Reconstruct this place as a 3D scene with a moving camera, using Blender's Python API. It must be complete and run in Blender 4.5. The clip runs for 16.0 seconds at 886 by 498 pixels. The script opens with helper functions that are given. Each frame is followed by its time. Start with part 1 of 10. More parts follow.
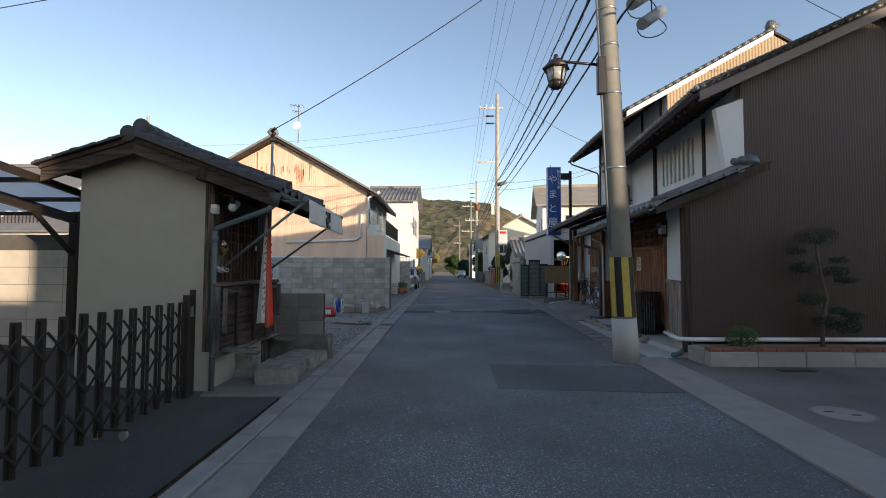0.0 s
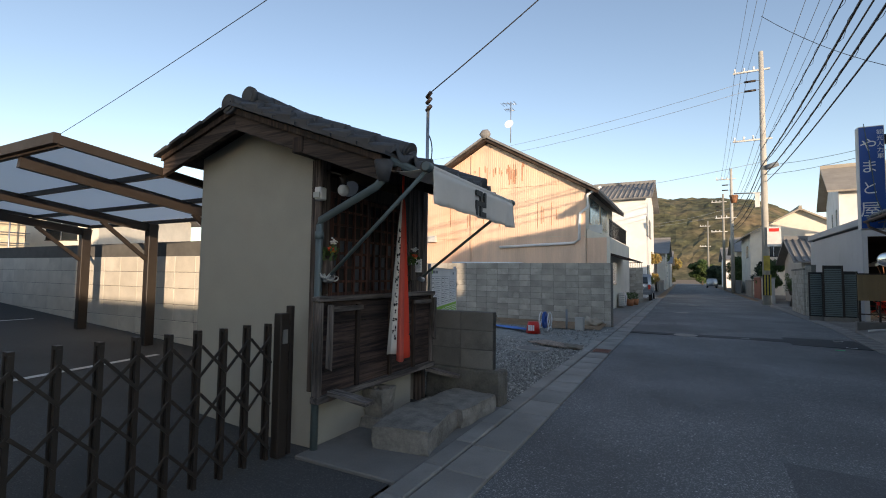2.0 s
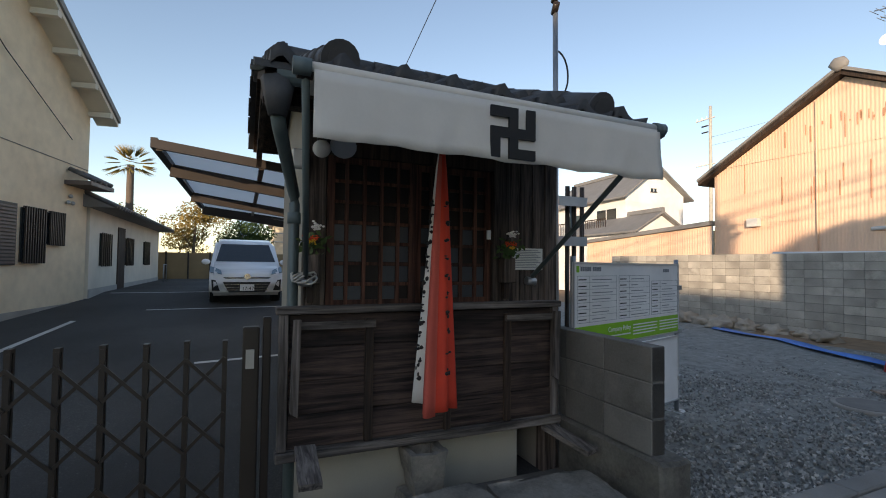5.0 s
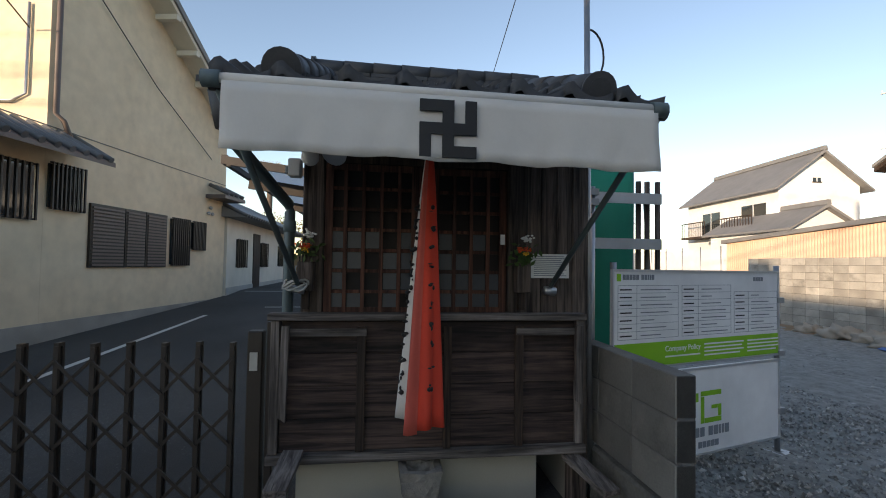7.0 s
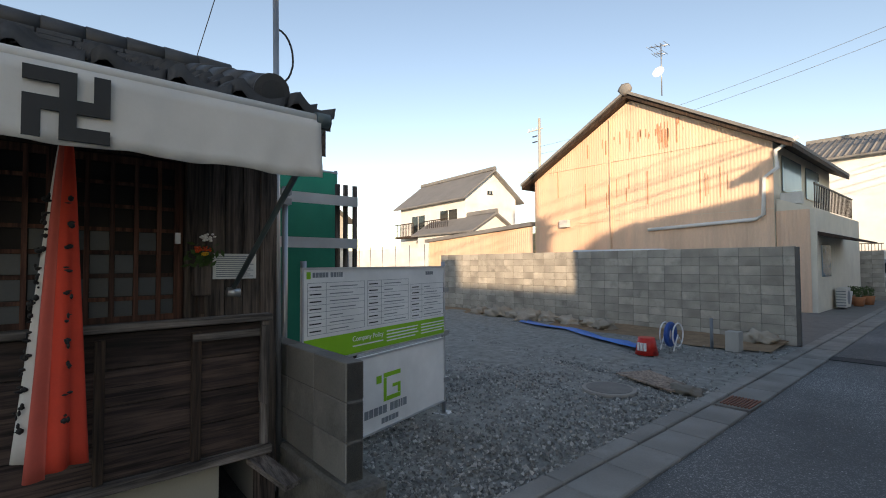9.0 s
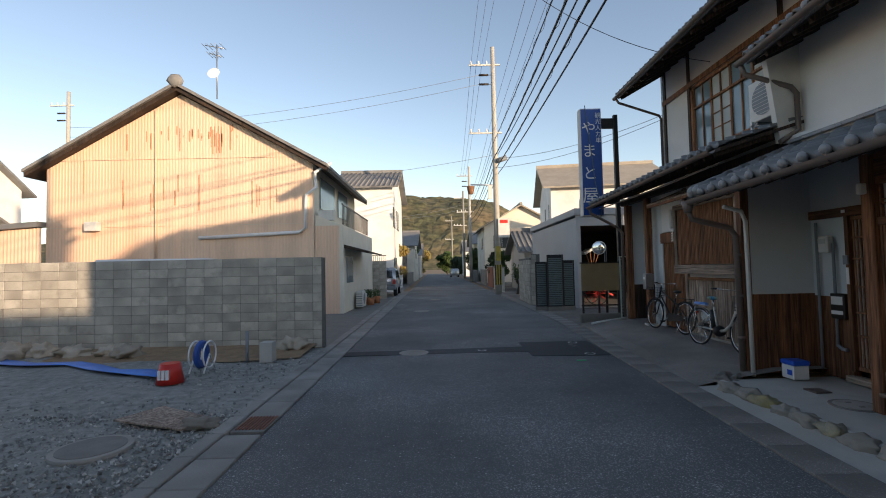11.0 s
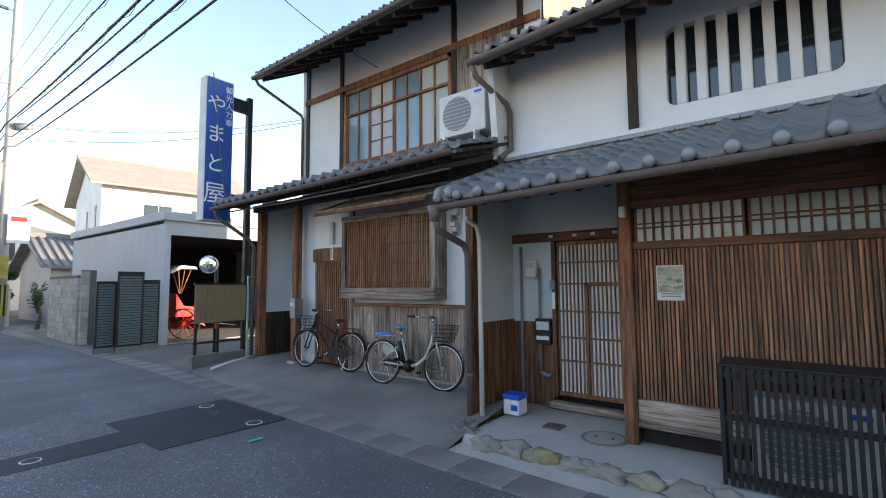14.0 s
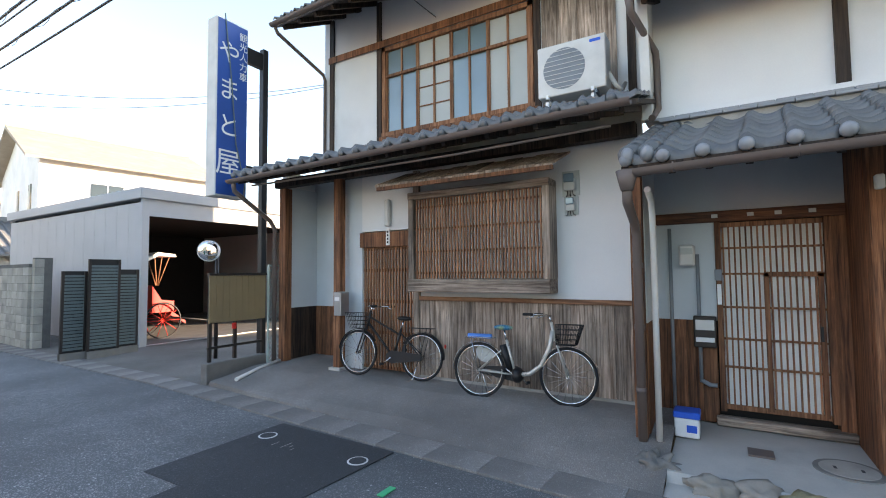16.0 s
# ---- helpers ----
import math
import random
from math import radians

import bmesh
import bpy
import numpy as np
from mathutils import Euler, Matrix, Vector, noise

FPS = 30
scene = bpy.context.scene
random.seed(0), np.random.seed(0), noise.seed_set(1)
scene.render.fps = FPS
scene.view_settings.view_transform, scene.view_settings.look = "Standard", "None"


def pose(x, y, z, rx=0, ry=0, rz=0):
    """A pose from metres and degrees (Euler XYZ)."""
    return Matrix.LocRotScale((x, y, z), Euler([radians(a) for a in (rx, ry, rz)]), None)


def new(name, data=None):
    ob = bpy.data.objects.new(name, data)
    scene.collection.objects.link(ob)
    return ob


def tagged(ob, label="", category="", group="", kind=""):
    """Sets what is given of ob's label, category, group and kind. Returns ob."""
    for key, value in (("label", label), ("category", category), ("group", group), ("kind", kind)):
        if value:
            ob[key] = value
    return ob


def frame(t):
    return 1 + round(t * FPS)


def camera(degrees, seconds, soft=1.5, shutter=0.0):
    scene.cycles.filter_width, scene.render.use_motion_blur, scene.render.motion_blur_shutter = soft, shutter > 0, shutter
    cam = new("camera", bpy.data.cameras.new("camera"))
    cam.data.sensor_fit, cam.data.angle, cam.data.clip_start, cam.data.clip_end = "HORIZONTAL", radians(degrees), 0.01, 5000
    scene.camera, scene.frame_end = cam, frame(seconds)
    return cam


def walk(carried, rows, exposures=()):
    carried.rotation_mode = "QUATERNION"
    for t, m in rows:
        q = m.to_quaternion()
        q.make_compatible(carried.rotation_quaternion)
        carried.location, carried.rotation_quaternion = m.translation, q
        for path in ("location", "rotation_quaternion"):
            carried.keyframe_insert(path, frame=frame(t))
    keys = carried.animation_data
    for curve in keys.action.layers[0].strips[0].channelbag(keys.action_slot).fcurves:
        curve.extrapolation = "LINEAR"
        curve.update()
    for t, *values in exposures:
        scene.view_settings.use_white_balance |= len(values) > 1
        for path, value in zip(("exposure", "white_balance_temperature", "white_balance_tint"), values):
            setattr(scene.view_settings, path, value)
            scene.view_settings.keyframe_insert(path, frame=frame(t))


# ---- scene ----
cam = camera(87.3, 16.0, soft=1.0)
METRES, EYE, TILT, LEAN, TURN = 14.0, 1.55, 0.0, 0.0, 0.3
ROWS = [
    (0.0, 0.0, 0.0, 0.0, -0.01, 2.62, -0.19),
    (0.5, -0.0042, 0.0504, 0.0005, 5.46, 2.66, -0.23),
    (1.0, -0.0015, 0.0996, 0.0005, 12.25, 2.91, -0.43),
    (1.5, -0.0014, 0.1468, 0.0015, 19.57, 3.57, -0.54),
    (2.0, 0.0035, 0.1927, 0.0031, 27.67, 3.17, -0.74),
    (2.5, 0.0068, 0.2339, 0.0027, 34.96, 3.09, -0.79),
    (3.0, 0.0077, 0.273, 0.0049, 41.79, 2.82, -0.88),
    (3.5, 0.0111, 0.3077, 0.0062, 48.31, 2.6, -0.85),
    (4.0, 0.0087, 0.3414, 0.0055, 54.5, 2.22, -0.8),
    (6.5, 0.0168, 0.4535, 0.0112, 80.05, 1.94, -0.83),
    (7.0, 0.0153, 0.4613, 0.0112, 81.88, 1.87, -0.9),
    (7.5, 0.0152, 0.464, 0.0115, 81.11, 1.76, -0.87),
    (8.0, 0.0161, 0.4664, 0.0114, 75.64, 1.42, -0.62),
    (8.5, 0.0189, 0.4716, 0.0107, 64.21, 1.37, -0.12),
    (9.0, 0.0271, 0.4774, 0.0119, 49.26, 1.8, 0.27),
    (9.5, 0.0333, 0.4805, 0.0112, 33.34, 1.8, 0.6),
    (12.0, 0.0359, 0.6359, 0.014, -24.41, 2.17, 0.91),
    (12.5, 0.0292, 0.6781, 0.014, -38.1, 3.4, 0.81),
    (13.0, 0.0212, 0.7188, 0.0144, -44.25, 3.87, 0.66),
    (13.5, 0.0112, 0.7628, 0.0135, -49.31, 4.17, 0.5),
    (14.0, 0.0048, 0.8026, 0.0136, -52.97, 4.32, 0.44),
    (14.5, 0.0055, 0.8488, 0.0137, -56.05, 4.28, 0.38),
    (15.0, 0.0003, 0.8928, 0.0147, -57.77, 4.33, 0.4),
    (15.5, 0.0028, 0.9378, 0.0158, -58.17, 3.66, 0.46),
    (16.0, 0.0011, 0.9845, 0.0154, -59.18, 2.99, 0.52),
]
EXPOSURES = [(0.0, 0.70, 7200, 15), (3.5, 0.66, 7500, 15), (7.0, 0.86, 7500, 15), (8.5, 0.95, 7800, 15), (9.5, 0.66, 8000, 15), (12.0, 0.92, 7300, 16), (13.0, 1.56, 7000, 16), (14.5, 2.18, 7300, 16), (16.0, 2.40, 7700, 16)]
walk(cam, [(t, pose(0, 0, EYE, TILT, LEAN, TURN) @ pose(METRES * x, METRES * y, METRES * z, 90 + pitch, roll, yaw)) for t, x, y, z, yaw, pitch, roll in ROWS], EXPOSURES)

# ---- light ----
SUN_DIR = Vector((-0.70, 0.71, -0.12)).normalized()
world = bpy.data.worlds.new("world")
scene.world = world
world.use_nodes = True
wn = world.node_tree.nodes
sky = wn.new("ShaderNodeTexSky")
sky.sky_type = "NISHITA"
sky.sun_disc = False
sky.sun_elevation = math.asin(-SUN_DIR.z) + radians(9.6)
sky.sun_rotation = math.atan2(-SUN_DIR.x, -SUN_DIR.y)
sky.air_density, sky.dust_density, sky.ozone_density = 1.0, 0.25, 1.5
world.node_tree.links.new(sky.outputs[0], wn["Background"].inputs[0])
wn["Background"].inputs[1].default_value = 0.15
sun = new("sun", bpy.data.lights.new("sun", "SUN"))
sun.data.energy, sun.data.angle, sun.data.color = 3.6, radians(0.6), (1.0, 0.84, 0.66)
sun.rotation_mode = "QUATERNION"
sun.rotation_quaternion = SUN_DIR.to_track_quat("-Z", "Y")


# ---- materials ----
def mat(name, col, rough=0.8, var=0.12, scale=6.0, bump=0.15, metal=0.0, stain=0.15, stretch=(1, 1, 1), spec=0.4, obj_var=0.0, fine=60.0, tint=None):
    """Plain surface with two scales of variation, optional grain direction and a second tint in patches."""
    m = bpy.data.materials.new(name)
    m.use_nodes = True
    t = m.node_tree
    n, l = t.nodes, t.links
    b = n["Principled BSDF"]
    b.inputs["Roughness"].default_value = rough
    b.inputs["Metallic"].default_value = metal
    b.inputs["Specular IOR Level"].default_value = spec
    tc = n.new("ShaderNodeTexCoord")
    mp = n.new("ShaderNodeMapping")
    mp.inputs["Scale"].default_value = stretch
    l.new(tc.outputs["Object"], mp.inputs[0])
    oi = n.new("ShaderNodeObjectInfo")
    off = n.new("ShaderNodeVectorMath")
    off.operation = "ADD"
    sc = n.new("ShaderNodeMath")
    sc.operation = "MULTIPLY"
    sc.inputs[1].default_value = 37.0 if obj_var else 0.0
    l.new(oi.outputs["Random"], sc.inputs[0])
    l.new(mp.outputs[0], off.inputs[0])
    l.new(sc.outputs[0], off.inputs[1])
    big = n.new("ShaderNodeTexNoise")
    big.inputs["Scale"].default_value = scale * 0.25
    big.inputs["Detail"].default_value = 5
    small = n.new("ShaderNodeTexNoise")
    small.inputs["Scale"].default_value = fine
    small.inputs["Detail"].default_value = 6
    small.inputs["Roughness"].default_value = 0.7
    mid = n.new("ShaderNodeTexNoise")
    mid.inputs["Scale"].default_value = scale
    mid.inputs["Detail"].default_value = 8
    for q in (big, small, mid):
        l.new(off.outputs[0], q.inputs["Vector"])
    # value factor = 1 + var*(mid-.5)*2 + stain*(big-.5)*2 + grain
    def madd(a, k, c):
        q = n.new("ShaderNodeMath")
        q.operation = "MULTIPLY_ADD"
        l.new(a, q.inputs[0])
        q.inputs[1].default_value = k
        if isinstance(c, float):
            q.inputs[2].default_value = c
        else:
            l.new(c, q.inputs[2])
        return q.outputs[0]
    f = madd(mid.outputs[0], 2.4 * var, 1.0 - 1.2 * var - 1.5 * stain - 0.8 * var)
    f = madd(big.outputs[0], 3.0 * stain, f)
    f = madd(small.outputs[0], 1.6 * var, f)
    if obj_var:
        f = madd(oi.outputs["Random"], obj_var, f)
    base = n.new("ShaderNodeMix")
    base.data_type = "RGBA"
    base.inputs["A"].default_value = (*col, 1)
    base.inputs["B"].default_value = (*(tint or col), 1)
    rr = n.new("ShaderNodeMapRange")
    rr.inputs["From Min"].default_value, rr.inputs["From Max"].default_value = 0.42, 0.68
    l.new(big.outputs[0], rr.inputs[0])
    l.new(rr.outputs[0], base.inputs["Factor"])
    mul = n.new("ShaderNodeVectorMath")
    mul.operation = "SCALE"
    l.new(base.outputs["Result"], mul.inputs[0])
    l.new(f, mul.inputs["Scale"])
    l.new(mul.outputs[0], b.inputs["Base Color"])
    if bump:
        bp = n.new("ShaderNodeBump")
        bp.inputs["Strength"].default_value = bump
        bp.inputs["Distance"].default_value = 0.01
        hs = madd(mid.outputs[0], 0.6, small.outputs[0])
        l.new(hs, bp.inputs["Height"])
        l.new(bp.outputs[0], b.inputs["Normal"])
    rv = madd(mid.outputs[0], 0.2, rough - 0.1)
    l.new(rv, b.inputs["Roughness"])
    return m


def glass_mat(name, col=(0.9, 0.95, 0.95), rough=0.05):
    m = bpy.data.materials.new(name)
    m.use_nodes = True
    b = m.node_tree.nodes["Principled BSDF"]
    b.inputs["Base Color"].default_value = (*col, 1)
    b.inputs["Roughness"].default_value = rough
    b.inputs["Transmission Weight"].default_value = 1.0
    b.inputs["IOR"].default_value = 1.2
    return m


def asphalt_mat(name, base, chip, amount=0.55, patch=0.18):
    """Worn asphalt: dark binder, pale stone chips in two sizes, broad wear patches and fine cracks."""
    m = bpy.data.materials.new(name)
    m.use_nodes = True
    t = m.node_tree
    n, l = t.nodes, t.links
    b = n["Principled BSDF"]
    b.inputs["Roughness"].default_value = 0.85
    b.inputs["Specular IOR Level"].default_value = 0.35
    tc = n.new("ShaderNodeTexCoord")
    def vor(scale):
        v = n.new("ShaderNodeTexVoronoi")
        v.inputs["Scale"].default_value = scale
        l.new(tc.outputs["Object"], v.inputs["Vector"])
        return v
    def noi(scale, detail=5):
        v = n.new("ShaderNodeTexNoise")
        v.inputs["Scale"].default_value, v.inputs["Detail"].default_value = scale, detail
        l.new(tc.outputs["Object"], v.inputs["Vector"])
        return v
    def ramp(a, lo, hi, o0=0.0, o1=1.0):
        r = n.new("ShaderNodeMapRange")
        for k, v in (("From Min", lo), ("From Max", hi), ("To Min", o0), ("To Max", o1)):
            r.inputs[k].default_value = v
        l.new(a, r.inputs[0])
        return r.outputs[0]
    def mul(a, c):
        q = n.new("ShaderNodeMath")
        q.operation = "MULTIPLY"
        l.new(a, q.inputs[0])
        if isinstance(c, float):
            q.inputs[1].default_value = c
        else:
            l.new(c, q.inputs[1])
        return q.outputs[0]
    big, mid = noi(0.45), noi(3.5, 8)
    v1, v2 = vor(115.0), vor(36.0)
    wear = ramp(big.outputs[0], 0.40, 0.62)
    sep = n.new("ShaderNodeSeparateColor")
    l.new(v1.outputs["Color"], sep.inputs[0])
    sep2 = n.new("ShaderNodeSeparateColor")
    l.new(v2.outputs["Color"], sep2.inputs[0])
    chips = mul(ramp(sep.outputs[0], 0.72, 1.0), ramp(wear, 0, 1, 0.35, 0.8))
    chips2 = mul(ramp(sep2.outputs[0], 0.90, 0.98), ramp(v2.outputs["Distance"], 0.36, 0.22))
    mx = n.new("ShaderNodeMath")
    mx.operation = "MAXIMUM"
    l.new(chips, mx.inputs[0])
    l.new(chips2, mx.inputs[1])
    mix = n.new("ShaderNodeMix")
    mix.data_type = "RGBA"
    mix.inputs["A"].default_value, mix.inputs["B"].default_value = (*base, 1), (*chip, 1)
    l.new(mul(mx.outputs[0], amount), mix.inputs["Factor"])
    sc = n.new("ShaderNodeVectorMath")
    sc.operation = "SCALE"
    l.new(mix.outputs["Result"], sc.inputs[0])
    add = n.new("ShaderNodeMath")
    add.operation = "ADD"
    l.new(ramp(big.outputs[0], 0.3, 0.7, 1.0 - patch, 1.0 + patch), add.inputs[0])
    l.new(ramp(mid.outputs[0], 0.3, 0.7, -0.05, 0.05), add.inputs[1])
    l.new(add.outputs[0], sc.inputs["Scale"])
    l.new(sc.outputs[0], b.inputs["Base Color"])
    bp = n.new("ShaderNodeBump")
    bp.inputs["Strength"].default_value, bp.inputs["Distance"].default_value = 0.6, 0.006
    l.new(v1.outputs["Distance"], bp.inputs["Height"])
    l.new(bp.outputs[0], b.inputs["Normal"])
    return m


def wood_mat(name, dark, light, along="z", rough=0.78, worn=0.5, obj_var=0.35, size=1.0):
    """Timber with long grain, fine fibres, dark checks and blotchy weathering; along names the grain's axis."""
    m = bpy.data.materials.new(name)
    m.use_nodes = True
    t = m.node_tree
    n, l = t.nodes, t.links
    b = n["Principled BSDF"]
    b.inputs["Specular IOR Level"].default_value = 0.35
    tc = n.new("ShaderNodeTexCoord")
    oi = n.new("ShaderNodeObjectInfo")
    k = n.new("ShaderNodeMath")
    k.operation = "MULTIPLY"
    k.inputs[1].default_value = 41.0
    l.new(oi.outputs["Random"], k.inputs[0])
    off = n.new("ShaderNodeVectorMath")
    off.operation = "ADD"
    l.new(tc.outputs["Object"], off.inputs[0])
    l.new(k.outputs[0], off.inputs[1])
    def grain(across, run, detail, distort, rgh=0.6):
        mp = n.new("ShaderNodeMapping")
        mp.inputs["Scale"].default_value = tuple((run if a == along else across) / size for a in "xyz")
        l.new(off.outputs[0], mp.inputs[0])
        q = n.new("ShaderNodeTexNoise")
        q.inputs["Scale"].default_value = 1.0
        q.inputs["Detail"].default_value = detail
        q.inputs["Roughness"].default_value = rgh
        q.inputs["Distortion"].default_value = distort
        l.new(mp.outputs[0], q.inputs["Vector"])
        return q.outputs[0]
    def ramp(a, lo, hi, o0=0.0, o1=1.0):
        r = n.new("ShaderNodeMapRange")
        for key, v in (("From Min", lo), ("From Max", hi), ("To Min", o0), ("To Max", o1)):
            r.inputs[key].default_value = v
        l.new(a, r.inputs[0])
        return r.outputs[0]
    def mul(a, c):
        q = n.new("ShaderNodeMath")
        q.operation = "MULTIPLY"
        l.new(a, q.inputs[0])
        l.new(c, q.inputs[1])
        return q.outputs[0]
    rings, fibre, blot = grain(26, 1.3, 5, 0.7), grain(150, 4.0, 4, 0.1, 0.7), grain(1.6, 0.9, 6, 0.3)
    checks = ramp(grain(70, 1.8, 2, 0.2), 0.30, 0.36, 0.35, 1.0)
    mix = n.new("ShaderNodeMix")
    mix.data_type = "RGBA"
    mix.inputs["A"].default_value, mix.inputs["B"].default_value = (*dark, 1), (*light, 1)
    l.new(ramp(rings, 0.36, 0.64), mix.inputs["Factor"])
    f = mul(ramp(fibre, 0.3, 0.7, 0.72, 1.28), ramp(blot, 0.32, 0.68, 1.0 - worn, 1.0 + worn * 0.7))
    f = mul(f, checks)
    f = mul(f, ramp(oi.outputs["Random"], 0, 1, 1.0 - obj_var * 0.5, 1.0 + obj_var * 0.5))
    sc = n.new("ShaderNodeVectorMath")
    sc.operation = "SCALE"
    l.new(mix.outputs["Result"], sc.inputs[0])
    l.new(f, sc.inputs["Scale"])
    l.new(sc.outputs[0], b.inputs["Base Color"])
    l.new(ramp(blot, 0.3, 0.7, rough - 0.12, rough + 0.1), b.inputs["Roughness"])
    bp = n.new("ShaderNodeBump")
    bp.inputs["Strength"].default_value, bp.inputs["Distance"].default_value = 0.5, 0.004
    l.new(mul(checks, ramp(rings, 0.3, 0.7)), bp.inputs["Height"])
    l.new(bp.outputs[0], b.inputs["Normal"])
    return m


def gravel_mat(name, dark, light):
    """Loose stones, each with its own shade."""
    m = bpy.data.materials.new(name)
    m.use_nodes = True
    n, l = m.node_tree.nodes, m.node_tree.links
    b = n["Principled BSDF"]
    b.inputs["Roughness"].default_value = 0.85
    g = n.new("ShaderNodeNewGeometry")
    mix = n.new("ShaderNodeMix")
    mix.data_type = "RGBA"
    mix.inputs["A"].default_value, mix.inputs["B"].default_value = (*dark, 1), (*light, 1)
    p = n.new("ShaderNodeMath")
    p.operation = "POWER"
    p.inputs[1].default_value = 2.0
    l.new(g.outputs["Random Per Island"], p.inputs[0])
    l.new(p.outputs[0], mix.inputs["Factor"])
    l.new(mix.outputs["Result"], b.inputs["Base Color"])
    return m


def translucent_mat(name, col):
    m = bpy.data.materials.new(name)
    m.use_nodes = True
    t = m.node_tree
    n, l = t.nodes, t.links
    b = n["Principled BSDF"]
    b.inputs["Base Color"].default_value = (*col, 1)
    b.inputs["Roughness"].default_value = 0.4
    tr = n.new("ShaderNodeBsdfTranslucent")
    tr.inputs[0].default_value = (*col, 1)
    mx = n.new("ShaderNodeMixShader")
    mx.inputs[0].default_value = 0.85
    l.new(b.outputs[0], mx.inputs[1])
    l.new(tr.outputs[0], mx.inputs[2])
    l.new(mx.outputs[0], n["Material Output"].inputs[0])
    return m


M = {}
M["asphalt"] = asphalt_mat("asphalt", (0.116, 0.121, 0.122), (0.56, 0.56, 0.54), 0.75, 0.22)
M["asphalt_new"] = asphalt_mat("asphalt_new", (0.046, 0.049, 0.051), (0.20, 0.205, 0.205), 0.4, 0.15)
M["asphalt_lot"] = asphalt_mat("asphalt_lot", (0.060, 0.059, 0.057), (0.20, 0.20, 0.19), 0.4, 0.25)
M["rock_pale"] = mat("rock_pale", (0.40, 0.345, 0.275), 0.95, 0.25, 6.0, 0.5, stain=0.3, obj_var=0.2, tint=(0.25, 0.215, 0.17))
M["stone_dk"] = mat("stone_dk", (0.215, 0.19, 0.16), 0.95, 0.3, 6.0, 0.5, stain=0.35, obj_var=0.2, tint=(0.12, 0.11, 0.09))
M["earth"] = mat("earth", (0.16, 0.145, 0.12), 0.95, 0.3, 3.0, 0.6, stain=0.2, tint=(0.11, 0.105, 0.08))
M["gravel_base"] = mat("gravel_base", (0.265, 0.264, 0.243), 0.95, 0.6, 9.0, 0.9, stain=0.3, fine=45, tint=(0.19, 0.192, 0.174))
M["gravel"] = gravel_mat("gravel", (0.17, 0.17, 0.162), (0.49, 0.48, 0.45))
M["concrete"] = mat("concrete", (0.33, 0.31, 0.28), 0.9, 0.22, 6.0, 0.4, stain=0.2, tint=(0.22, 0.205, 0.18), obj_var=0.14)
M["gutter_slab"] = mat("gutter_slab", (0.25, 0.24, 0.22), 0.9, 0.25, 6.0, 0.4, stain=0.3, tint=(0.15, 0.142, 0.13), obj_var=0.2)
M["concrete_dk"] = mat("concrete_dk", (0.20, 0.19, 0.175), 0.92, 0.28, 5.0, 0.45, stain=0.25, tint=(0.145, 0.138, 0.125))
M["concrete_lt"] = mat("concrete_lt", (0.46, 0.45, 0.42), 0.9, 0.16, 4.0, 0.3, stain=0.18, tint=(0.36, 0.345, 0.31))
M["block"] = mat("block", (0.42, 0.39, 0.335), 0.95, 0.4, 5.0, 0.5, stain=0.5, tint=(0.19, 0.175, 0.15), obj_var=0.3)
M["mortar"] = mat("mortar", (0.13, 0.125, 0.115), 0.95, 0.2, 8.0, 0.4)
M["plaster"] = mat("plaster", (0.365, 0.342, 0.285), 0.92, 0.09, 3.0, 0.15, stain=0.10, fine=90, tint=(0.335, 0.315, 0.265))
M["white_plaster"] = mat("white_plaster", (0.69, 0.69, 0.69), 0.9, 0.06, 3.0, 0.12, stain=0.10, tint=(0.63, 0.625, 0.61))
M["blue_plaster"] = mat("blue_plaster", (0.54, 0.58, 0.60), 0.9, 0.05, 3.0, 0.1, stain=0.06)
M["yellow_plaster"] = mat("yellow_plaster", (0.74, 0.61, 0.43), 0.92, 0.14, 4.0, 0.3, stain=0.12, fine=120, tint=(0.70, 0.585, 0.42))
M["cream_wall"] = mat("cream_wall", (0.70, 0.65, 0.55), 0.85, 0.05, 3.0, 0.1)
M["white_wall"] = mat("white_wall", (0.78, 0.77, 0.74), 0.85, 0.04, 3.0, 0.08)
M["brown_metal"] = mat("brown_metal", (0.062, 0.038, 0.030), 0.55, 0.08, 2.0, 0.05, stain=0.08)
M["tan_metal"] = mat("tan_metal", (0.42, 0.30, 0.18), 0.6, 0.1, 2.0, 0.05, stain=0.12)
M["rust_metal"] = mat("rust_metal", (0.80, 0.565, 0.41), 0.6, 0.2, 2.2, 0.08, stain=0.18, stretch=(1, 1, 0.12), tint=(0.70, 0.44, 0.30))
M["wood"] = wood_mat("wood", (0.095, 0.038, 0.019), (0.31, 0.135, 0.066))
M["wood_red"] = wood_mat("wood_red", (0.085, 0.030, 0.014), (0.235, 0.095, 0.045), "y", 0.65)
M["wood_dark"] = wood_mat("wood_dark", (0.020, 0.013, 0.010), (0.078, 0.050, 0.036))
M["wood_grey"] = wood_mat("wood_grey", (0.125, 0.086, 0.062), (0.42, 0.33, 0.265), worn=0.6)
M["wood_h"] = wood_mat("wood_h", (0.016, 0.011, 0.010), (0.072, 0.048, 0.040), "y", 0.85, 0.75, 0.6)
M["wood_weathered"] = wood_mat("wood_weathered", (0.028, 0.021, 0.018), (0.150, 0.118, 0.100), rough=0.88, worn=0.6)
M["wood_slat"] = wood_mat("wood_slat", (0.150, 0.060, 0.029), (0.37, 0.175, 0.092), worn=0.45, obj_var=0.3)
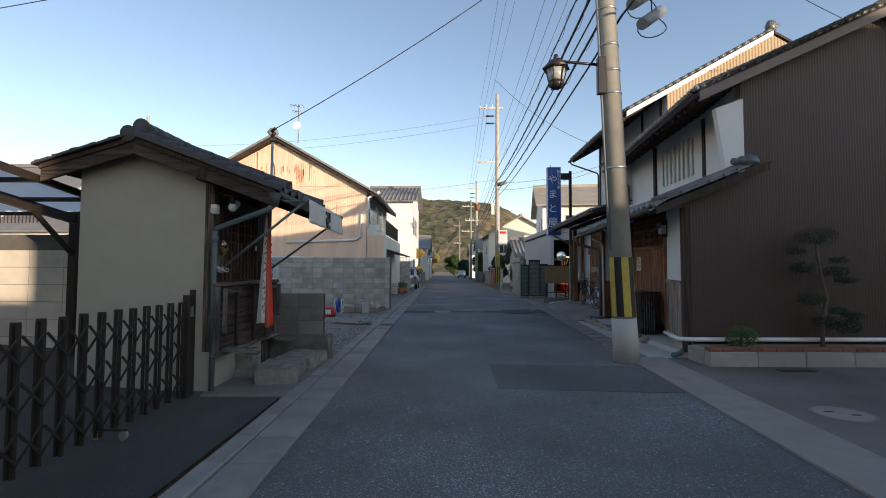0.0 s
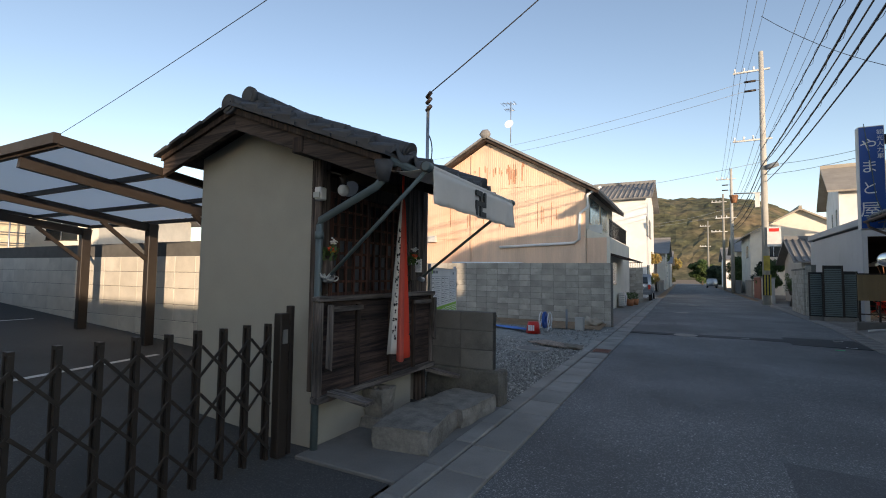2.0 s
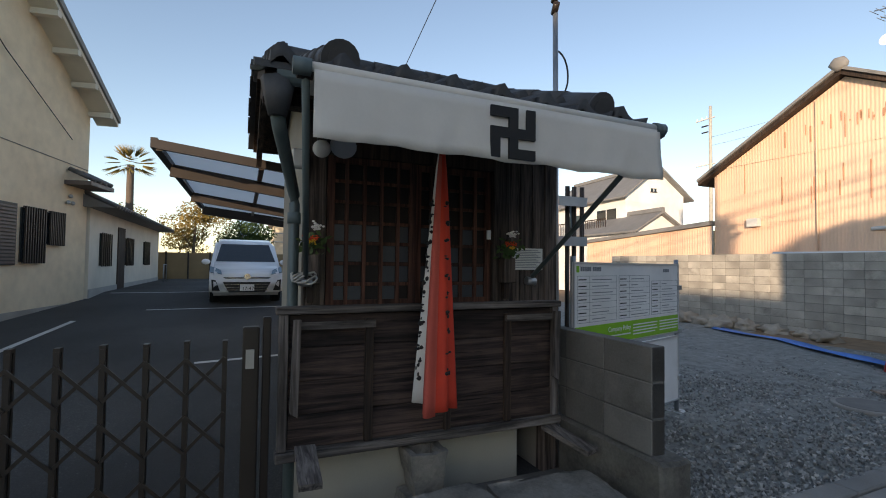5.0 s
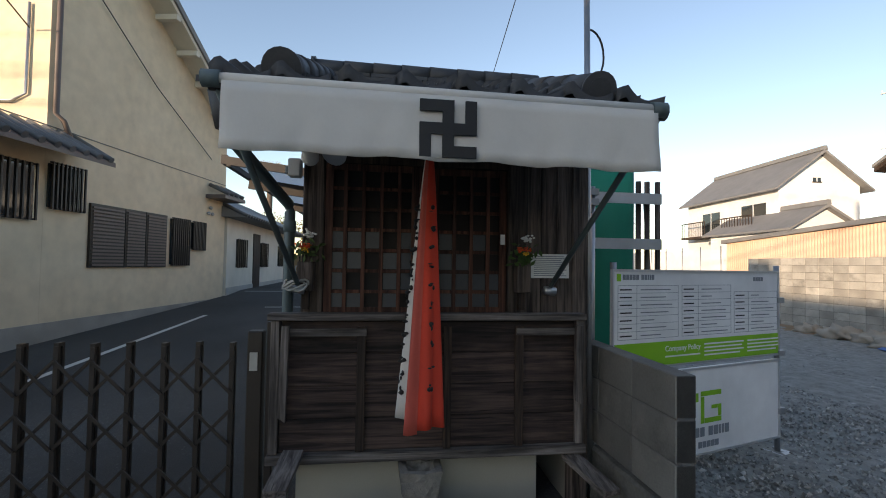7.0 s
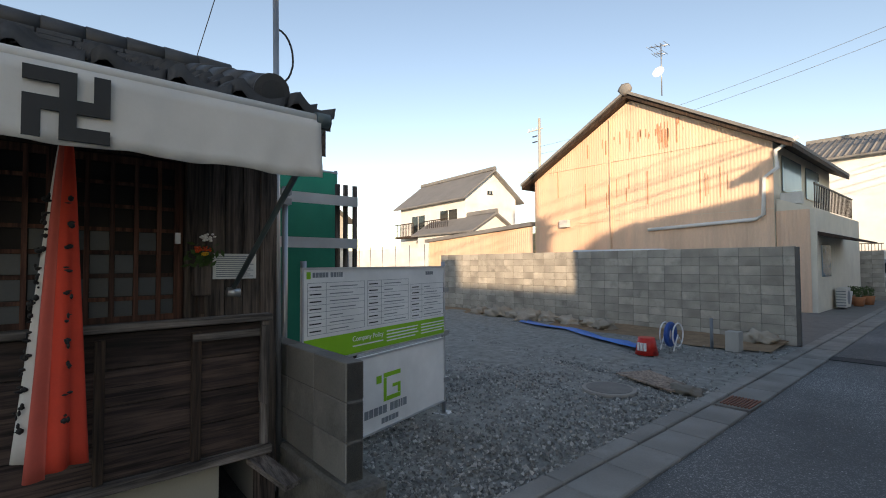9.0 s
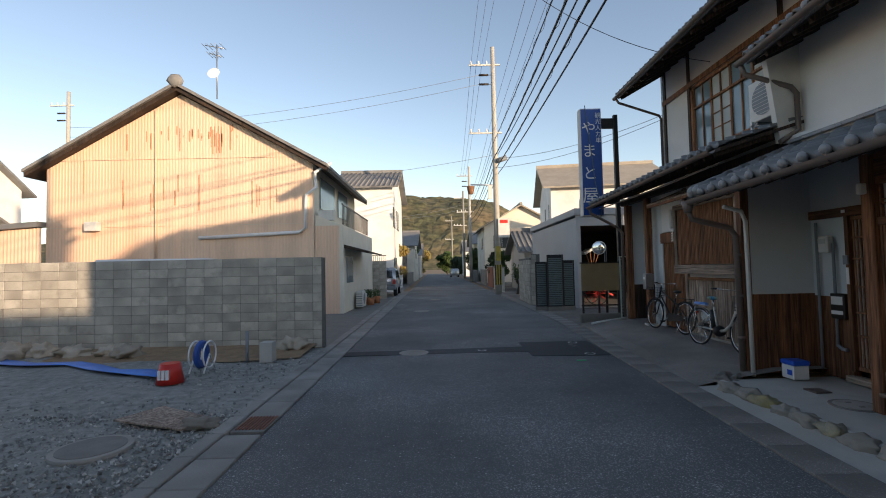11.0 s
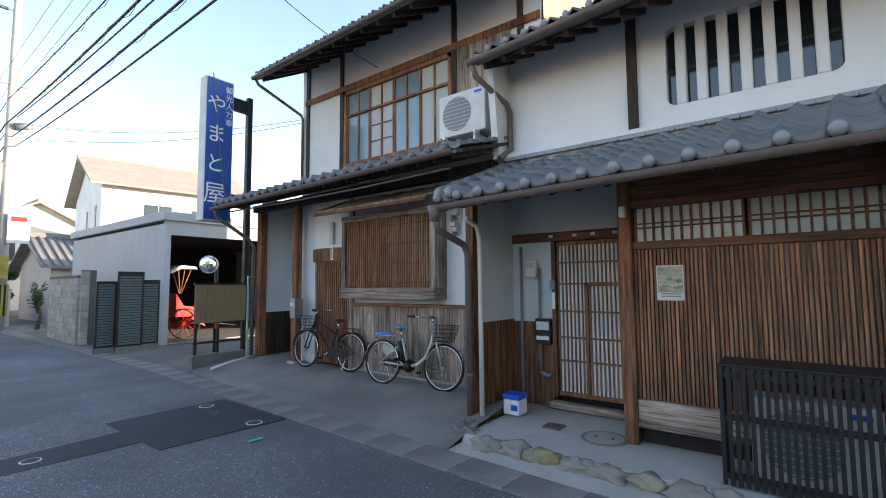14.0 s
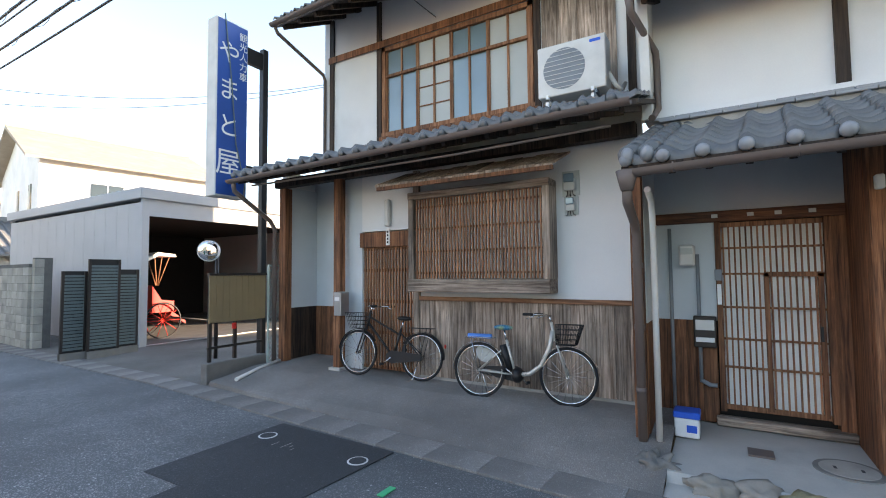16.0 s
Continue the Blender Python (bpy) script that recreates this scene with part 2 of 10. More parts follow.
M["tile"] = mat("tile", (0.108, 0.113, 0.119), 0.36, 0.3, 7.0, 0.2, stain=0.3, obj_var=0.35, tint=(0.085, 0.085, 0.082), spec=0.5)
M["tile_cap"] = mat("tile_cap", (0.23, 0.235, 0.245), 0.42, 0.15, 7.0, 0.15, stain=0.12, obj_var=0.15, spec=0.5)
M["tile_dk"] = mat("tile_dk", (0.050, 0.053, 0.058), 0.55, 0.35, 7.0, 0.25, stain=0.3, obj_var=0.25, tint=(0.036, 0.034, 0.032))
M["tile_far"] = mat("tile_far", (0.20, 0.195, 0.19), 0.7, 0.15, 3.0, 0.1)
M["slate_tan"] = mat("slate_tan", (0.36, 0.31, 0.25), 0.8, 0.15, 3.0, 0.1)
M["iron"] = mat("iron", (0.028, 0.021, 0.018), 0.42, 0.1, 10.0, 0.03)
M["bronze"] = mat("bronze", (0.034, 0.026, 0.021), 0.45, 0.1, 10.0, 0.03)
M["steel"] = mat("steel", (0.42, 0.43, 0.44), 0.4, 0.08, 10.0, 0.03, metal=0.8)
M["alu"] = mat("alu", (0.62, 0.63, 0.64), 0.35, 0.05, 10.0, 0.02, metal=0.7)
M["gutter"] = mat("gutter", (0.15, 0.115, 0.10), 0.5, 0.1, 6.0, 0.04, tint=(0.12, 0.09, 0.08))
M["gutter_gr"] = mat("gutter_gr", (0.10, 0.135, 0.14), 0.5, 0.12, 6.0, 0.04)
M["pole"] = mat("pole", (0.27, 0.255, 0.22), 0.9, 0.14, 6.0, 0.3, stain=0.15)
# brighter copy of pole, with sunlight put into the colour
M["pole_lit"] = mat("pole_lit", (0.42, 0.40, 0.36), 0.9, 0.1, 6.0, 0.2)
M["black"] = mat("black", (0.012, 0.012, 0.013), 0.5, 0.1, 10.0, 0.0)
# near-black that puts the shade of unlit rooms into the surface colour
M["interior_shade"] = mat("interior_shade", (0.025, 0.022, 0.02), 0.9, 0.1, 4.0, 0.0)
M["cable"] = mat("cable", (0.02, 0.02, 0.022), 0.55, 0.1, 10.0, 0.0)
M["cable_grey"] = mat("cable_grey", (0.20, 0.22, 0.24), 0.6, 0.1, 10.0, 0.0)
M["yellow"] = mat("yellow", (0.44, 0.33, 0.06), 0.7, 0.3, 8.0, 0.05, stain=0.25)
M["cloth_white"] = mat("cloth_white", (0.60, 0.575, 0.53), 0.9, 0.05, 5.0, 0.1, stain=0.1)
M["cloth_red"] = mat("cloth_red", (0.62, 0.055, 0.028), 0.85, 0.1, 8.0, 0.1, stain=0.12)
M["cloth_pink"] = mat("cloth_pink", (0.52, 0.095, 0.068), 0.85, 0.1, 8.0, 0.1)
M["white"] = mat("white", (0.76, 0.76, 0.75), 0.6, 0.04, 8.0, 0.02)
M["offwhite"] = mat("offwhite", (0.60, 0.59, 0.56), 0.6, 0.05, 8.0, 0.02)
M["paper"] = mat("paper", (0.74, 0.73, 0.69), 0.9, 0.05, 8.0, 0.02)
M["green_sign"] = mat("green_sign", (0.22, 0.50, 0.02), 0.5, 0.04, 8.0, 0.0)
M["green_tarp"] = mat("green_tarp", (0.0, 0.22, 0.13), 0.6, 0.1, 3.0, 0.15)
M["blue_sign"] = mat("blue_sign", (0.014, 0.075, 0.30), 0.4, 0.08, 3.0, 0.0)
M["blue_tarp"] = mat("blue_tarp", (0.06, 0.22, 0.62), 0.5, 0.15, 8.0, 0.2)
M["blue_lid"] = mat("blue_lid", (0.01, 0.10, 0.55), 0.4, 0.05, 8.0, 0.0)
M["red"] = mat("red", (0.60, 0.03, 0.02), 0.4, 0.1, 8.0, 0.0)
M["car_white"] = mat("car_white", (0.78, 0.78, 0.78), 0.18, 0.02, 2.0, 0.0, spec=0.6)
M["car_silver"] = mat("car_silver", (0.45, 0.47, 0.48), 0.25, 0.02, 2.0, 0.0, metal=0.5)
M["glass_dk"] = mat("glass_dk", (0.02, 0.026, 0.03), 0.06, 0.02, 2.0, 0.0, spec=0.8)
M["glass_blue"] = mat("glass_blue", (0.16, 0.23, 0.27), 0.12, 0.05, 2.0, 0.0, spec=0.8)
M["frosted"] = mat("frosted", (0.40, 0.42, 0.40), 0.35, 0.05, 2.0, 0.0, spec=0.5)
M["curtain"] = mat("curtain", (0.62, 0.64, 0.60), 0.9, 0.05, 4.0, 0.1)
M["rubber"] = mat("rubber", (0.014, 0.014, 0.015), 0.8, 0.15, 10.0, 0.1)
M["chrome"] = mat("chrome", (0.6, 0.6, 0.6), 0.2, 0.03, 10.0, 0.0, metal=1.0)
M["silver_paint"] = mat("silver_paint", (0.52, 0.50, 0.45), 0.3, 0.04, 10.0, 0.0, metal=0.4)
M["leaf"] = mat("leaf", (0.045, 0.085, 0.022), 0.7, 0.35, 3.0, 0.0, stain=0.3, obj_var=0.2, tint=(0.07, 0.10, 0.03))
M["leaf_dk"] = mat("leaf_dk", (0.016, 0.03, 0.014), 0.75, 0.35, 3.0, 0.0, stain=0.2, obj_var=0.2)
M["leaf_yel"] = mat("leaf_yel", (0.25, 0.17, 0.045), 0.7, 0.35, 3.0, 0.0, stain=0.3, tint=(0.17, 0.15, 0.04))
M["bark"] = mat("bark", (0.12, 0.095, 0.075), 0.95, 0.3, 8.0, 0.5, stretch=(3, 3, 0.6))
# darker copy of block: the low wall's shade and stains in one colour
M["block_dk"] = mat("block_dk", (0.21, 0.20, 0.18), 0.95, 0.35, 5.0, 0.5, stain=0.5, tint=(0.10, 0.095, 0.085), obj_var=0.2)
M["rock_pale"] = mat("rock_pale", (0.40, 0.345, 0.275), 0.95, 0.25, 6.0, 0.5, stain=0.3, obj_var=0.2, tint=(0.25, 0.215, 0.17))
M["stone_dk"] = mat("stone_dk", (0.215, 0.19, 0.16), 0.95, 0.3, 6.0, 0.5, stain=0.35, obj_var=0.2, tint=(0.12, 0.11, 0.09))
M["earth"] = mat("earth", (0.31, 0.205, 0.125), 0.97, 0.4, 6.0, 0.8, stain=0.35, fine=40, tint=(0.20, 0.14, 0.085))
M["stone"] = mat("stone", (0.30, 0.275, 0.24), 0.95, 0.25, 6.0, 0.5, stain=0.2, obj_var=0.15, tint=(0.20, 0.185, 0.16))
M["mossy"] = mat("mossy", (0.27, 0.245, 0.19), 0.95, 0.5, 8.0, 0.6, stain=0.3, obj_var=0.2, tint=(0.23, 0.19, 0.05))
M["brick"] = mat("brick", (0.20, 0.085, 0.06), 0.9, 0.25, 6.0, 0.4, obj_var=0.2)
M["terracotta"] = mat("terracotta", (0.42, 0.17, 0.08), 0.85, 0.15, 6.0, 0.2)
M["tan_panel"] = mat("tan_panel", (0.27, 0.19, 0.10), 0.7, 0.12, 3.0, 0.1)
M["chain_green"] = mat("chain_green", (0.42, 0.50, 0.45), 0.5, 0.05, 8.0, 0.0)
M["polycarb"] = translucent_mat("polycarb", (0.88, 0.88, 0.87))
M["mountain"] = mat("mountain", (0.085, 0.085, 0.042), 0.95, 1.1, 0.10, 0.0, stain=0.3, fine=0.35, tint=(0.135, 0.100, 0.055))
M["flower_red"] = mat("flower_red", (0.70, 0.08, 0.02), 0.7, 0.1, 8.0, 0.0)
M["flower_yel"] = mat("flower_yel", (0.75, 0.42, 0.03), 0.7, 0.1, 8.0, 0.0)
M["flower_wht"] = mat("flower_wht", (0.80, 0.78, 0.74), 0.7, 0.05, 8.0, 0.0)
M["mirror"] = mat("mirror", (0.85, 0.85, 0.85), 0.03, 0.0, 2.0, 0.0, metal=1.0)
M["apron"] = asphalt_mat("apron", (0.195, 0.182, 0.168), (0.46, 0.45, 0.43), 0.5, 0.42)
M["yard"] = asphalt_mat("yard", (0.155, 0.142, 0.126), (0.36, 0.34, 0.31), 0.45, 0.35)
M["rust"] = mat("rust", (0.55, 0.27, 0.16), 0.8, 0.3, 8.0, 0.1, stain=0.3, stretch=(3, 3, 0.4))
M["pane_dk"] = mat("pane_dk", (0.048, 0.058, 0.072), 0.4, 0.2, 4.0, 0.0, spec=0.4)
M["wood_door"] = wood_mat("wood_door", (0.034, 0.014, 0.010), (0.118, 0.053, 0.036))
M["glass"] = glass_mat("glass")
M["wood_grey_h"] = wood_mat("wood_grey_h", (0.125, 0.086, 0.062), (0.42, 0.33, 0.265), "y", worn=0.6)
M["wood_slat_h"] = wood_mat("wood_slat_h", (0.115, 0.050, 0.026), (0.34, 0.170, 0.092), "y", worn=0.55)
M["lattice_glass"] = mat("lattice_glass", (0.085, 0.083, 0.078), 0.35, 0.2, 3.0, 0.0, stain=0.2, spec=0.5)
M["photo_print"] = mat("photo_print", (0.36, 0.32, 0.20), 0.35, 0.9, 14.0, 0.0, stain=0.6, stretch=(1, 1, 2.5), fine=30, tint=(0.15, 0.15, 0.13), spec=0.6)
M["block_pale"] = mat("block_pale", (0.66, 0.62, 0.54), 0.92, 0.2, 4.0, 0.3, stain=0.22, tint=(0.50, 0.465, 0.40), obj_var=0.1)
M["wood_barge"] = wood_mat("wood_barge", (0.022, 0.016, 0.013), (0.095, 0.068, 0.054), "x", 0.85, 0.5)
M["wood_worn_h"] = wood_mat("wood_worn_h", (0.050, 0.042, 0.038), (0.21, 0.185, 0.168), "y", 0.88, 0.6)
M["wood_worn"] = wood_mat("wood_worn", (0.045, 0.037, 0.033), (0.18, 0.155, 0.140), "z", 0.88, 0.6)
M["wood_worn_x"] = wood_mat("wood_worn_x", (0.060, 0.050, 0.045), (0.24, 0.21, 0.19), "x", 0.88, 0.5)
M["footing"] = mat("footing", (0.165, 0.155, 0.135), 0.95, 0.7, 5.0, 0.7, stain=0.6, fine=35, tint=(0.062, 0.060, 0.048))
M["step_rock"] = mat("step_rock", (0.25, 0.232, 0.205), 0.95, 0.6, 7.0, 0.8, stain=0.3, obj_var=0.15, fine=40, tint=(0.18, 0.165, 0.14))
M["marker_green"] = mat("marker_green", (0.04, 0.46, 0.20), 0.6, 0.1, 8.0, 0.0)
M["asphalt_mid"] = asphalt_mat("asphalt_mid", (0.088, 0.092, 0.094), (0.34, 0.34, 0.33), 0.5, 0.2)
M["scaffold_net"] = mat("scaffold_net", (0.28, 0.48, 0.60), 0.7, 0.2, 3.0, 0.2, stain=0.2)
M["garage_wall"] = mat("garage_wall", (0.40, 0.405, 0.42), 0.6, 0.05, 2.0, 0.05, stain=0.08)
M["kerb_smooth"] = mat("kerb_smooth", (0.29, 0.27, 0.245), 0.9, 0.2, 5.0, 0.35, stain=0.25, tint=(0.21, 0.195, 0.175), fine=90)

# ---- mesh tools ----
WORLD = {}


def box(bm, x0, y0, z0, x1, y1, z1, bevel=0.0):
    vs = [bm.verts.new(p) for p in ((x0, y0, z0), (x1, y0, z0), (x1, y1, z0), (x0, y1, z0), (x0, y0, z1), (x1, y0, z1), (x1, y1, z1), (x0, y1, z1))]
    fs = [bm.faces.new([vs[i] for i in q]) for q in ((3, 2, 1, 0), (4, 5, 6, 7), (0, 1, 5, 4), (1, 2, 6, 5), (2, 3, 7, 6), (3, 0, 4, 7))]
    if (x1 - x0) * (y1 - y0) * (z1 - z0) < 0:
        bmesh.ops.reverse_faces(bm, faces=fs)
    if bevel:
        bmesh.ops.bevel(bm, geom=list({e for f in fs for e in f.edges}), offset=bevel, segments=1, affect="EDGES")
    return vs


def tube(bm, pts, r, seg=10, r1=None, cap=True):
    """A round bar along a line of points."""
    pts = [Vector(p) for p in pts]
    rings = []
    up = Vector((0.3, 0.2, 1)).normalized()
    for i, p in enumerate(pts):
        d = (pts[min(i + 1, len(pts) - 1)] - pts[max(i - 1, 0)]).normalized()
        a = d.cross(up)
        if a.length < 0.1:
            a = d.cross(Vector((1, 0, 0)))
        a.normalize()
        b = d.cross(a)
        k = i / max(1, len(pts) - 1)
        rr = r if r1 is None else r + (r1 - r) * k
        rings.append([bm.verts.new(p + (a * math.cos(q) + b * math.sin(q)) * rr) for q in (2 * math.pi * j / seg for j in range(seg))])
    for u, v in zip(rings, rings[1:]):
        for j in range(seg):
            f = bm.faces.new((u[j], u[(j + 1) % seg], v[(j + 1) % seg], v[j]))
            f.smooth = True
    if cap:
        bm.faces.new(rings[0][::-1])
        bm.faces.new(rings[-1])


def prism(bm, poly, v, closed=True):
    """Pushes a flat outline along a vector."""
    v = Vector(v)
    a = [bm.verts.new(p) for p in poly]
    b = [bm.verts.new(Vector(p) + v) for p in poly]
    n = len(poly)
    bm.faces.new(a[::-1])
    bm.faces.new(b)
    for i in range(n):
        bm.faces.new((a[i], a[(i + 1) % n], b[(i + 1) % n], b[i]))
    bmesh.ops.recalc_face_normals(bm, faces=bm.faces[:]) if len(bm.faces) < 400 else None


def ball(bm, c, r, sx=1, sy=1, sz=1, sub=2, rough=0.0):
    q = bmesh.ops.create_icosphere(bm, subdivisions=sub, radius=1.0)
    for v in q["verts"]:
        k = 1 + rough * noise.noise(v.co * 2.1 + Vector(c) * 3.7)
        v.co = Vector(c) + Vector((v.co.x * r * sx, v.co.y * r * sy, v.co.z * r * sz)) * k
        for f in v.link_faces:
            f.smooth = True


def beam(bm, p, q, w, h, up=(0, 0, 1)):
    """A square bar from p to q."""
    p, q = Vector(p), Vector(q)
    d = (q - p).normalized()
    s = d.cross(Vector(up))
    if s.length < 0.01:
        s = d.cross(Vector((0, 1, 0)))
    s = s.normalized() * w / 2
    u = s.cross(d).normalized() * h / 2
    prism(bm, [p - s - u, p + s - u, p + s + u, p - s + u], q - p)


def quad_sheet(bm, rows):
    """A sheet from rows of points."""
    g = [[bm.verts.new(p) for p in r] for r in rows]
    for a, b in zip(g, g[1:]):
        for i in range(len(a) - 1):
            bm.faces.new((a[i], a[i + 1], b[i + 1], b[i]))


def mesh_of(name, bm, material, smooth=False):
    me = bpy.data.meshes.new(name)
    bm.to_mesh(me)
    bm.free()
    me.materials.append(material)
    if smooth:
        for p in me.polygons:
            p.use_smooth = True
    return me


def thing(name, loc, label, category, group="", kind=""):
    ob = new(name)
    ob.empty_display_size = 0.1
    ob.matrix_basis = Matrix.Translation(loc)
    WORLD[ob] = ob.matrix_basis.copy()
    return tagged(ob, label, category, group, kind)


def part(name, bm, material, parent=None, label="", smooth=False):
    return piece(name, mesh_of(name, bm, material, smooth), parent, Matrix.Identity(4), label)


def piece(name, me, parent, m, label=""):
    ob = new(name, me)
    if parent is not None:
        ob.parent = parent
        ob.matrix_parent_inverse = WORLD.get(parent, Matrix.Identity(4)).inverted()
    ob.matrix_basis = m
    WORLD[ob] = m.copy()
    if label:
        ob["label"] = label
    return ob


def solid(name, bm, material, label, category, group="", kind="", smooth=False):
    return tagged(part(name, bm, material, None, "", smooth), label, category, group, kind)


def pbox(name, b, material, parent, label="", bevel=0.0):
    bm = bmesh.new()
    box(bm, *b, bevel=bevel)
    return part(name, bm, material, parent, label)


def ptube(name, pts, r, material, parent, label="", seg=10, r1=None):
    bm = bmesh.new()
    tube(bm, pts, r, seg, r1)
    return part(name, bm, material, parent, label)


def pbeam(name, p, q, w, h, material, parent, label=""):
    bm = bmesh.new()
    beam(bm, p, q, w, h)
    return part(name, bm, material, parent, label)


def pprism(name, poly, v, material, parent, label=""):
    bm = bmesh.new()
    prism(bm, poly, v)
    return part(name, bm, material, parent, label)


def text_part(body, m, size, material, parent, name="writing", align="CENTER", depth=0.0015):
    cu = bpy.data.curves.new(name, "FONT")
    cu.body, cu.size, cu.extrude = body, size, depth
    cu.align_x, cu.align_y = align, "CENTER"
    tmp = bpy.data.objects.new(name, cu)
    scene.collection.objects.link(tmp)
    dg = bpy.context.evaluated_depsgraph_get()
    me = bpy.data.meshes.new_from_object(tmp.evaluated_get(dg))
    bpy.data.objects.remove(tmp)
    me.materials.clear()
    me.materials.append(material)
    return piece(name, me, parent, m)


def face_x(x, y, z, flip=False):
    """A frame on a wall facing the road: local x runs along the wall, local y up. Facing +x, or -x with flip."""
    if flip:
        return Matrix(((0, 0, -1, x), (-1, 0, 0, y), (0, 1, 0, z), (0, 0, 0, 1)))
    return Matrix(((0, 0, 1, x), (1, 0, 0, y), (0, 1, 0, z), (0, 0, 0, 1)))


def face_y(x, y, z):
    """A frame on a surface that faces -y."""
    return Matrix(((1, 0, 0, x), (0, 0, -1, y), (0, 1, 0, z), (0, 0, 0, 1)))


# ---- roof tiles ----
def tile_profile(u, w=0.27):
    """Height of a pantile across its width: a roll on one side, a wide dip on the other."""
    k = u / w
    return 0.034 * math.exp(-((k - 0.17) / 0.13) ** 2) + 0.019 * math.cos(2 * math.pi * (k - 0.17)) + 0.012


def tile_mesh(name, w=0.27, h=0.29, th=0.016, material=None, seg=10, lip=0.006):
    bm = bmesh.new()
    us = [w * i / seg for i in range(seg + 1)]
    top0 = [bm.verts.new((u, 0, tile_profile(u, w) + th + 0.038)) for u in us]
    top1 = [bm.verts.new((u, h, tile_profile(u, w) + th - 0.010)) for u in us]
    bot0 = [bm.verts.new((u, 0, tile_profile(u, w) - lip)) for u in us]
    for i in range(seg):
        for a, b, c, d in ((top0[i], top0[i + 1], top1[i + 1], top1[i]), (bot0[i], bot0[i + 1], top0[i + 1], top0[i])):
            f = bm.faces.new((a, b, c, d))
            f.smooth = True
    bm.faces.new((top0[0], top1[0], bot0[0]))
    bm.faces.new((top0[-1], bot0[-1], top1[-1]))
    return mesh_of(name, bm, material)


def cap_mesh(name, r, material):
    bm = bmesh.new()
    ball(bm, (0, 0, 0), r, 1, 0.75, 1, 2)
    return mesh_of(name, bm, material)


def slope_matrix(origin, along, up):
    a, u = Vector(along).normalized(), Vector(up).normalized()
    n = a.cross(u).normalized()
    return Matrix(((a.x, u.x, n.x, origin[0]), (a.y, u.y, n.y, origin[1]), (a.z, u.z, n.z, origin[2]), (0, 0, 0, 1)))


def tiled(parent, tile, origin, along, up, cols, rows, w=0.27, exposure=0.24, cap=None, jitter=0.006, eave=None):
    """Lays single tiles on a slope, eave row first."""
    if Vector(along).cross(Vector(up)).z < 0:
        origin, along = Vector(origin) + Vector(along).normalized() * cols * w, -Vector(along)
    base = slope_matrix(origin, along, up)
    for r in range(rows):
        for c in range(cols):
            m = base @ pose(c * w + random.uniform(-1, 1) * jitter, r * exposure + random.uniform(-1, 1) * jitter, 0.004 * random.random(), random.uniform(-0.8, 0.8), 0, random.uniform(-0.8, 0.8))
            piece("roof_tile", eave if eave and r == 0 else tile, parent, m)
        if cap and r == 0:
            for c in range(cols):
                piece("eave_cap", cap, parent, base @ pose(c * w + 0.17 * w, -0.03, 0.034))


def tiled_joined(bm, origin, along, up, cols, rows, w=0.27, exposure=0.24, seg=6):
    """The same slope of tiles in one mesh, for roofs that stay far off."""
    if Vector(along).cross(Vector(up)).z < 0:
        origin, along = Vector(origin) + Vector(along).normalized() * cols * w, -Vector(along)
    base = slope_matrix(origin, along, up)
    for r in range(rows):
        lo, hi, lip = [], [], []
        for c in range(cols):
            for i in range(seg + (c == cols - 1)):
                u = w * i / seg
                z = tile_profile(u, w)
                lo.append(bm.verts.new(base @ Vector((c * w + u, r * exposure, z + 0.028))))
                hi.append(bm.verts.new(base @ Vector((c * w + u, (r + 1) * exposure + 0.03, z + 0.004))))
                lip.append(bm.verts.new(base @ Vector((c * w + u, r * exposure, z))))
        for i in range(len(lo) - 1):
            f = bm.faces.new((lo[i], lo[i + 1], hi[i + 1], hi[i]))
            f.smooth = True
            bm.faces.new((lip[i], lip[i + 1], lo[i + 1], lo[i]))


TILE = tile_mesh("roof_tile", material=M["tile"])
TILE_DK = tile_mesh("roof_tile", material=M["tile_dk"])
CAP = cap_mesh("eave_cap", 0.056, M["tile_cap"])


def corrugated(bm, p, along, up_z, length, pitch=0.075, depth=0.012, tops=None):
    """A wavy sheet standing on a line; tops gives the upper edge's height at a distance along the line."""
    a = Vector(along).normalized()
    nrm = Vector((a.y, -a.x, 0))
    n = int(length / pitch) * 4
    prev = None
    for i in range(n + 1):
        s = length * i / n
        off = depth * math.sin(2 * math.pi * s / pitch)
        q = Vector(p) + a * s + nrm * off
        z1 = tops(s) if tops else up_z
        cur = (bm.verts.new(q), bm.verts.new((q.x, q.y, z1)))
        if prev:
            f = bm.faces.new((prev[0], cur[0], cur[1], prev[1]))
            f.smooth = True
        prev = cur


# ---- ground and road ----
def edge_l(y):
    return -1.29 - 0.0125 * y


def edge_r(y):
    return min(2.72 + 0.060 * y, 4.05)


def lot_z(x):
    return max(0.0, min(0.75, (-x - 3.4) * 0.06))


bm = bmesh.new()
quad_sheet(bm, [[(-900, -900, -0.06), (900, -900, -0.06)], [(-900, 900, -0.06), (900, 900, -0.06)]])
solid("ground", bm, M["earth"], "bare earth ground reaching to the horizon", "ground", kind="structure")
bm = bmesh.new()
ys = [-12 + 2 * i for i in range(80)]
quad_sheet(bm, [[(edge_l(y) + (edge_r(y) - edge_l(y)) * k / 4, y, 0.012 * (1 - abs(k - 2) / 2)) for k in range(5)] for y in ys])
solid("road", bm, M["asphalt"], "worn dark grey asphalt street with small pale chips", "road", kind="structure")
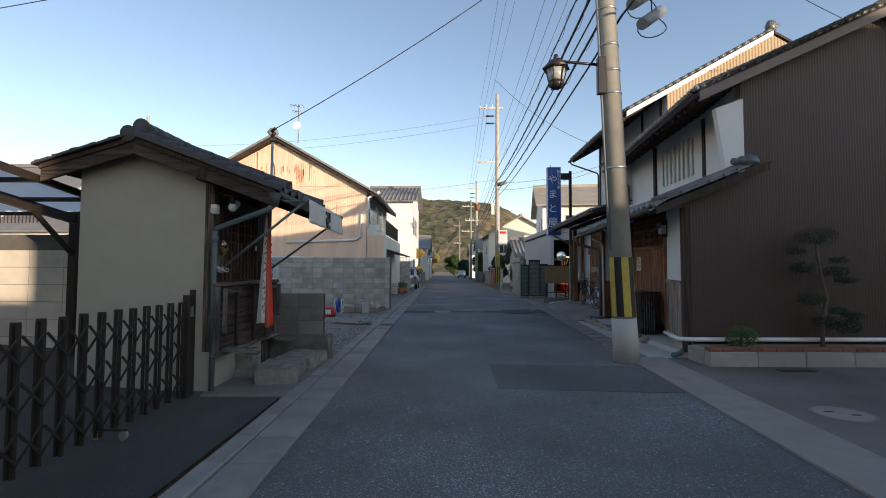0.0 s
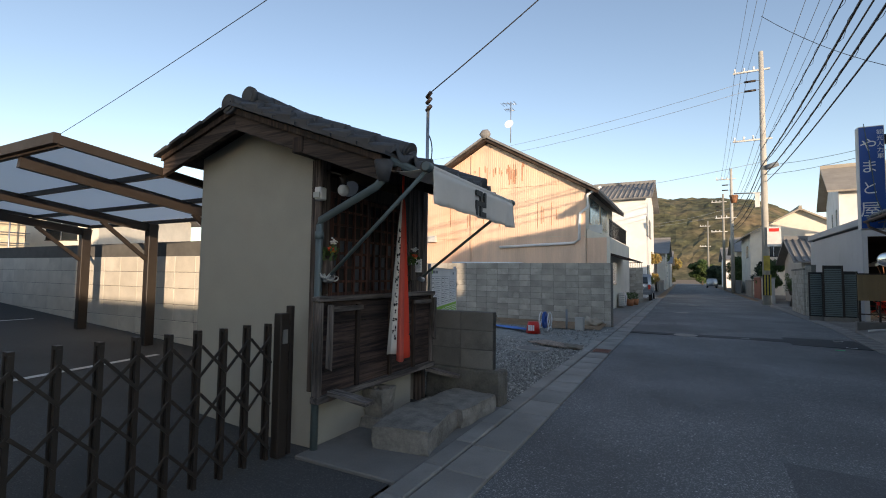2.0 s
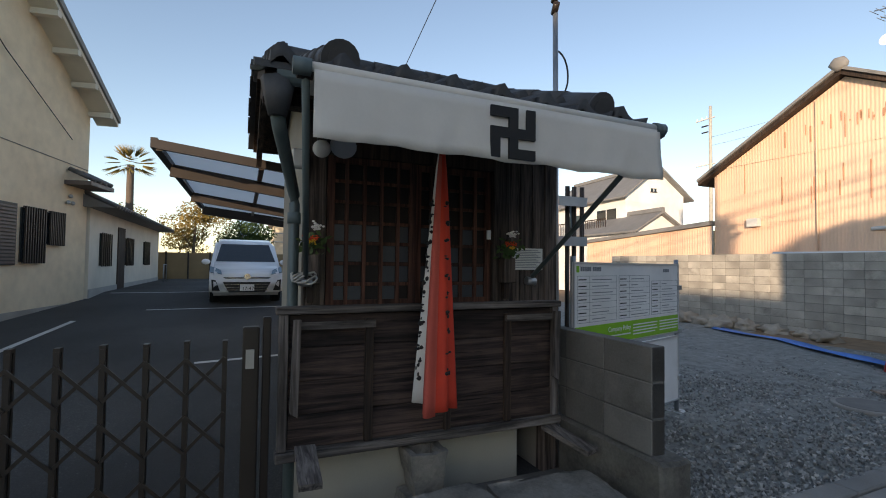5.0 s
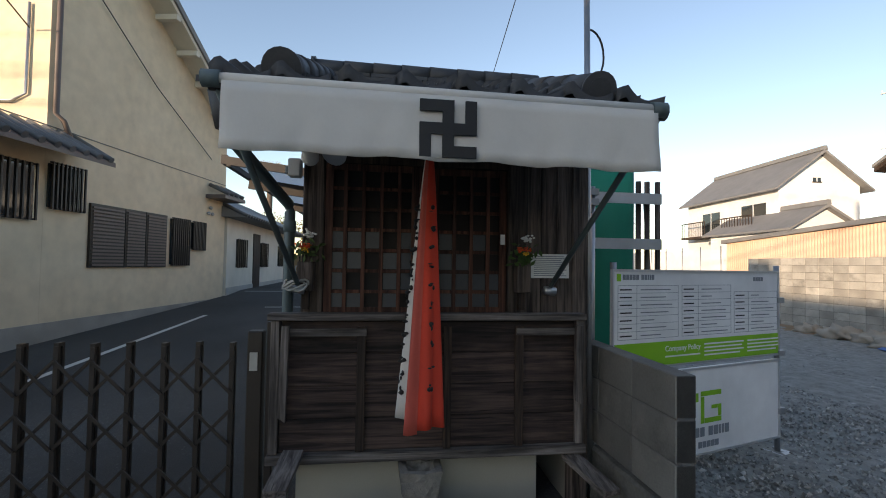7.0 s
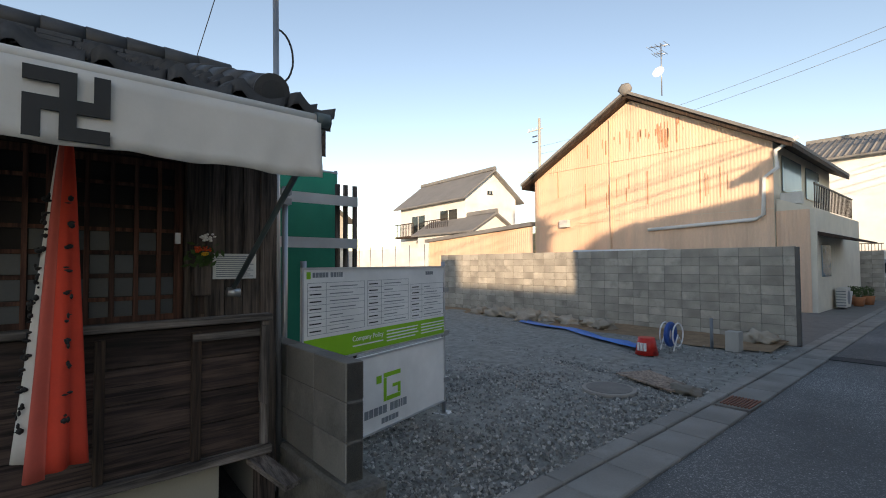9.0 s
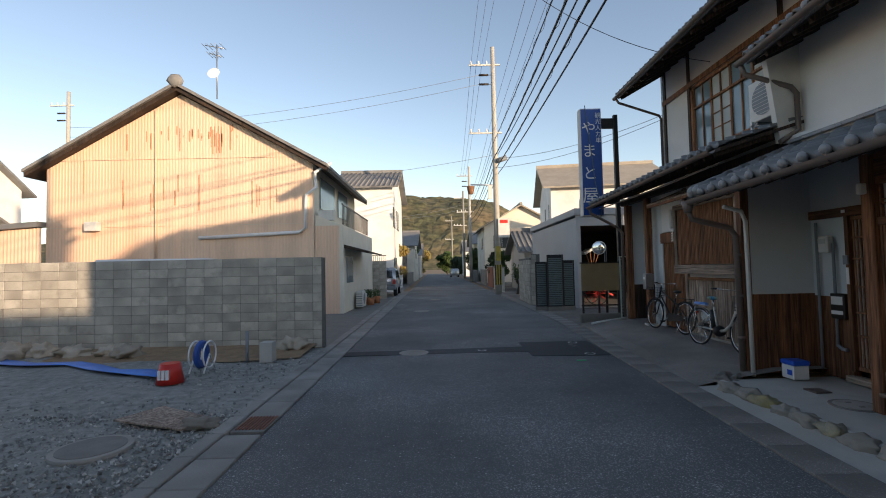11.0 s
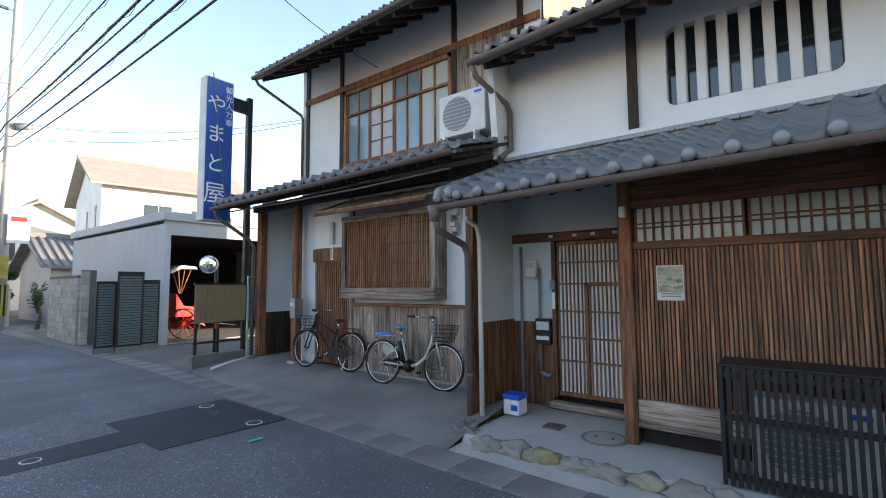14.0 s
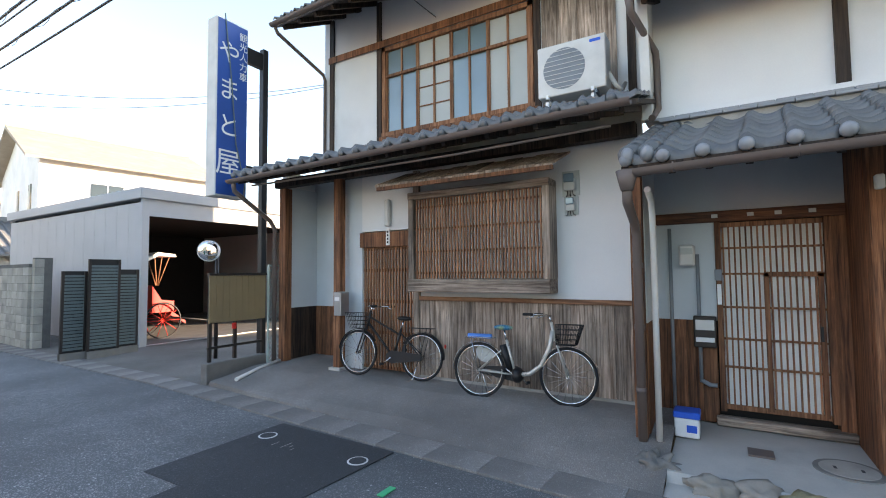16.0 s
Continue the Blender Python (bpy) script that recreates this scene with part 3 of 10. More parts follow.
# dark repair patches
bm = bmesh.new()
prism(bm, [(0.70, 6.12, 0.004), (3.05, 5.97, 0.004), (3.14, 7.59, 0.004), (0.72, 7.71, 0.004)], (0, 0, 0.008))
solid("asphalt_patch", bm, M["asphalt_mid"], "darker asphalt repair patch in the street", "patch", kind="structure")
bm = bmesh.new()
for poly in ([(-1.6, 17.1), (2.2, 17.15), (2.2, 17.75), (-1.6, 17.5)], [(2.202, 16.7), (3.68, 16.62), (3.74, 18.3), (2.202, 18.3)]):
    prism(bm, [(x, y, 0.004) for x, y in poly], (0, 0, 0.0115))
solid("asphalt_patch", bm, M["asphalt_new"], "black asphalt trench repair across the street", "patch", kind="structure")
# car park and building plot
bm = bmesh.new()
quad_sheet(bm, [[(x, y, lot_z(x) + 0.006) for x in (-2.0, -3.4, -6, -9, -12, -15.9, -45)] for y in (-14, -5, 0, 3, 5, 7.9, 9.0)])
solid("car_park_ground", bm, M["asphalt_lot"], "dark asphalt of the car park rising gently from the street", "ground", kind="structure")
bm = bmesh.new()
n = 40
quad_sheet(bm, [[(-1.9 - 0.5 * i, 8.0 + 0.26 * j, 0.02 + min(1, i / 3) * (0.05 * noise.noise((i * 0.3, j * 0.3, 0)) + 0.004 * i)) for i in range(n)] for j in range(n)])
bmesh.ops.reverse_faces(bm, faces=bm.faces[:])
solid("plot_ground", bm, M["gravel_base"], "grey crushed stone ground of the empty building plot", "ground", kind="structure")
# right hand aprons
bm = bmesh.new()
quad_sheet(bm, [[(edge_r(y) + 0.42, y, 0.008), (14, y, 0.012)] for y in (-12, 0, 8.3)])
solid("yard_ground", bm, M["yard"], "dark stained concrete yard", "ground", kind="structure")
bm = bmesh.new()
quad_sheet(bm, [[(edge_r(y) + 0.42, y, 0.005), (4.27, y, 0.02), (4.34, y, 0.09), (9, y, 0.12)] for y in (8.3, 14.25)])
solid("entrance_apron", bm, M["concrete_lt"], "pale concrete apron before the entrance", "pavement", kind="structure")
bm = bmesh.new()
quad_sheet(bm, [[(edge_r(y) + 0.42, y, 0.01), (4.4, y, 0.09), (5.2, y, 0.2), (9, y, 0.24)] for y in (14.252, 17, 20.8)])
solid("side_apron", bm, M["apron"], "dark asphalt strip in front of the house", "pavement", kind="structure")
bm = bmesh.new()
quad_sheet(bm, [[(edge_r(y) + 0.42, y, 0.01), (16, y, 0.02)] for y in (20.802, 30, 60, 140)])
solid("verge_right", bm, M["yard"], "grey concrete verge", "pavement", kind="structure")
bm = bmesh.new()
quad_sheet(bm, [[(-16, y, 0.02), (edge_l(y) - 0.52, y, 0.01)] for y in (18.4, 30, 60, 140)])
solid("verge_left", bm, M["concrete_dk"], "grey gravelly verge", "pavement", kind="structure")

# unseen house shapes added across the open yard behind the walker, to keep the low sun off the street
# the tall narrow one is only there to shade the near utility pole
for x0, x1, h in ((0.0, 2.7, 6.2), (2.71, 7.6, 3.5), (7.61, 12.4, 6.2), (12.41, 17.61, 5.15), (17.62, 18.33, 9.6), (21.46, 40.0, 8.68)):
    house = thing("sun_blocker", ((x0 + x1) / 2, -10, 0), "unseen plain house shape behind the start, added to block the sun", "house", "houses behind")
    pprism("wall", [(x0, -7, -0.05), (x1, -7, -0.05), (x1 + 6.2, -13, -0.05), (x0 + 6.2, -13, -0.05)], (0, 0, h - 0.35), M["yellow_plaster"], house)
    pprism("roof", [(x0, -6.9, h - 0.4), (x1, -6.9, h - 0.4), (x1 + 6.3, -13.1, h - 0.4), (x0 + 6.3, -13.1, h - 0.4)], (0, 0, 0.4), M["tile_far"], house)

# another unseen blocker, its roof slope cut to fit the shadow edge it casts
gh = thing("gabled_sun_blocker", (19.5, -10, 0), "unseen gabled house shape behind the start, added to block the sun", "house", "houses behind")
pprism("wall", [(18.35, -7, -0.05), (21.45, -7, -0.05), (21.45, -7, 8.3), (18.35, -7, 6.49)], (6.2, -6, 0), M["yellow_plaster"], gh)
pprism("roof", [(18.35, -6.9, 6.50), (21.45, -6.9, 8.31), (21.45, -6.9, 8.68), (18.35, -6.9, 6.82)], (6.3, -6.2, 0), M["tile_far"], gh)

# ---- gutters along the street: single concrete slabs ----
gut_l = tagged(new("gutter_left"), "concrete gutter strip along the street edge", "gutter", kind="structure")
gut_r = tagged(new("gutter_right"), "concrete gutter strip along the house side", "gutter", kind="structure")
bm = bmesh.new()
box(bm, -0.19, -0.297, -0.06, 0.19, 0.297, 0.03, bevel=0.010)
SLAB = mesh_of("slab", bm, M["gutter_slab"])
bm = bmesh.new()
box(bm, -0.09, -0.297, -0.06, 0.09, 0.297, 0.05, bevel=0.012)
KERB = mesh_of("kerb", bm, M["gutter_slab"])
bm = bmesh.new()
box(bm, -0.2, -0.299, -0.06, 0.2, 0.299, 0.022, bevel=0.004)
SLAB_R = mesh_of("slab", bm, M["apron"])
for i in range(75):
    y = -2 + 0.6 * i
    if not 12.8 < y < 13.4:
        piece("slab", SLAB, gut_l, pose(edge_l(y) - 0.19, y, random.uniform(-0.003, 0.004), random.uniform(-0.3, 0.3), 0, 0.7))
    piece("kerb", KERB, gut_l, pose(edge_l(y) - 0.475, y, random.uniform(-0.003, 0.005), 0, 0, 0.7))
    if y > 8.4:
        piece("slab", SLAB_R, gut_r, pose(edge_r(y) + 0.21, y, random.uniform(-0.006, 0.002), 0, -0.5, -3.4 if y < 22 else 0))
bm = bmesh.new()
for k in range(6):
    y0, y1 = -3.0 + 1.9 * k, -3.0 + 1.9 * (k + 1) - 0.006
    prism(bm, [(edge_r(y0) + 0.002, y0, -0.05), (edge_r(y0) + 0.66, y0, -0.05), (edge_r(y1) + 0.66, y1, -0.05), (edge_r(y1) + 0.002, y1, -0.05)], (0, 0, 0.072))
part("cast_strip", bm, M["kerb_smooth"], gut_r, "smooth cast concrete gutter strip")
grate = thing("drain_grate", (edge_l(13.1) - 0.19, 13.1, 0), "rusty iron drain grate in the gutter", "drain")
pbox("frame", (edge_l(13.1) - 0.377, 12.82, -0.05, edge_l(13.1) - 0.01, 13.38, 0.02), M["concrete_dk"], grate)
for i in range(9):
    pbox("bar", (edge_l(13.1) - 0.345 + i * 0.037, 12.88, 0.018, edge_l(13.1) - 0.328 + i * 0.037, 13.32, 0.034), M["brick"], grate)

# ---- shrine hut ----
shrine = thing("shrine_hut", (-3.7, 7.0, 0), "small plastered wayside shrine with a grey tiled roof", "shrine")
SX, SY0, SY1, SB = -2.98, 5.95, 7.95, -4.72
pprism("side_wall", [(SB, SY0, 0), (SX - 0.12, SY0, 0), (SX - 0.12, SY0, 2.82), (-3.88, SY0, 3.10), (SB, SY0, 2.84)], (0, 0.12, 0), M["plaster"], shrine, "smooth beige plaster wall")
pprism("side_wall", [(SB, SY1 - 0.12, 0), (SX - 0.12, SY1 - 0.12, 0), (SX - 0.12, SY1 - 0.12, 2.82), (-3.88, SY1 - 0.12, 3.10), (SB, SY1 - 0.12, 2.84)], (0, 0.12, 0), M["plaster"], shrine)
pbox("back_wall", (SB, SY0 + 0.12, 0, SB + 0.1, SY1 - 0.12, 2.6), M["plaster"], shrine)
pbox("base_wall", (SX - 0.12, SY0, 0, SX, SY1 - 0.38, 0.5), M["plaster"], shrine, "beige plaster plinth with stains")
pbox("floor_boards", (SB + 0.1, SY0 + 0.12, 0.5, SX - 0.12, SY1 - 0.12, 0.56), M["wood_dark"], shrine)
# near-black sheet: the hut's inner shade is in its colour
pbox("inner_back", (-3.75, SY0 + 0.12, 0.56, -3.72, SY1 - 0.12, 2.6), M["interior_shade"], shrine)
RIDGE = (-3.88, 3.20)
EAVE_F, EAVE_B = (-2.10, 2.53), (-5.03, 2.84)
RY0, RY1 = 5.66, 7.92
bm = bmesh.new()
prism(bm, [(EAVE_F[0], RY0, EAVE_F[1]), (RIDGE[0], RY0, RIDGE[1]), (EAVE_B[0], RY0, EAVE_B[1]), (EAVE_B[0], RY0, EAVE_B[1] - 0.05), (RIDGE[0], RY0, RIDGE[1] - 0.06), (EAVE_F[0], RY0, EAVE_F[1] - 0.05)], (0, RY1 - RY0, 0))
part("roof_deck", bm, M["wood_dark"], shrine)
for y in (RY0 + 0.03, RY1 - 0.08):
    for e in (EAVE_F, EAVE_B):
        p, q = Vector((e[0], y, e[1] - 0.20)), Vector((RIDGE[0], y, RIDGE[1] - 0.21))
        pprism("bargeboard", [p, q, q + Vector((0, 0, 0.185)), p + Vector((0, 0, 0.185))], (0, 0.05, 0), M["wood_barge"], shrine, "weathered grey-brown board")
for i in range(7):
    y = RY0 + 0.2 + i * 0.30
    pbeam("rafter", (EAVE_F[0] + 0.03, y, EAVE_F[1] - 0.085), (RIDGE[0] + 0.9, y, EAVE_F[1] - 0.085 + 0.36), 0.05, 0.06, M["wood_dark"], shrine)
tiled(shrine, TILE_DK, (EAVE_F[0] + 0.06, RY0 + 0.02, EAVE_F[1] - 0.01), (0, 1, 0), (RIDGE[0] - EAVE_F[0], 0, RIDGE[1] - EAVE_F[1]), 8, 8, w=0.28, cap=None, jitter=0.012)
tiled(shrine, TILE_DK, (EAVE_B[0] - 0.06, RY1 - 0.02, EAVE_B[1] - 0.01), (0, -1, 0), (RIDGE[0] - EAVE_B[0], 0, RIDGE[1] - EAVE_B[1]), 8, 5, w=0.28, cap=None, jitter=0.012)
# round verge rolls running down the slope and the ridge of stacked tiles
for y in (5.99, 7.56):
    d = Vector((RIDGE[0] - EAVE_F[0], 0, RIDGE[1] - EAVE_F[1]))
    p = Vector((EAVE_F[0] + 0.05, y, EAVE_F[1] + 0.085))
    bm = bmesh.new()
    for k in range(5):
        a, b = p + d * (k * 0.19), p + d * (k * 0.19 + 0.2)
        tube(bm, [a, b], 0.088 - 0.001 * k, 14, 0.078)
    part("verge_roll", bm, M["tile_dk"], shrine, "round grey tile roll", True)
    e = d.normalized()
    ptube("roll_end", [p - e * 0.012, p + e * 0.008], 0.092, M["tile_dk"], shrine, "round end tile", 18)
    ptube("roll_crest", [p - e * 0.018, p - e * 0.010], 0.06, M["tile_dk"], shrine, "", 14)
for k in range(8):
    bm = bmesh.new()
    tube(bm, [(RIDGE[0] - 0.03, RY0 + 0.22 + k * 0.248, RIDGE[1] + 0.185), (RIDGE[0] - 0.03, RY0 + 0.228 + (k + 1) * 0.248, RIDGE[1] + 0.185)], 0.082, 12, 0.076)
    part("ridge_roll", bm, M["tile_dk"], shrine, "", True)
for k, w in enumerate((0.17, 0.15, 0.13)):
    for j in range(8):
        pbox("ridge_course", (RIDGE[0] - 0.03 - w, RY0 + 0.20 + 0.248 * j - 0.05 * (k % 2), RIDGE[1] + 0.005 + 0.042 * k, RIDGE[0] - 0.03 + w, RY0 + 0.442 + 0.248 * j - 0.05 * (k % 2), RIDGE[1] + 0.043 + 0.042 * k), M["tile_dk"], shrine, "", 0.006)
ptube("ridge_end", [(RIDGE[0] - 0.03, RY0 + 0.19, RIDGE[1] + 0.185), (RIDGE[0] - 0.03, RY0 + 0.225, RIDGE[1] + 0.185)], 0.100, M["tile_dk"], shrine, "round ridge end tile", 20)
ptube("ridge_end", [(RIDGE[0] - 0.04, RY0 - 0.03, RIDGE[1] + 0.03), (RIDGE[0] - 0.04, RY0 + 0.24, RIDGE[1] + 0.04)], 0.098, M["tile_dk"], shrine, "short round tile at the gable peak", 20)
for yy, zz, rr in ((RY0 + 0.184, 0.185, 0.066), (RY0 - 0.036, 0.03, 0.064)):
    ptube("end_crest", [(RIDGE[0] - 0.035, yy, RIDGE[1] + zz), (RIDGE[0] - 0.035, yy + 0.01, RIDGE[1] + zz)], rr, M["tile_dk"], shrine, "", 16)
for s in (-1, 1):
    nv = 13 if s > 0 else 8
    for k in range(nv):
        e = EAVE_F if s > 0 else EAVE_B
        f = (k + 0.3) / nv
        p = Vector((e[0] + (RIDGE[0] - e[0]) * f, RY0 - 0.05 + random.uniform(-0.012, 0.012), e[1] + (RIDGE[1] - e[1]) * f + 0.035))
        pprism("verge_tile", [p + Vector((-0.11 * s, 0, 0.045)), p + Vector((0.10 * s, 0, -0.028)), p + Vector((0.10 * s, 0, -0.058)), p + Vector((-0.11 * s, 0, 0.012))], (0, 0.20, 0), M["tile_dk"], shrine)
# front: posts, lattice doors, boards
FX = -2.99
pbox("post", (FX - 0.12, 5.95, 0.5, FX, 6.09, 2.66), M["wood_weathered"], shrine, bevel=0.008)
pbox("post", (FX - 0.12, 7.36, 0.5, FX, 7.50, 2.66), M["wood_weathered"], shrine, bevel=0.008)
pbox("post", (FX - 0.12, 7.83, 0, FX, 7.95, 2.66), M["wood_weathered"], shrine, bevel=0.008)
pbox("lintel", (FX - 0.115, 6.092, 2.38, FX - 0.005, 7.358, 2.52), M["wood_dark"], shrine)
pbox("sill", (FX - 0.115, 6.092, 1.28, FX - 0.005, 7.358, 1.36), M["wood_dark"], shrine)
pbox("eave_beam", (FX - 0.1, 5.68, 2.664, FX + 0.02, 7.9, 2.80), M["wood_dark"], shrine)
for k, (a, b) in enumerate(((7.502, 7.60), (7.604, 7.715), (7.719, 7.828))):
    pbox("board", (FX - 0.05, a, 0.5, FX - 0.02 + 0.004 * k, b, 2.66), M["wood_weathered"], shrine, "weathered grey vertical board")
for d0, fx in ((6.095, FX - 0.03), (6.725, FX - 0.065)):
    # the sheet behind the bars is near-black to stand for shade inside
    door = pbox("door", (fx - 0.012, d0, 1.362, fx - 0.006, d0 + 0.628, 2.378), M["interior_shade"], shrine, "dark wooden lattice door")
    for j in range(6):
        y = d0 + j * 0.1206
        w = 0.05 if j in (0, 5) else 0.024
        y = min(max(y, d0), d0 + 0.628 - w)
        pbox("bar", (fx, y, 1.364, fx + 0.024, y + w, 2.376), M["wood_door"], door)
    for j in range(8):
        z = 1.364 + j * 0.139
        h = 0.045 if j in (0, 7) else 0.022
        pbox("rail", (fx + 0.003, d0 + 0.02, min(z, 2.33), fx + 0.02, d0 + 0.61, min(z, 2.33) + h), M["wood_door"], door)
    for j in range(5):
        for k in range(4):
            if random.random() < 0.75:
                pbox("pane", (fx - 0.004, d0 + 0.05 + j * 0.1206 - 0.02, 1.39 + k * 0.139, fx - 0.001, d0 + 0.14 + j * 0.1206 - 0.02, 1.50 + k * 0.139), M["pane_dk"], door)
# offering panel of horizontal planks
PX = -2.86
panel = thing("offering_panel", (PX, 6.85, 0.5), "weathered dark plank panel below the shrine doors", "panel")
for k in range(4):
    z = 0.515 + k * 0.205
    pbox("plank", (PX - 0.03, 5.86, z, PX - 0.004 * (k % 2), 7.80, z + 0.202), M["wood_h"], panel, "", 0.004)
pbox("top_rail", (PX - 0.05, 5.78, 1.34, PX + 0.05, 7.86, 1.385), M["wood_worn_h"], panel, "grey worn rail", 0.006)
pbox("bottom_rail", (PX - 0.05, 5.79, 0.455, PX + 0.05, 7.86, 0.512), M["wood_worn_h"], panel, "", 0.006)
for y, w in ((6.33, 0.055), (6.89, 0.05), (7.37, 0.055)):
    pbox("batten", (PX, y, 0.514, PX + 0.03, y + w, 1.30), M["wood_dark"], panel, "", 0.004)
for y in (5.80, 7.79):
    pbox("stile", (PX - 0.04, y, 0.514, PX + 0.03, y + 0.055, 1.338), M["wood_worn"], panel, "", 0.004)
for y0, y1 in ((5.90, 6.39), (7.37, 7.78)):
    pbox("hinge_rail", (PX + 0.031, y0, 1.245, PX + 0.055, y1, 1.29), M["wood_worn_h"], panel, "grey rail")
for y0, y1, zz in ((5.865, 5.91, 0.76), (7.76, 7.81, 0.82)):
    pprism("folded_leg", [(PX + 0.056, y0, zz), (PX + 0.056, y1, zz - 0.03), (PX + 0.056, y1 + 0.012, 1.31), (PX + 0.056, y0 + 0.012, 1.31)], (0.035, 0, 0), M["wood_worn"], panel)
for p, q in (((PX + 0.052, 5.96, 0.535), (-2.37, 5.94, 0.495)), ((PX, 7.76, 0.43), (PX + 0.40, 7.86, 0.36))):
    bm = bmesh.new()
    beam(bm, p, q, 0.12, 0.035)
    part("bracket_plank", bm, M["wood_worn_x"], panel, "split grey plank end")

# rain gutter and downpipe at the corner
pipe = thing("downpipe", (-2.93, 5.90, 0), "grey-green plastic downpipe at the shrine corner", "pipe")
ptube("pipe", [(-2.93, 5.88, 0.02), (-2.93, 5.88, 2.03), (-2.91, 5.876, 2.075), (-2.2, 5.735, 2.30), (-2.13, 5.72, 2.35)], 0.034, M["gutter_gr"], pipe, seg=12)
ptube("collar", [(-2.93, 5.88, 0.9), (-2.93, 5.88, 0.97)], 0.041, M["gutter_gr"], pipe)
ptube("collar", [(-2.93, 5.88, 1.9), (-2.93, 5.88, 1.97)], 0.041, M["gutter_gr"], pipe)
ptube("hopper", [(-2.12, 5.72, 2.33), (-2.12, 5.72, 2.41), (-2.12, 5.72, 2.50)], 0.042, M["tile_dk"], pipe, "dark square hopper", 8, 0.080)
bm = bmesh.new()
ring = [(math.cos(a), math.sin(a)) for a in (math.pi + math.pi * k / 6 for k in range(7))]
quad_sheet(bm, [[(-2.09 + 0.05 * c, y, 2.52 + 0.05 * s) for c, s in ring] for y in (RY0 + 0.05, RY1 - 0.05)])
quad_sheet(bm, [[(-2.09 + 0.043 * c, y, 2.522 + 0.043 * s) for c, s in ring] for y in (RY1 - 0.05, RY0 + 0.05)])
part("eave_gutter", bm, M["gutter_gr"], pipe)

# awning with its valance and folding arms
awning = thing("awning", (-1.9, 6.8, 2.3), "off-white cloth awning valance with a dark Buddhist sign", "awning")
BX = -1.75
def bz(y):
    return 2.43 - 0.006 * (y - 5.7)
ptube("front_bar", [(BX, 5.79, bz(5.7)), (BX, 7.72, bz(7.9))], 0.026, M["cloth_white"], awning, "white rolled front bar", 12)
bm = bmesh.new()
N = 60
quad_sheet(bm, [[(BX + 0.022 + 0.006 * math.sin(i * 0.55) * k / 6 + 0.006 * math.sin(i * 1.3 + k) * k / 6 + 0.012 * k / 6, 5.83 + 1.85 * i / N, bz(5.83 + 1.85 * i / N) - 0.012 - (0.272 + 0.010 * i / N + 0.005 * math.sin(i * 0.5)) * k / 6) for i in range(N + 1)] for k in range(7)])
valance = part("valance", bm, M["cloth_white"], awning, "off-white cloth hanging from the bar", True)
mod = valance.modifiers.new("thick", "SOLIDIFY")
mod.thickness = 0.004
bm = bmesh.new()
quad_sheet(bm, [[(-2.12 + (BX + 2.12) * k / 4, 5.83 + 1.85 * i / 12, 2.44 - 0.02 * math.sin(math.pi * k / 4) + (bz(5.83 + 1.85 * i / 12) + 0.01 - 2.44) * k / 4) for i in range(13)] for k in range(5)])
top = part("cloth_top", bm, M["cloth_white"], awning, "sagging awning cloth", True)
mod = top.modifiers.new("thick", "SOLIDIFY")
mod.thickness = 0.003
MS, MY, MZ = 0.0478, 6.612, 2.148
for c0, r0, c1, r1 in ((2, 0, 3, 5), (0, 2, 2, 3), (3, 2, 5, 3), (0, 4, 2, 5), (4, 3, 5, 5), (3, 0, 5, 1), (0, 0, 1, 2)):
    xx = BX + 0.036
    pbox("stroke", (xx, MY + c0 * MS, MZ + r0 * MS, xx + 0.012, MY + c1 * MS + 0.0005, MZ + r1 * MS), M["black"], awning, "dark printed temple sign")
for y0, y1 in ((5.80, 5.95), (7.71, 7.62)):
    ptube("arm", [(BX, y0, bz(y0) - 0.01), (-2.86, y1, 1.57)], 0.017, M["gutter_gr"], awning, "grey steel arm")
    ptube("end_cap", [(BX, y0 - 0.05, bz(y0)), (BX, y0 + 0.02, bz(y0))], 0.036, M["gutter_gr"], awning, "dark bar end")
    ptube("joint", [(BX - 0.02, y0 - 0.03, bz(y0)), (BX - 0.02, y0 + 0.03, bz(y0))], 0.042, M["iron"], awning)
    ptube("clamp", [(-2.88, y1 - 0.04, 1.54), (-2.88, y1 + 0.04, 1.53)], 0.03, M["steel"], awning)

rope = thing("rope_tangle", (-2.88, 5.95, 1.57), "grey rope knotted round the awning bracket", "rope")
for k in range(5):
    bm = bmesh.new()
    tube(bm, [(-2.88 + (0.045 + 0.008 * k) * math.cos(a + k), 5.94 + 0.075 * math.sin(a), 1.575 + 0.022 * math.sin(2 * a + k * 1.3) - 0.008 * k) for a in (2 * math.pi * j / 14 for j in range(15))], 0.007, 5, cap=False)
    part("loop", bm, M["concrete_lt"], rope, "", True)

# hanging red and white cloth
cloth = thing("prayer_cloth", (-2.62, 6.72, 0.8), "red and white votive cloth with black brush writing", "cloth")
def cloth_strip(name, a0, a1, material, folds, ph, zb):
    bm = bmesh.new()
    rows = []
    for k in range(15):
        f = k / 14
        z = 2.36 + (zb - 2.36) * f
        rad = 0.022 + 0.105 * f ** 0.8
        row = []
        for i in range(25):
            a = a0 + (a1 - a0) * i / 24
            rr = rad * (1 + 0.20 * f * math.sin(a * folds + ph))
            row.append((-2.60 + rr * math.cos(a) * 0.75, 6.75 + rr * math.sin(a) * 0.98 - 0.03 * f, z + 0.01 * math.sin(a * 3)))
        rows.append(row)
    quad_sheet(bm, rows)
    ob = part(name, bm, material, cloth, "", True)
    mo = ob.modifiers.new("thick", "SOLIDIFY")
    mo.thickness = 0.003
    return ob
cloth_strip("white_strip", -2.4, -1.15, M["cloth_white"], 7, 0.3, 0.79)
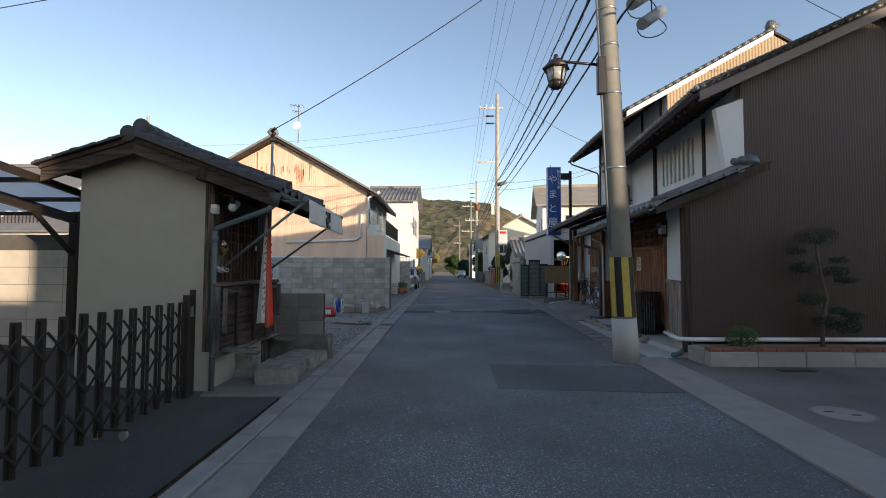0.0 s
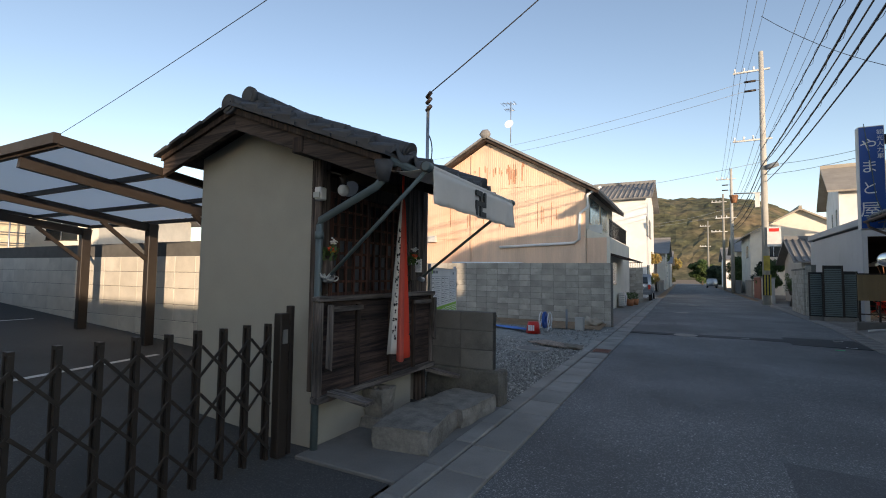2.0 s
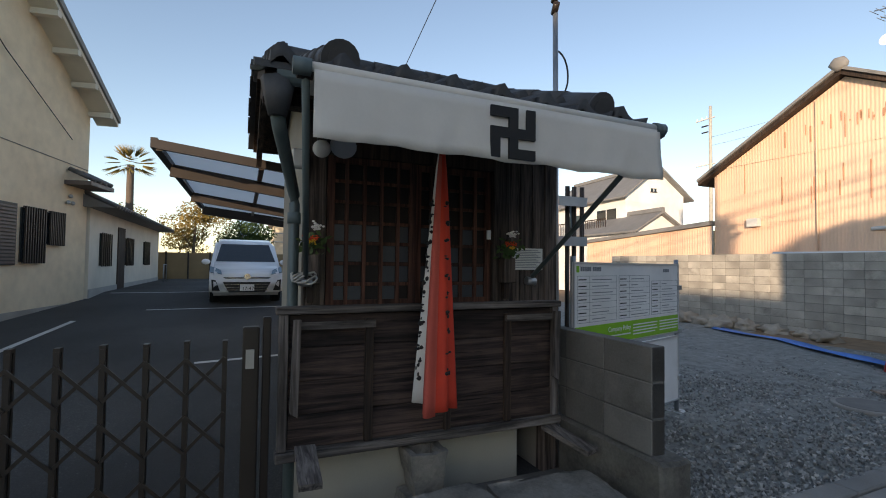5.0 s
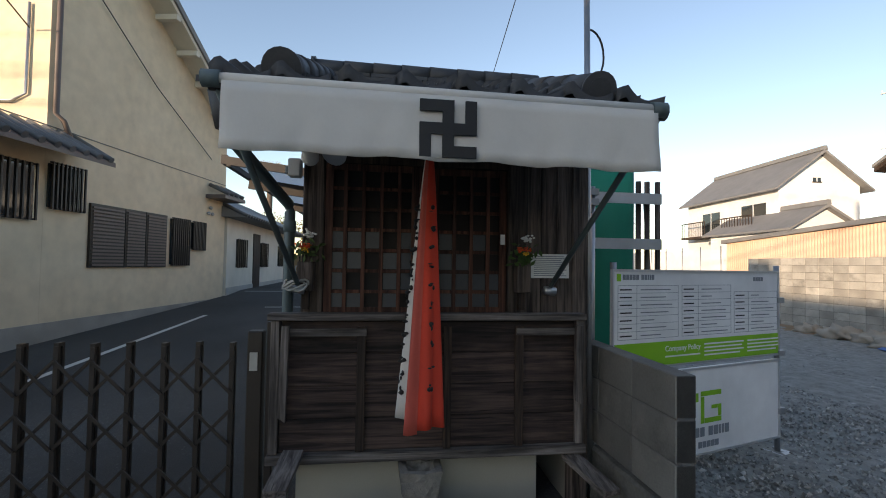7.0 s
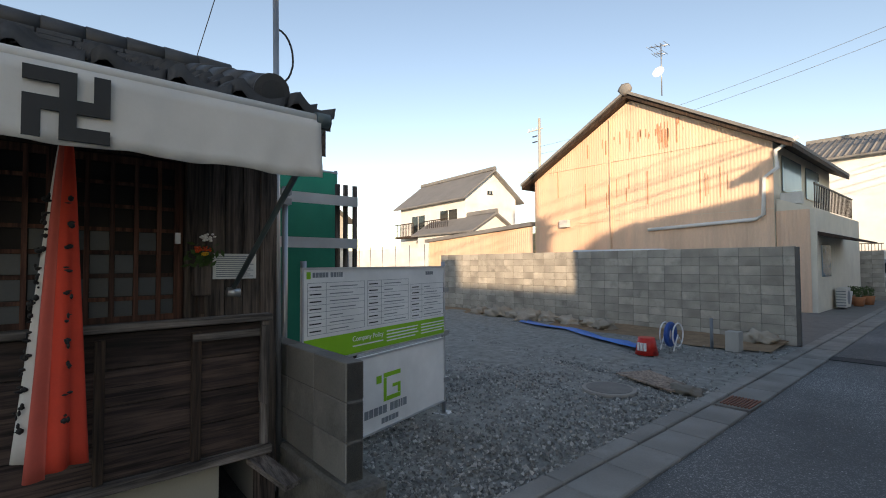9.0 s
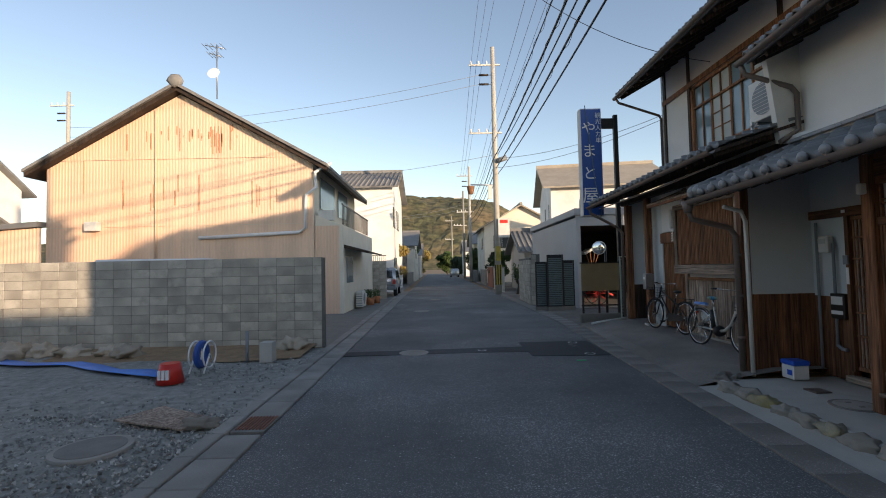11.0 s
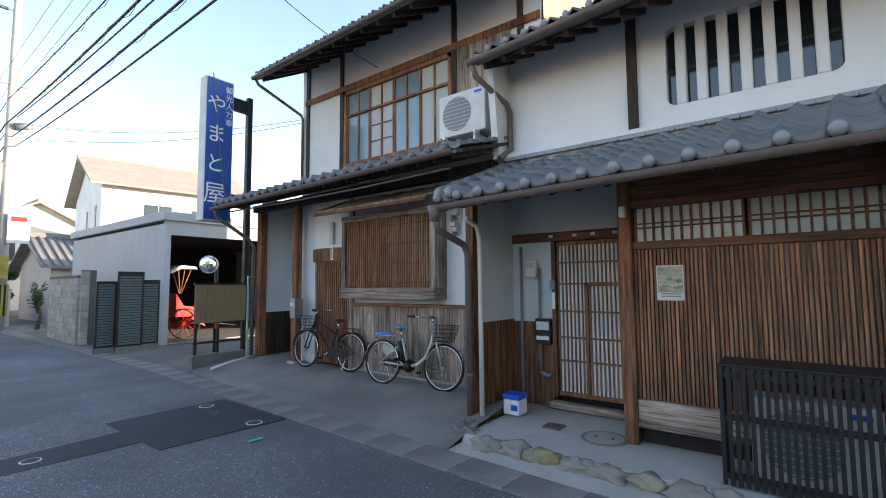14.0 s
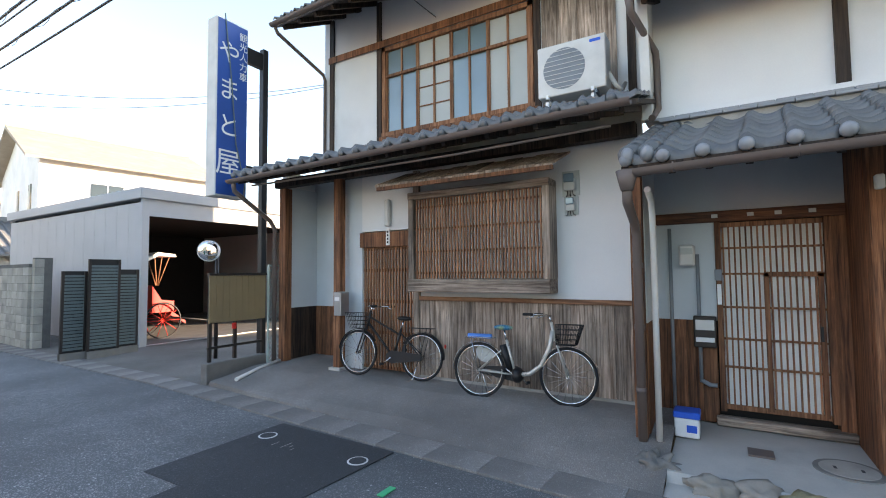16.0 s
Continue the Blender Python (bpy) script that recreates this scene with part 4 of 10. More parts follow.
cloth_strip("faded_strip", -1.15, -0.25, M["cloth_pink"], 8, 1.0, 0.73)
cloth_strip("red_strip", -0.25, 2.6, M["cloth_red"], 7, 0.0, 0.75)
rnd = random.Random(4)
for a, n in ((-1.30, 14), (0.35, 10), (-1.5, 9)):
    for k in range(n):
        f = 0.2 + 0.72 * k / n
        rad = (0.022 + 0.105 * f ** 0.8) * 1.17 + 0.004
        c = Vector((-2.60 + rad * math.cos(a) * 0.75, 6.75 + rad * math.sin(a) * 0.98 - 0.03 * f, 2.36 - 1.6 * f))
        bm = bmesh.new()
        for q in range(3):
            ball(bm, c + Vector((0.004, rnd.uniform(-0.012, 0.012), rnd.uniform(-0.02, 0.02))), 0.011, 0.5, rnd.uniform(0.4, 1.5), rnd.uniform(0.3, 1.6), 1)
        part("brush_mark", bm, M["black"], cloth)
ptube("rope", [(-2.60, 6.75, 2.34), (-2.60, 6.75, 2.72)], 0.012, M["cloth_red"], cloth)

# things at the shrine front
def vase(y):
    v = thing("flower_vase", (-2.93, y, 1.5), "grey wooden vase with artificial flowers on the shrine post", "vase", "vases of flowers")
    pbox("box", (-2.985, y - 0.05, 1.52, -2.885, y + 0.05, 1.71), M["wood_weathered"], v, "", 0.006)
    pbox("bracket", (-2.985, y - 0.02, 1.40, -2.93, y + 0.02, 1.52), M["wood_dark"], v)
    r = random.Random(int(y * 100))
    bm = bmesh.new()
    for k in range(46):
        c = Vector((-2.91 + r.gauss(0, 0.035), y + r.gauss(0, 0.05), 1.78 + r.gauss(0, 0.035)))
        t = Vector((r.gauss(0, 1), r.gauss(0, 1), r.gauss(0.3, 1))).normalized()
        s = t.orthogonal().normalized() * 0.014
        vs = [bm.verts.new(q) for q in (c - t * 0.028, c + s, c + t * 0.032, c - s)]
        bm.faces.new(vs)
    part("leaves", bm, M["leaf"], v, "dark green leaves")
    for nm, mt, dx, dy, dz, rr in (("red_flower", M["flower_red"], 0.04, -0.03, 0.06, 0.026), ("yellow_flower", M["flower_yel"], 0.045, 0.0, 0.035, 0.022), ("red_flower", M["flower_red"], 0.05, 0.015, 0.06, 0.02), ("white_flower", M["flower_wht"], 0.03, 0.015, 0.135, 0.036)):
        bm = bmesh.new()
        for q in range(26):
            ball(bm, (-2.91 + dx + r.gauss(0, rr * 0.35), y + dy + r.gauss(0, rr * 0.55), 1.75 + dz + r.gauss(0, rr * 0.4)), rr * 0.3, 1, 1, 0.7, 1)
        part(nm, bm, mt, v)
vase(5.99)
vase(7.44)
notice = thing("notice_sheet", (-2.98, 7.64, 1.68), "white printed notice pinned to grey boards", "notice")
pbox("paper", (-2.988, 7.52, 1.62, -2.98, 7.80, 1.79), M["paper"], notice)
for k in range(11):
    pbox("print_line", (-2.979, 7.54, 1.635 + k * 0.0135, -2.978, 7.78 - 0.02 * (k % 3), 1.640 + k * 0.0135), M["cable_grey"], notice)
lamp = thing("globe_lamp", (-2.85, 5.98, 2.35), "white globe lamp under the shrine eave", "lamp")
bm = bmesh.new()
ball(bm, (-2.78, 6.02, 2.36), 0.055, sub=3)
part("globe", bm, M["offwhite"], lamp, "", True)
ptube("socket", [(-2.78, 6.02, 2.40), (-2.78, 6.02, 2.50)], 0.03, M["iron"], lamp)
ptube("bracket", [(-2.78, 6.02, 2.5), (-2.98, 6.02, 2.56)], 0.012, M["iron"], lamp)
disc = thing("lamp_shade", (-2.85, 6.16, 2.42), "grey enamel lamp shade under the eave", "lamp")
ptube("shade", [(-2.82, 6.16, 2.40), (-2.87, 6.18, 2.44)], 0.085, M["steel"], disc, "", 18, 0.03)
ptube("stem", [(-2.87, 6.18, 2.44), (-2.98, 6.2, 2.54)], 0.012, M["iron"], disc)
meter = thing("meter_box", (-2.95, 5.90, 2.3), "small beige electric box on the shrine corner", "meter")
pbox("box", (-2.99, 5.86, 2.26, -2.91, 5.945, 2.38), M["offwhite"], meter, "", 0.01)
pbox("cover", (-2.985, 5.845, 2.28, -2.915, 5.86, 2.33), M["frosted"], meter)
bell = thing("door_bell", (-2.97, 6.5, 1.75), "small white switch on the lattice", "switch")
pbox("plate", (-3.0, 7.30, 1.85, -2.985, 7.33, 1.92), M["white"], bell)
# stones at the foot
basin = thing("stone_basin", (-2.85, 6.74, 0), "tapered pale stone water basin on a low block", "basin")
def rough_block(name, ring0, ring1, hollow=0.0):
    """A worn stone block between two rectangles (x0, y0, x1, y1, z), with a sunk top."""
    bm = bmesh.new()
    rings = []
    for x0, y0, x1, y1, z in (ring0, ring1):
        rings.append([bm.verts.new((x, y, z)) for x, y in ((x0, y0), (x1, y0), (x1, y1), (x0, y1))])
    if hollow:
        x0, y0, x1, y1, z = ring1
        rings.append([bm.verts.new((x, y, z)) for x, y in ((x0 + 0.05, y0 + 0.05), (x1 - 0.05, y0 + 0.05), (x1 - 0.05, y1 - 0.05), (x0 + 0.05, y1 - 0.05))])
        rings.append([bm.verts.new((x, y, z - hollow)) for x, y in ((x0 + 0.07, y0 + 0.07), (x1 - 0.07, y0 + 0.07), (x1 - 0.07, y1 - 0.07), (x0 + 0.07, y1 - 0.07))])
    for p, q in zip(rings, rings[1:]):
        for i in range(4):
            bm.faces.new((p[i], p[(i + 1) % 4], q[(i + 1) % 4], q[i]))
    bm.faces.new(rings[-1])
    bm.faces.new(rings[0][::-1])
    bmesh.ops.subdivide_edges(bm, edges=bm.edges[:], cuts=4, use_grid_fill=True)
    for v in bm.verts:
        v.co += 0.014 * noise.noise_vector(v.co * 8) + 0.010 * noise.noise_vector(v.co * 25)
    part(name, bm, M["step_rock"], basin)
rough_block("foot_stone", (-2.975, 6.58, -2.70, 6.92, 0.02), (-2.965, 6.60, -2.72, 6.90, 0.13))
rough_block("bowl", (-2.95, 6.66, -2.76, 6.84, 0.11), (-2.97, 6.61, -2.72, 6.88, 0.41), 0.07)

for k, (cx, cy, sx, sy, h, rz) in enumerate(((-2.30, 6.62, 0.27, 0.42, 0.24, 8), (-2.28, 7.45, 0.28, 0.38, 0.22, -5))):
    bm = bmesh.new()
    ball(bm, (0, 0, 0), 1.0, sub=5)
    for v in bm.verts:
        p = v.co
        q = Vector((max(-0.62, min(0.62, p.x)) / 0.62, max(-0.62, min(0.62, p.y)) / 0.62, max(-0.5, min(0.48, p.z)) / 0.5))
        v.co = Vector((q.x * sx, q.y * sy, q.z * h * 0.5 + h * 0.5)) + 0.018 * noise.noise_vector(p * 2.3 + Vector((k, 0, 0))) + 0.006 * noise.noise_vector(p * 9.0)
    ob = solid("step_stone", bm, M["step_rock"], "large flat worn stone before the shrine", "stone", "stones before the shrine", smooth=True)
    ob.matrix_basis = pose(cx, cy, 0.0, 0, 0, rz)
bm = bmesh.new()
box(bm, -2.98, 5.7, -0.02, -1.95, 8.06, 0.035, bevel=0.01)
solid("stone_plinth", bm, M["concrete_dk"], "worn concrete slab at the foot of the shrine", "slab", kind="structure")

# ---- low block wall beside the shrine ----
def block_wall(name, label, p0, p1, z0, z1, th, bl=0.395, bh=0.195, top=True, group="", material=None):
    """A wall of single concrete blocks with recessed joints from p0 to p1."""
    p0, p1 = Vector(p0), Vector(p1)
    d = (p1 - p0)
    L = d.length
    ang = math.degrees(math.atan2(d.y, d.x))
    w = thing(name, (p0.x, p0.y, z0), label, "wall", group, "structure")
    bm = bmesh.new()
    q = Matrix.Translation((p0.x, p0.y, 0)) @ pose(0, 0, 0, 0, 0, ang)
    vs = box(bm, 0.008, -th / 2 + 0.008, z0, L - 0.008, th / 2 - 0.008, z1 - 0.008)
    bmesh.ops.transform(bm, matrix=q, verts=bm.verts[:])
    part("mortar", bm, M["mortar"], w)
    bm = bmesh.new()
    box(bm, 0, -th / 2, 0, bl, th / 2, bh, bevel=0.006)
    full = mesh_of("block", bm, material or M["block"])
    bm = bmesh.new()
    box(bm, 0, -th / 2, 0, bl / 2 - 0.003, th / 2, bh, bevel=0.006)
    half = mesh_of("block", bm, material or M["block"])
    step = bl + 0.006
    for r in range(int((z1 - z0 + 0.02) / (bh + 0.006))):
        z = z0 + r * (bh + 0.006)
        s = 0.0
        while s + bl <= L + 0.02:
            piece("block", full, w, q @ pose(s, random.uniform(-0.002, 0.002), z))
            s += step
        if L - s > bl / 2 - 0.02:
            piece("block", half, w, q @ pose(s, 0, z))
    return w
bm = bmesh.new()
box(bm, -3.0, 7.97, 0, -1.98, 8.24, 0.44, bevel=0.02)
bmesh.ops.subdivide_edges(bm, edges=bm.edges[:], cuts=5, use_grid_fill=True)
for v in bm.verts:
    v.co += 0.014 * noise.noise_vector(v.co * 7) + 0.006 * noise.noise_vector(v.co * 22)
solid("wall_footing", bm, M["footing"], "dark rough concrete footing under the block wall", "footing", kind="structure")
block_wall("block_wall_low", "short grey concrete block wall beside the shrine", (-3.40, 8.08, 0), (-2.09, 8.08, 0), 0.441, 1.142, 0.12, bl=0.43, bh=0.228, material=M["block_dk"])
block_wall("block_wall_far", "weathered grey concrete block wall across the plot", (-13.2, 18.2, 0), (-2.11, 18.2, 0), 0.03, 2.03, 0.13)

# ---- builder's sign on tubes ----
bs = thing("builder_sign", (-3.45, 9.1, 0), "white and green builder's notice board on steel tubes", "sign")
SA, SBv = Vector((-3.05, 8.16, 0)), Vector((-3.62, 10.08, 0))
sd = (SBv - SA).normalized()
sn = Vector((sd.y, -sd.x, 0))
SM = Matrix(((sd.x, 0, sn.x, SA.x), (sd.y, 0, sn.y, SA.y), (0, 1, 0, 0), (0, 0, 0, 1)))
SL = (SBv - SA).length
def sbox(name, u0, v0, u1, v1, d0, d1, material, parent, label=""):
    bm = bmesh.new()
    box(bm, u0, v0, d0, u1, v1, d1)
    bmesh.ops.transform(bm, matrix=SM, verts=bm.verts[:])
    return part(name, bm, material, parent, label)
up_b = sbox("upper_board", 0, 0.93, SL, 1.69, -0.012, 0, M["white"], bs, "white notice board with printed tables")
lo_b = sbox("lower_board", 0.02, 0.19, SL, 0.90, -0.012, 0, M["white"], bs, "white board with the builder's mark")
for b, v0, v1 in ((up_b, 0.93, 1.69), (lo_b, 0.19, 0.90)):
    for a in ((0, v0, SL, v0 + 0.018), (0, v1 - 0.018, SL, v1), (0, v0 + 0.018, 0.018, v1 - 0.018), (SL - 0.018, v0 + 0.018, SL, v1 - 0.018)):
        sbox("frame", a[0], a[1], a[2], a[3], 0.001, 0.010, M["alu"], b)
sbox("green_band", 0.02, 0.95, SL - 0.02, 1.13, 0.001, 0.004, M["green_sign"], up_b, "green band")
def letter_bars(u, v, h, widths, parent):
    """A name as a row of plain upright bars."""
    for w in widths:
        if w:
            sbox("mark_bar", u, v, u + h * 0.17 * w, v + h, 0.001, 0.003, M["cable_grey"], parent)
        u += h * 0.17 * (w or 2) + h * 0.16
T = lambda u, v: SM @ Matrix.Translation((u, v, 0.005))
text_part("Company Policy", T(0.75, 1.07), 0.062, M["white"], up_b)
letter_bars(0.93, 0.245, 0.05, (5, 5, 5, 5, 5), lo_b)
letter_bars(1.64, 1.60, 0.035, (5, 5, 5, 5), up_b)
for u0, u1, v in ((0.55, 0.95, 1.005), (1.0, 1.5, 1.08), (1.0, 1.48, 1.05), (1.0, 1.5, 1.02), (1.0, 1.45, 0.99), (1.55, 2.0, 1.08), (1.55, 1.98, 1.05), (1.55, 2.0, 1.02), (1.55, 1.95, 0.99)):
    sbox("small_print", u0, v, u1, v + 0.012, 0.004, 0.0055, M["white"], up_b)
for u0, u1, rows in ((0.06, 0.70, 7), (0.74, 1.34, 7), (1.38, 1.98, 6)):
    hgt = 0.058
    for k in range(rows + 1):
        sbox("rule", u0, 1.16 + k * hgt, u1, 1.163 + k * hgt, 0.001, 0.002, M["cable_grey"], up_b)
    for u in (u0, u0 + 0.19, u1 - 0.003):
        sbox("rule", u, 1.16, u + 0.003, 1.163 + rows * hgt, 0.001, 0.002, M["cable_grey"], up_b)
    for k in range(rows):
        sbox("small_print", u0 + 0.02, 1.183 + k * hgt, u0 + 0.14, 1.193 + k * hgt, 0.001, 0.002, M["cable"], up_b)
        sbox("small_print", u0 + 0.23, 1.183 + k * hgt, u0 + 0.33 + 0.24 * rnd.random(), 1.191 + k * hgt, 0.001, 0.002, M["cable_grey"], up_b)
sbox("mark", 0.05, 1.60, 0.09, 1.655, 0.001, 0.003, M["green_sign"], up_b)
letter_bars(0.11, 1.61, 0.04, (4, 4, 4, 4, 4, 0, 4, 4, 2, 2, 4), up_b)
for a in ((0.86, 0.62, 0.93, 0.69), (0.96, 0.66, 1.21, 0.70), (0.96, 0.44, 1.0, 0.655), (1.005, 0.44, 1.21, 0.48), (1.17, 0.485, 1.21, 0.58), (1.09, 0.55, 1.165, 0.58)):
    sbox("mark", *a, 0.001, 0.003, M["green_sign"], lo_b)
letter_bars(0.70, 0.335, 0.075, (4, 4, 4, 4, 4, 0, 4, 4, 2, 2, 4), lo_b)
for u in (0.05, SL + 0.03):
    p = SM @ Vector((u, 0, -0.035))
    ptube("post", [(p.x, p.y, 0.02), (p.x, p.y, 1.74)], 0.024, M["steel"], bs)
for v in (0.4, 0.92, 1.4):
    sbox("clamp", SL - 0.02, v, SL + 0.07, v + 0.05, -0.05, 0.012, M["steel"], bs)
sbox("foot_plate", SL - 0.05, 0.03, SL + 0.12, 0.05, -0.12, 0.05, M["steel"], bs)

# green sheeting, step frames and scaffold poles behind the sign
gs = thing("green_sheeting", (-5.2, 9.0, 0), "green mesh sheeting hung on a scaffold frame", "sheeting")
bm = bmesh.new()
quad_sheet(bm, [[(-5.2 + 0.02 * math.sin(j * 1.1 + k), 8.3 + 1.27 * j / 14, 0.3 + 2.6 * k / 6) for j in range(15)] for k in range(7)])
part("sheet", bm, M["green_tarp"], gs, "", True).modifiers.new("thick", "SOLIDIFY").thickness = 0.006
for y in (8.3, 9.58):
    ptube("pole", [(-5.24, y, 0.05), (-5.24, y, 2.95)], 0.024, M["steel"], gs)
ptube("rail", [(-5.24, 8.3, 2.92), (-5.24, 9.6, 2.92)], 0.02, M["steel"], gs)
st = thing("scaffold_steps", (-4.4, 9.0, 0), "aluminium scaffold steps and poles behind the sign", "scaffold")
for z in (1.95, 2.42):
    pbox("step", (-4.55, 8.40, z, -4.28, 9.35, z + 0.05), M["alu"], st, "grey aluminium step", 0.006)
    pbox("step_edge", (-4.279, 8.40, z - 0.06, -4.265, 9.35, z + 0.05), M["alu"], st)
for y in (9.18, 9.28, 9.40):
    ptube("pole", [(-4.42, y, 0.02), (-4.42, y, 2.62)], 0.028, M["wood_weathered"], st)
for y in (8.42, 9.33):
    ptube("leg", [(-4.3, y, 0.02), (-4.55, y, 2.5)], 0.02, M["steel"], st)
ptube("tube", [(-3.35, 8.15, 0.03), (-3.35, 8.15, 2.35)], 0.024, M["steel"], st)
for z in (2.2, 2.28):
    pbox("clamp", (-3.39, 8.11, z, -3.31, 8.19, z + 0.05), M["steel"], st)
pbox("board", (-3.44, 8.0, 0.0, -3.40, 8.11, 2.2), M["concrete_lt"], st)

# ---- accordion gate ----
gate = thing("accordion_gate", (-3.1, 3.0, 0), "dark bronze folding accordion gate across the car park", "gate")
GX, GP = -3.12, 0.212
bm = bmesh.new()
for dx in (-0.022, 0.022):
    beam(bm, (dx, 0, 0.04), (dx, 0, 1.14), 0.022, 0.028, (0, 1, 0))
beam(bm, (-0.03, 0, 1.15), (0.03, 0, 1.15), 0.03, 0.022)
GPOST = mesh_of("post", bm, M["bronze"])
bm = bmesh.new()
beam(bm, (0.0, 0, 0), (0.0, GP, 0.22), 0.010, 0.020)
beam(bm, (0.012, 0, 0.22), (0.012, GP, 0), 0.010, 0.020)
GX_MESH = mesh_of("lattice_bar", bm, M["bronze"])
for i in range(26):
    y = 5.50 - i * GP
    piece("post", GPOST, gate, pose(GX, y, 0.006 * (i % 2), 0, 0, 90 * 0))
    if i:
        for z in (0.14, 0.50, 0.84):
            piece("lattice_bar", GX_MESH, gate, pose(GX + 0.04, y, z))
pbox("end_post", (GX - 0.045, 5.60, 0.01, GX + 0.045, 5.70, 1.24), M["bronze"], gate, "", 0.008)
pbox("end_post", (GX - 0.03, 5.72, 0.01, GX + 0.03, 5.77, 1.30), M["iron"], gate, "", 0.006)
pbox("latch", (GX + 0.046, 5.62, 0.98, GX + 0.056, 5.67, 1.10), M["steel"], gate)
for y in (4.25,):
    for s in (-0.12, 0.12):
        ptube("caster", [(GX + 0.1 + s, y - 0.015, 0.05), (GX + 0.1 + s, y + 0.015, 0.05)], 0.042, M["steel"], gate, "small caster wheel", 14)
    pbeam("caster_bar", (GX - 0.05, y, 0.10), (GX + 0.25, y, 0.10), 0.02, 0.02, M["bronze"], gate)

# ---- house with the latticed front (corner house) ----
HA = thing("corner_house", (8, 11.4, 0), "old two-storey townhouse with lattice front, white plaster and brown metal gable", "house")
C0, C1 = Vector((4.30, 8.42, 0)), Vector((4.96, 10.42, 0))
cd = (C1 - C0).normalized()
cn = Vector((-cd.y, cd.x, 0))
def slant(name, s0, s1, z0, z1, d0, d1, material, parent, label=""):
    """A slab along the skewed end bay: s along it, d outward."""
    a, b = C0 + cd * s0, C0 + cd * s1
    q = [a + cn * d0, b + cn * d0, b + cn * d1, a + cn * d1]
    return pprism(name, [(p.x, p.y, z0) for p in q], (0, 0, z1 - z0), material, parent, label)
CL = (C1 - C0).length
slant("plaster_wall", 0.1, CL, 0.1, 3.0, -0.15, 0, M["white_plaster"], HA, "white plaster wall")
for k in range(12):
    slant("dado_board", 0.12 + k * 0.165, 0.12 + k * 0.165 + 0.162, 0.28, 1.30, 0.001, 0.016 + 0.003 * (k % 2), M["wood_grey"], HA)
slant("dado_rail", 0.1, CL, 1.30, 1.37, 0.001, 0.04, M["wood_grey_h"], HA)
slant("base_board", 0.1, CL, 0.10, 0.28, 0.001, 0.03, M["concrete"], HA)
slant("corner_post", -0.02, 0.1, 0.1, 2.7, -0.12, 0.03, M["wood_dark"], HA)
slant("post", CL - 0.02, CL + 0.15, 0.1, 2.75, -0.1, 0.06, M["wood"], HA, "weathered brown timber post")
# gable of brown corrugated metal
def eave_a(y):
    return 4.5 + 0.096 * (y - 8.1)
GY = 8.40
def roof_a(x):
    return 4.76 + 0.46 * (x - 4.5)
bm = bmesh.new()
corrugated(bm, (4.33, GY, 0.30), (1, 0, 0), 0, 8.0, 0.052, 0.005, lambda s: min(min(roof_a(4.33 + s), 6.35 - 0.46 * (s - 3.62)) - 0.12, 2.62 + 0.42 * s + 0.29 if s < 1.05 else 99))
part("gable_cladding", bm, M["brown_metal"], HA, "dark brown corrugated metal cladding")
pbox("gable_backing", (5.4, GY + 0.03, 0.05, 12.3, GY + 0.15, 4.7), M["brown_metal"], HA)
pprism("wing_panel", [(4.92, GY - 0.03, 4.52), (5.42, GY - 0.03, 4.7), (5.42, GY - 0.03, 3.30), (5.10, GY - 0.03, 3.28)], (0, 0.12, 0), M["white_plaster"], HA, "white plaster wing wall")
# upper storey
pprism("upper_wall", [(5.40, GY + 0.16, 3.2), (5.80, 10.38, 3.2), (5.80, 10.76, 3.2), (6.0, 10.76, 3.2), (6.0, GY + 0.16, 3.2)], (0, 0, 1.9), M["white_plaster"], HA, "white plaster upper wall")
pbox("upper_wall", (5.80, 12.34, 3.2, 6.0, 14.42, 5.16), M["white_plaster"], HA)
pbox("upper_wall", (5.80, 10.76, 3.2, 6.0, 12.34, 3.78), M["white_plaster"], HA)
pbox("upper_wall", (5.80, 10.76, 4.72, 6.0, 12.34, 5.16), M["white_plaster"], HA)
mush = thing("slot_window", (5.9, 11.55, 3.8), "white plastered slot window with thick upright bars", "window", kind="structure")
NB = 8
sw = 1.58 / (NB + (NB - 1) * 1.0)
for k in range(NB - 1):
    y = 10.76 + sw * (1 + 2 * k) + 0.004
    pbox("bar", (5.795, y, 3.78, 5.92, y + sw, 4.72), M["white_plaster"], mush, "", 0.012)
for y0, y1, sy in ((10.76, 10.86, 1), (12.34, 12.24, -1)):
    for z0, sz in ((3.78, 1), (4.72, -1)):
        poly = [(5.797, y0, z0), (5.797, y1, z0)] + [(5.797, y1 - sy * 0.10 * math.sin(a), z0 + sz * 0.10 * (1 - math.cos(a))) for a in (0.4, 0.8, 1.2, 1.57)]
        pprism("corner", poly, (0.12, 0, 0), M["white_plaster"], mush)
pbox("glass", (5.93, 10.7, 3.7, 5.94, 12.4, 4.8), M["glass_dk"], mush, "dark glass behind the bars")
for k in range(4):
    pbox("sash_bar", (5.92, 10.95 + 0.4 * k, 3.75, 5.93, 10.98 + 0.4 * k, 4.75), M["wood_dark"], mush)
pbox("sash_rail", (5.92, 10.72, 4.22, 5.93, 12.38, 4.25), M["wood_dark"], mush)
for y in (10.22, 12.66):
    pbox("upper_post", (5.74, y, 3.5, 5.799, y + 0.11, 4.95), M["wood_dark"], HA, "dark timber post")
pbox("roof_flashing", (5.60, 8.5, 3.476, 5.795, 14.42, 3.535), M["white_plaster"], HA, "white mortar fillet over the lower roof")
NOSHI = []
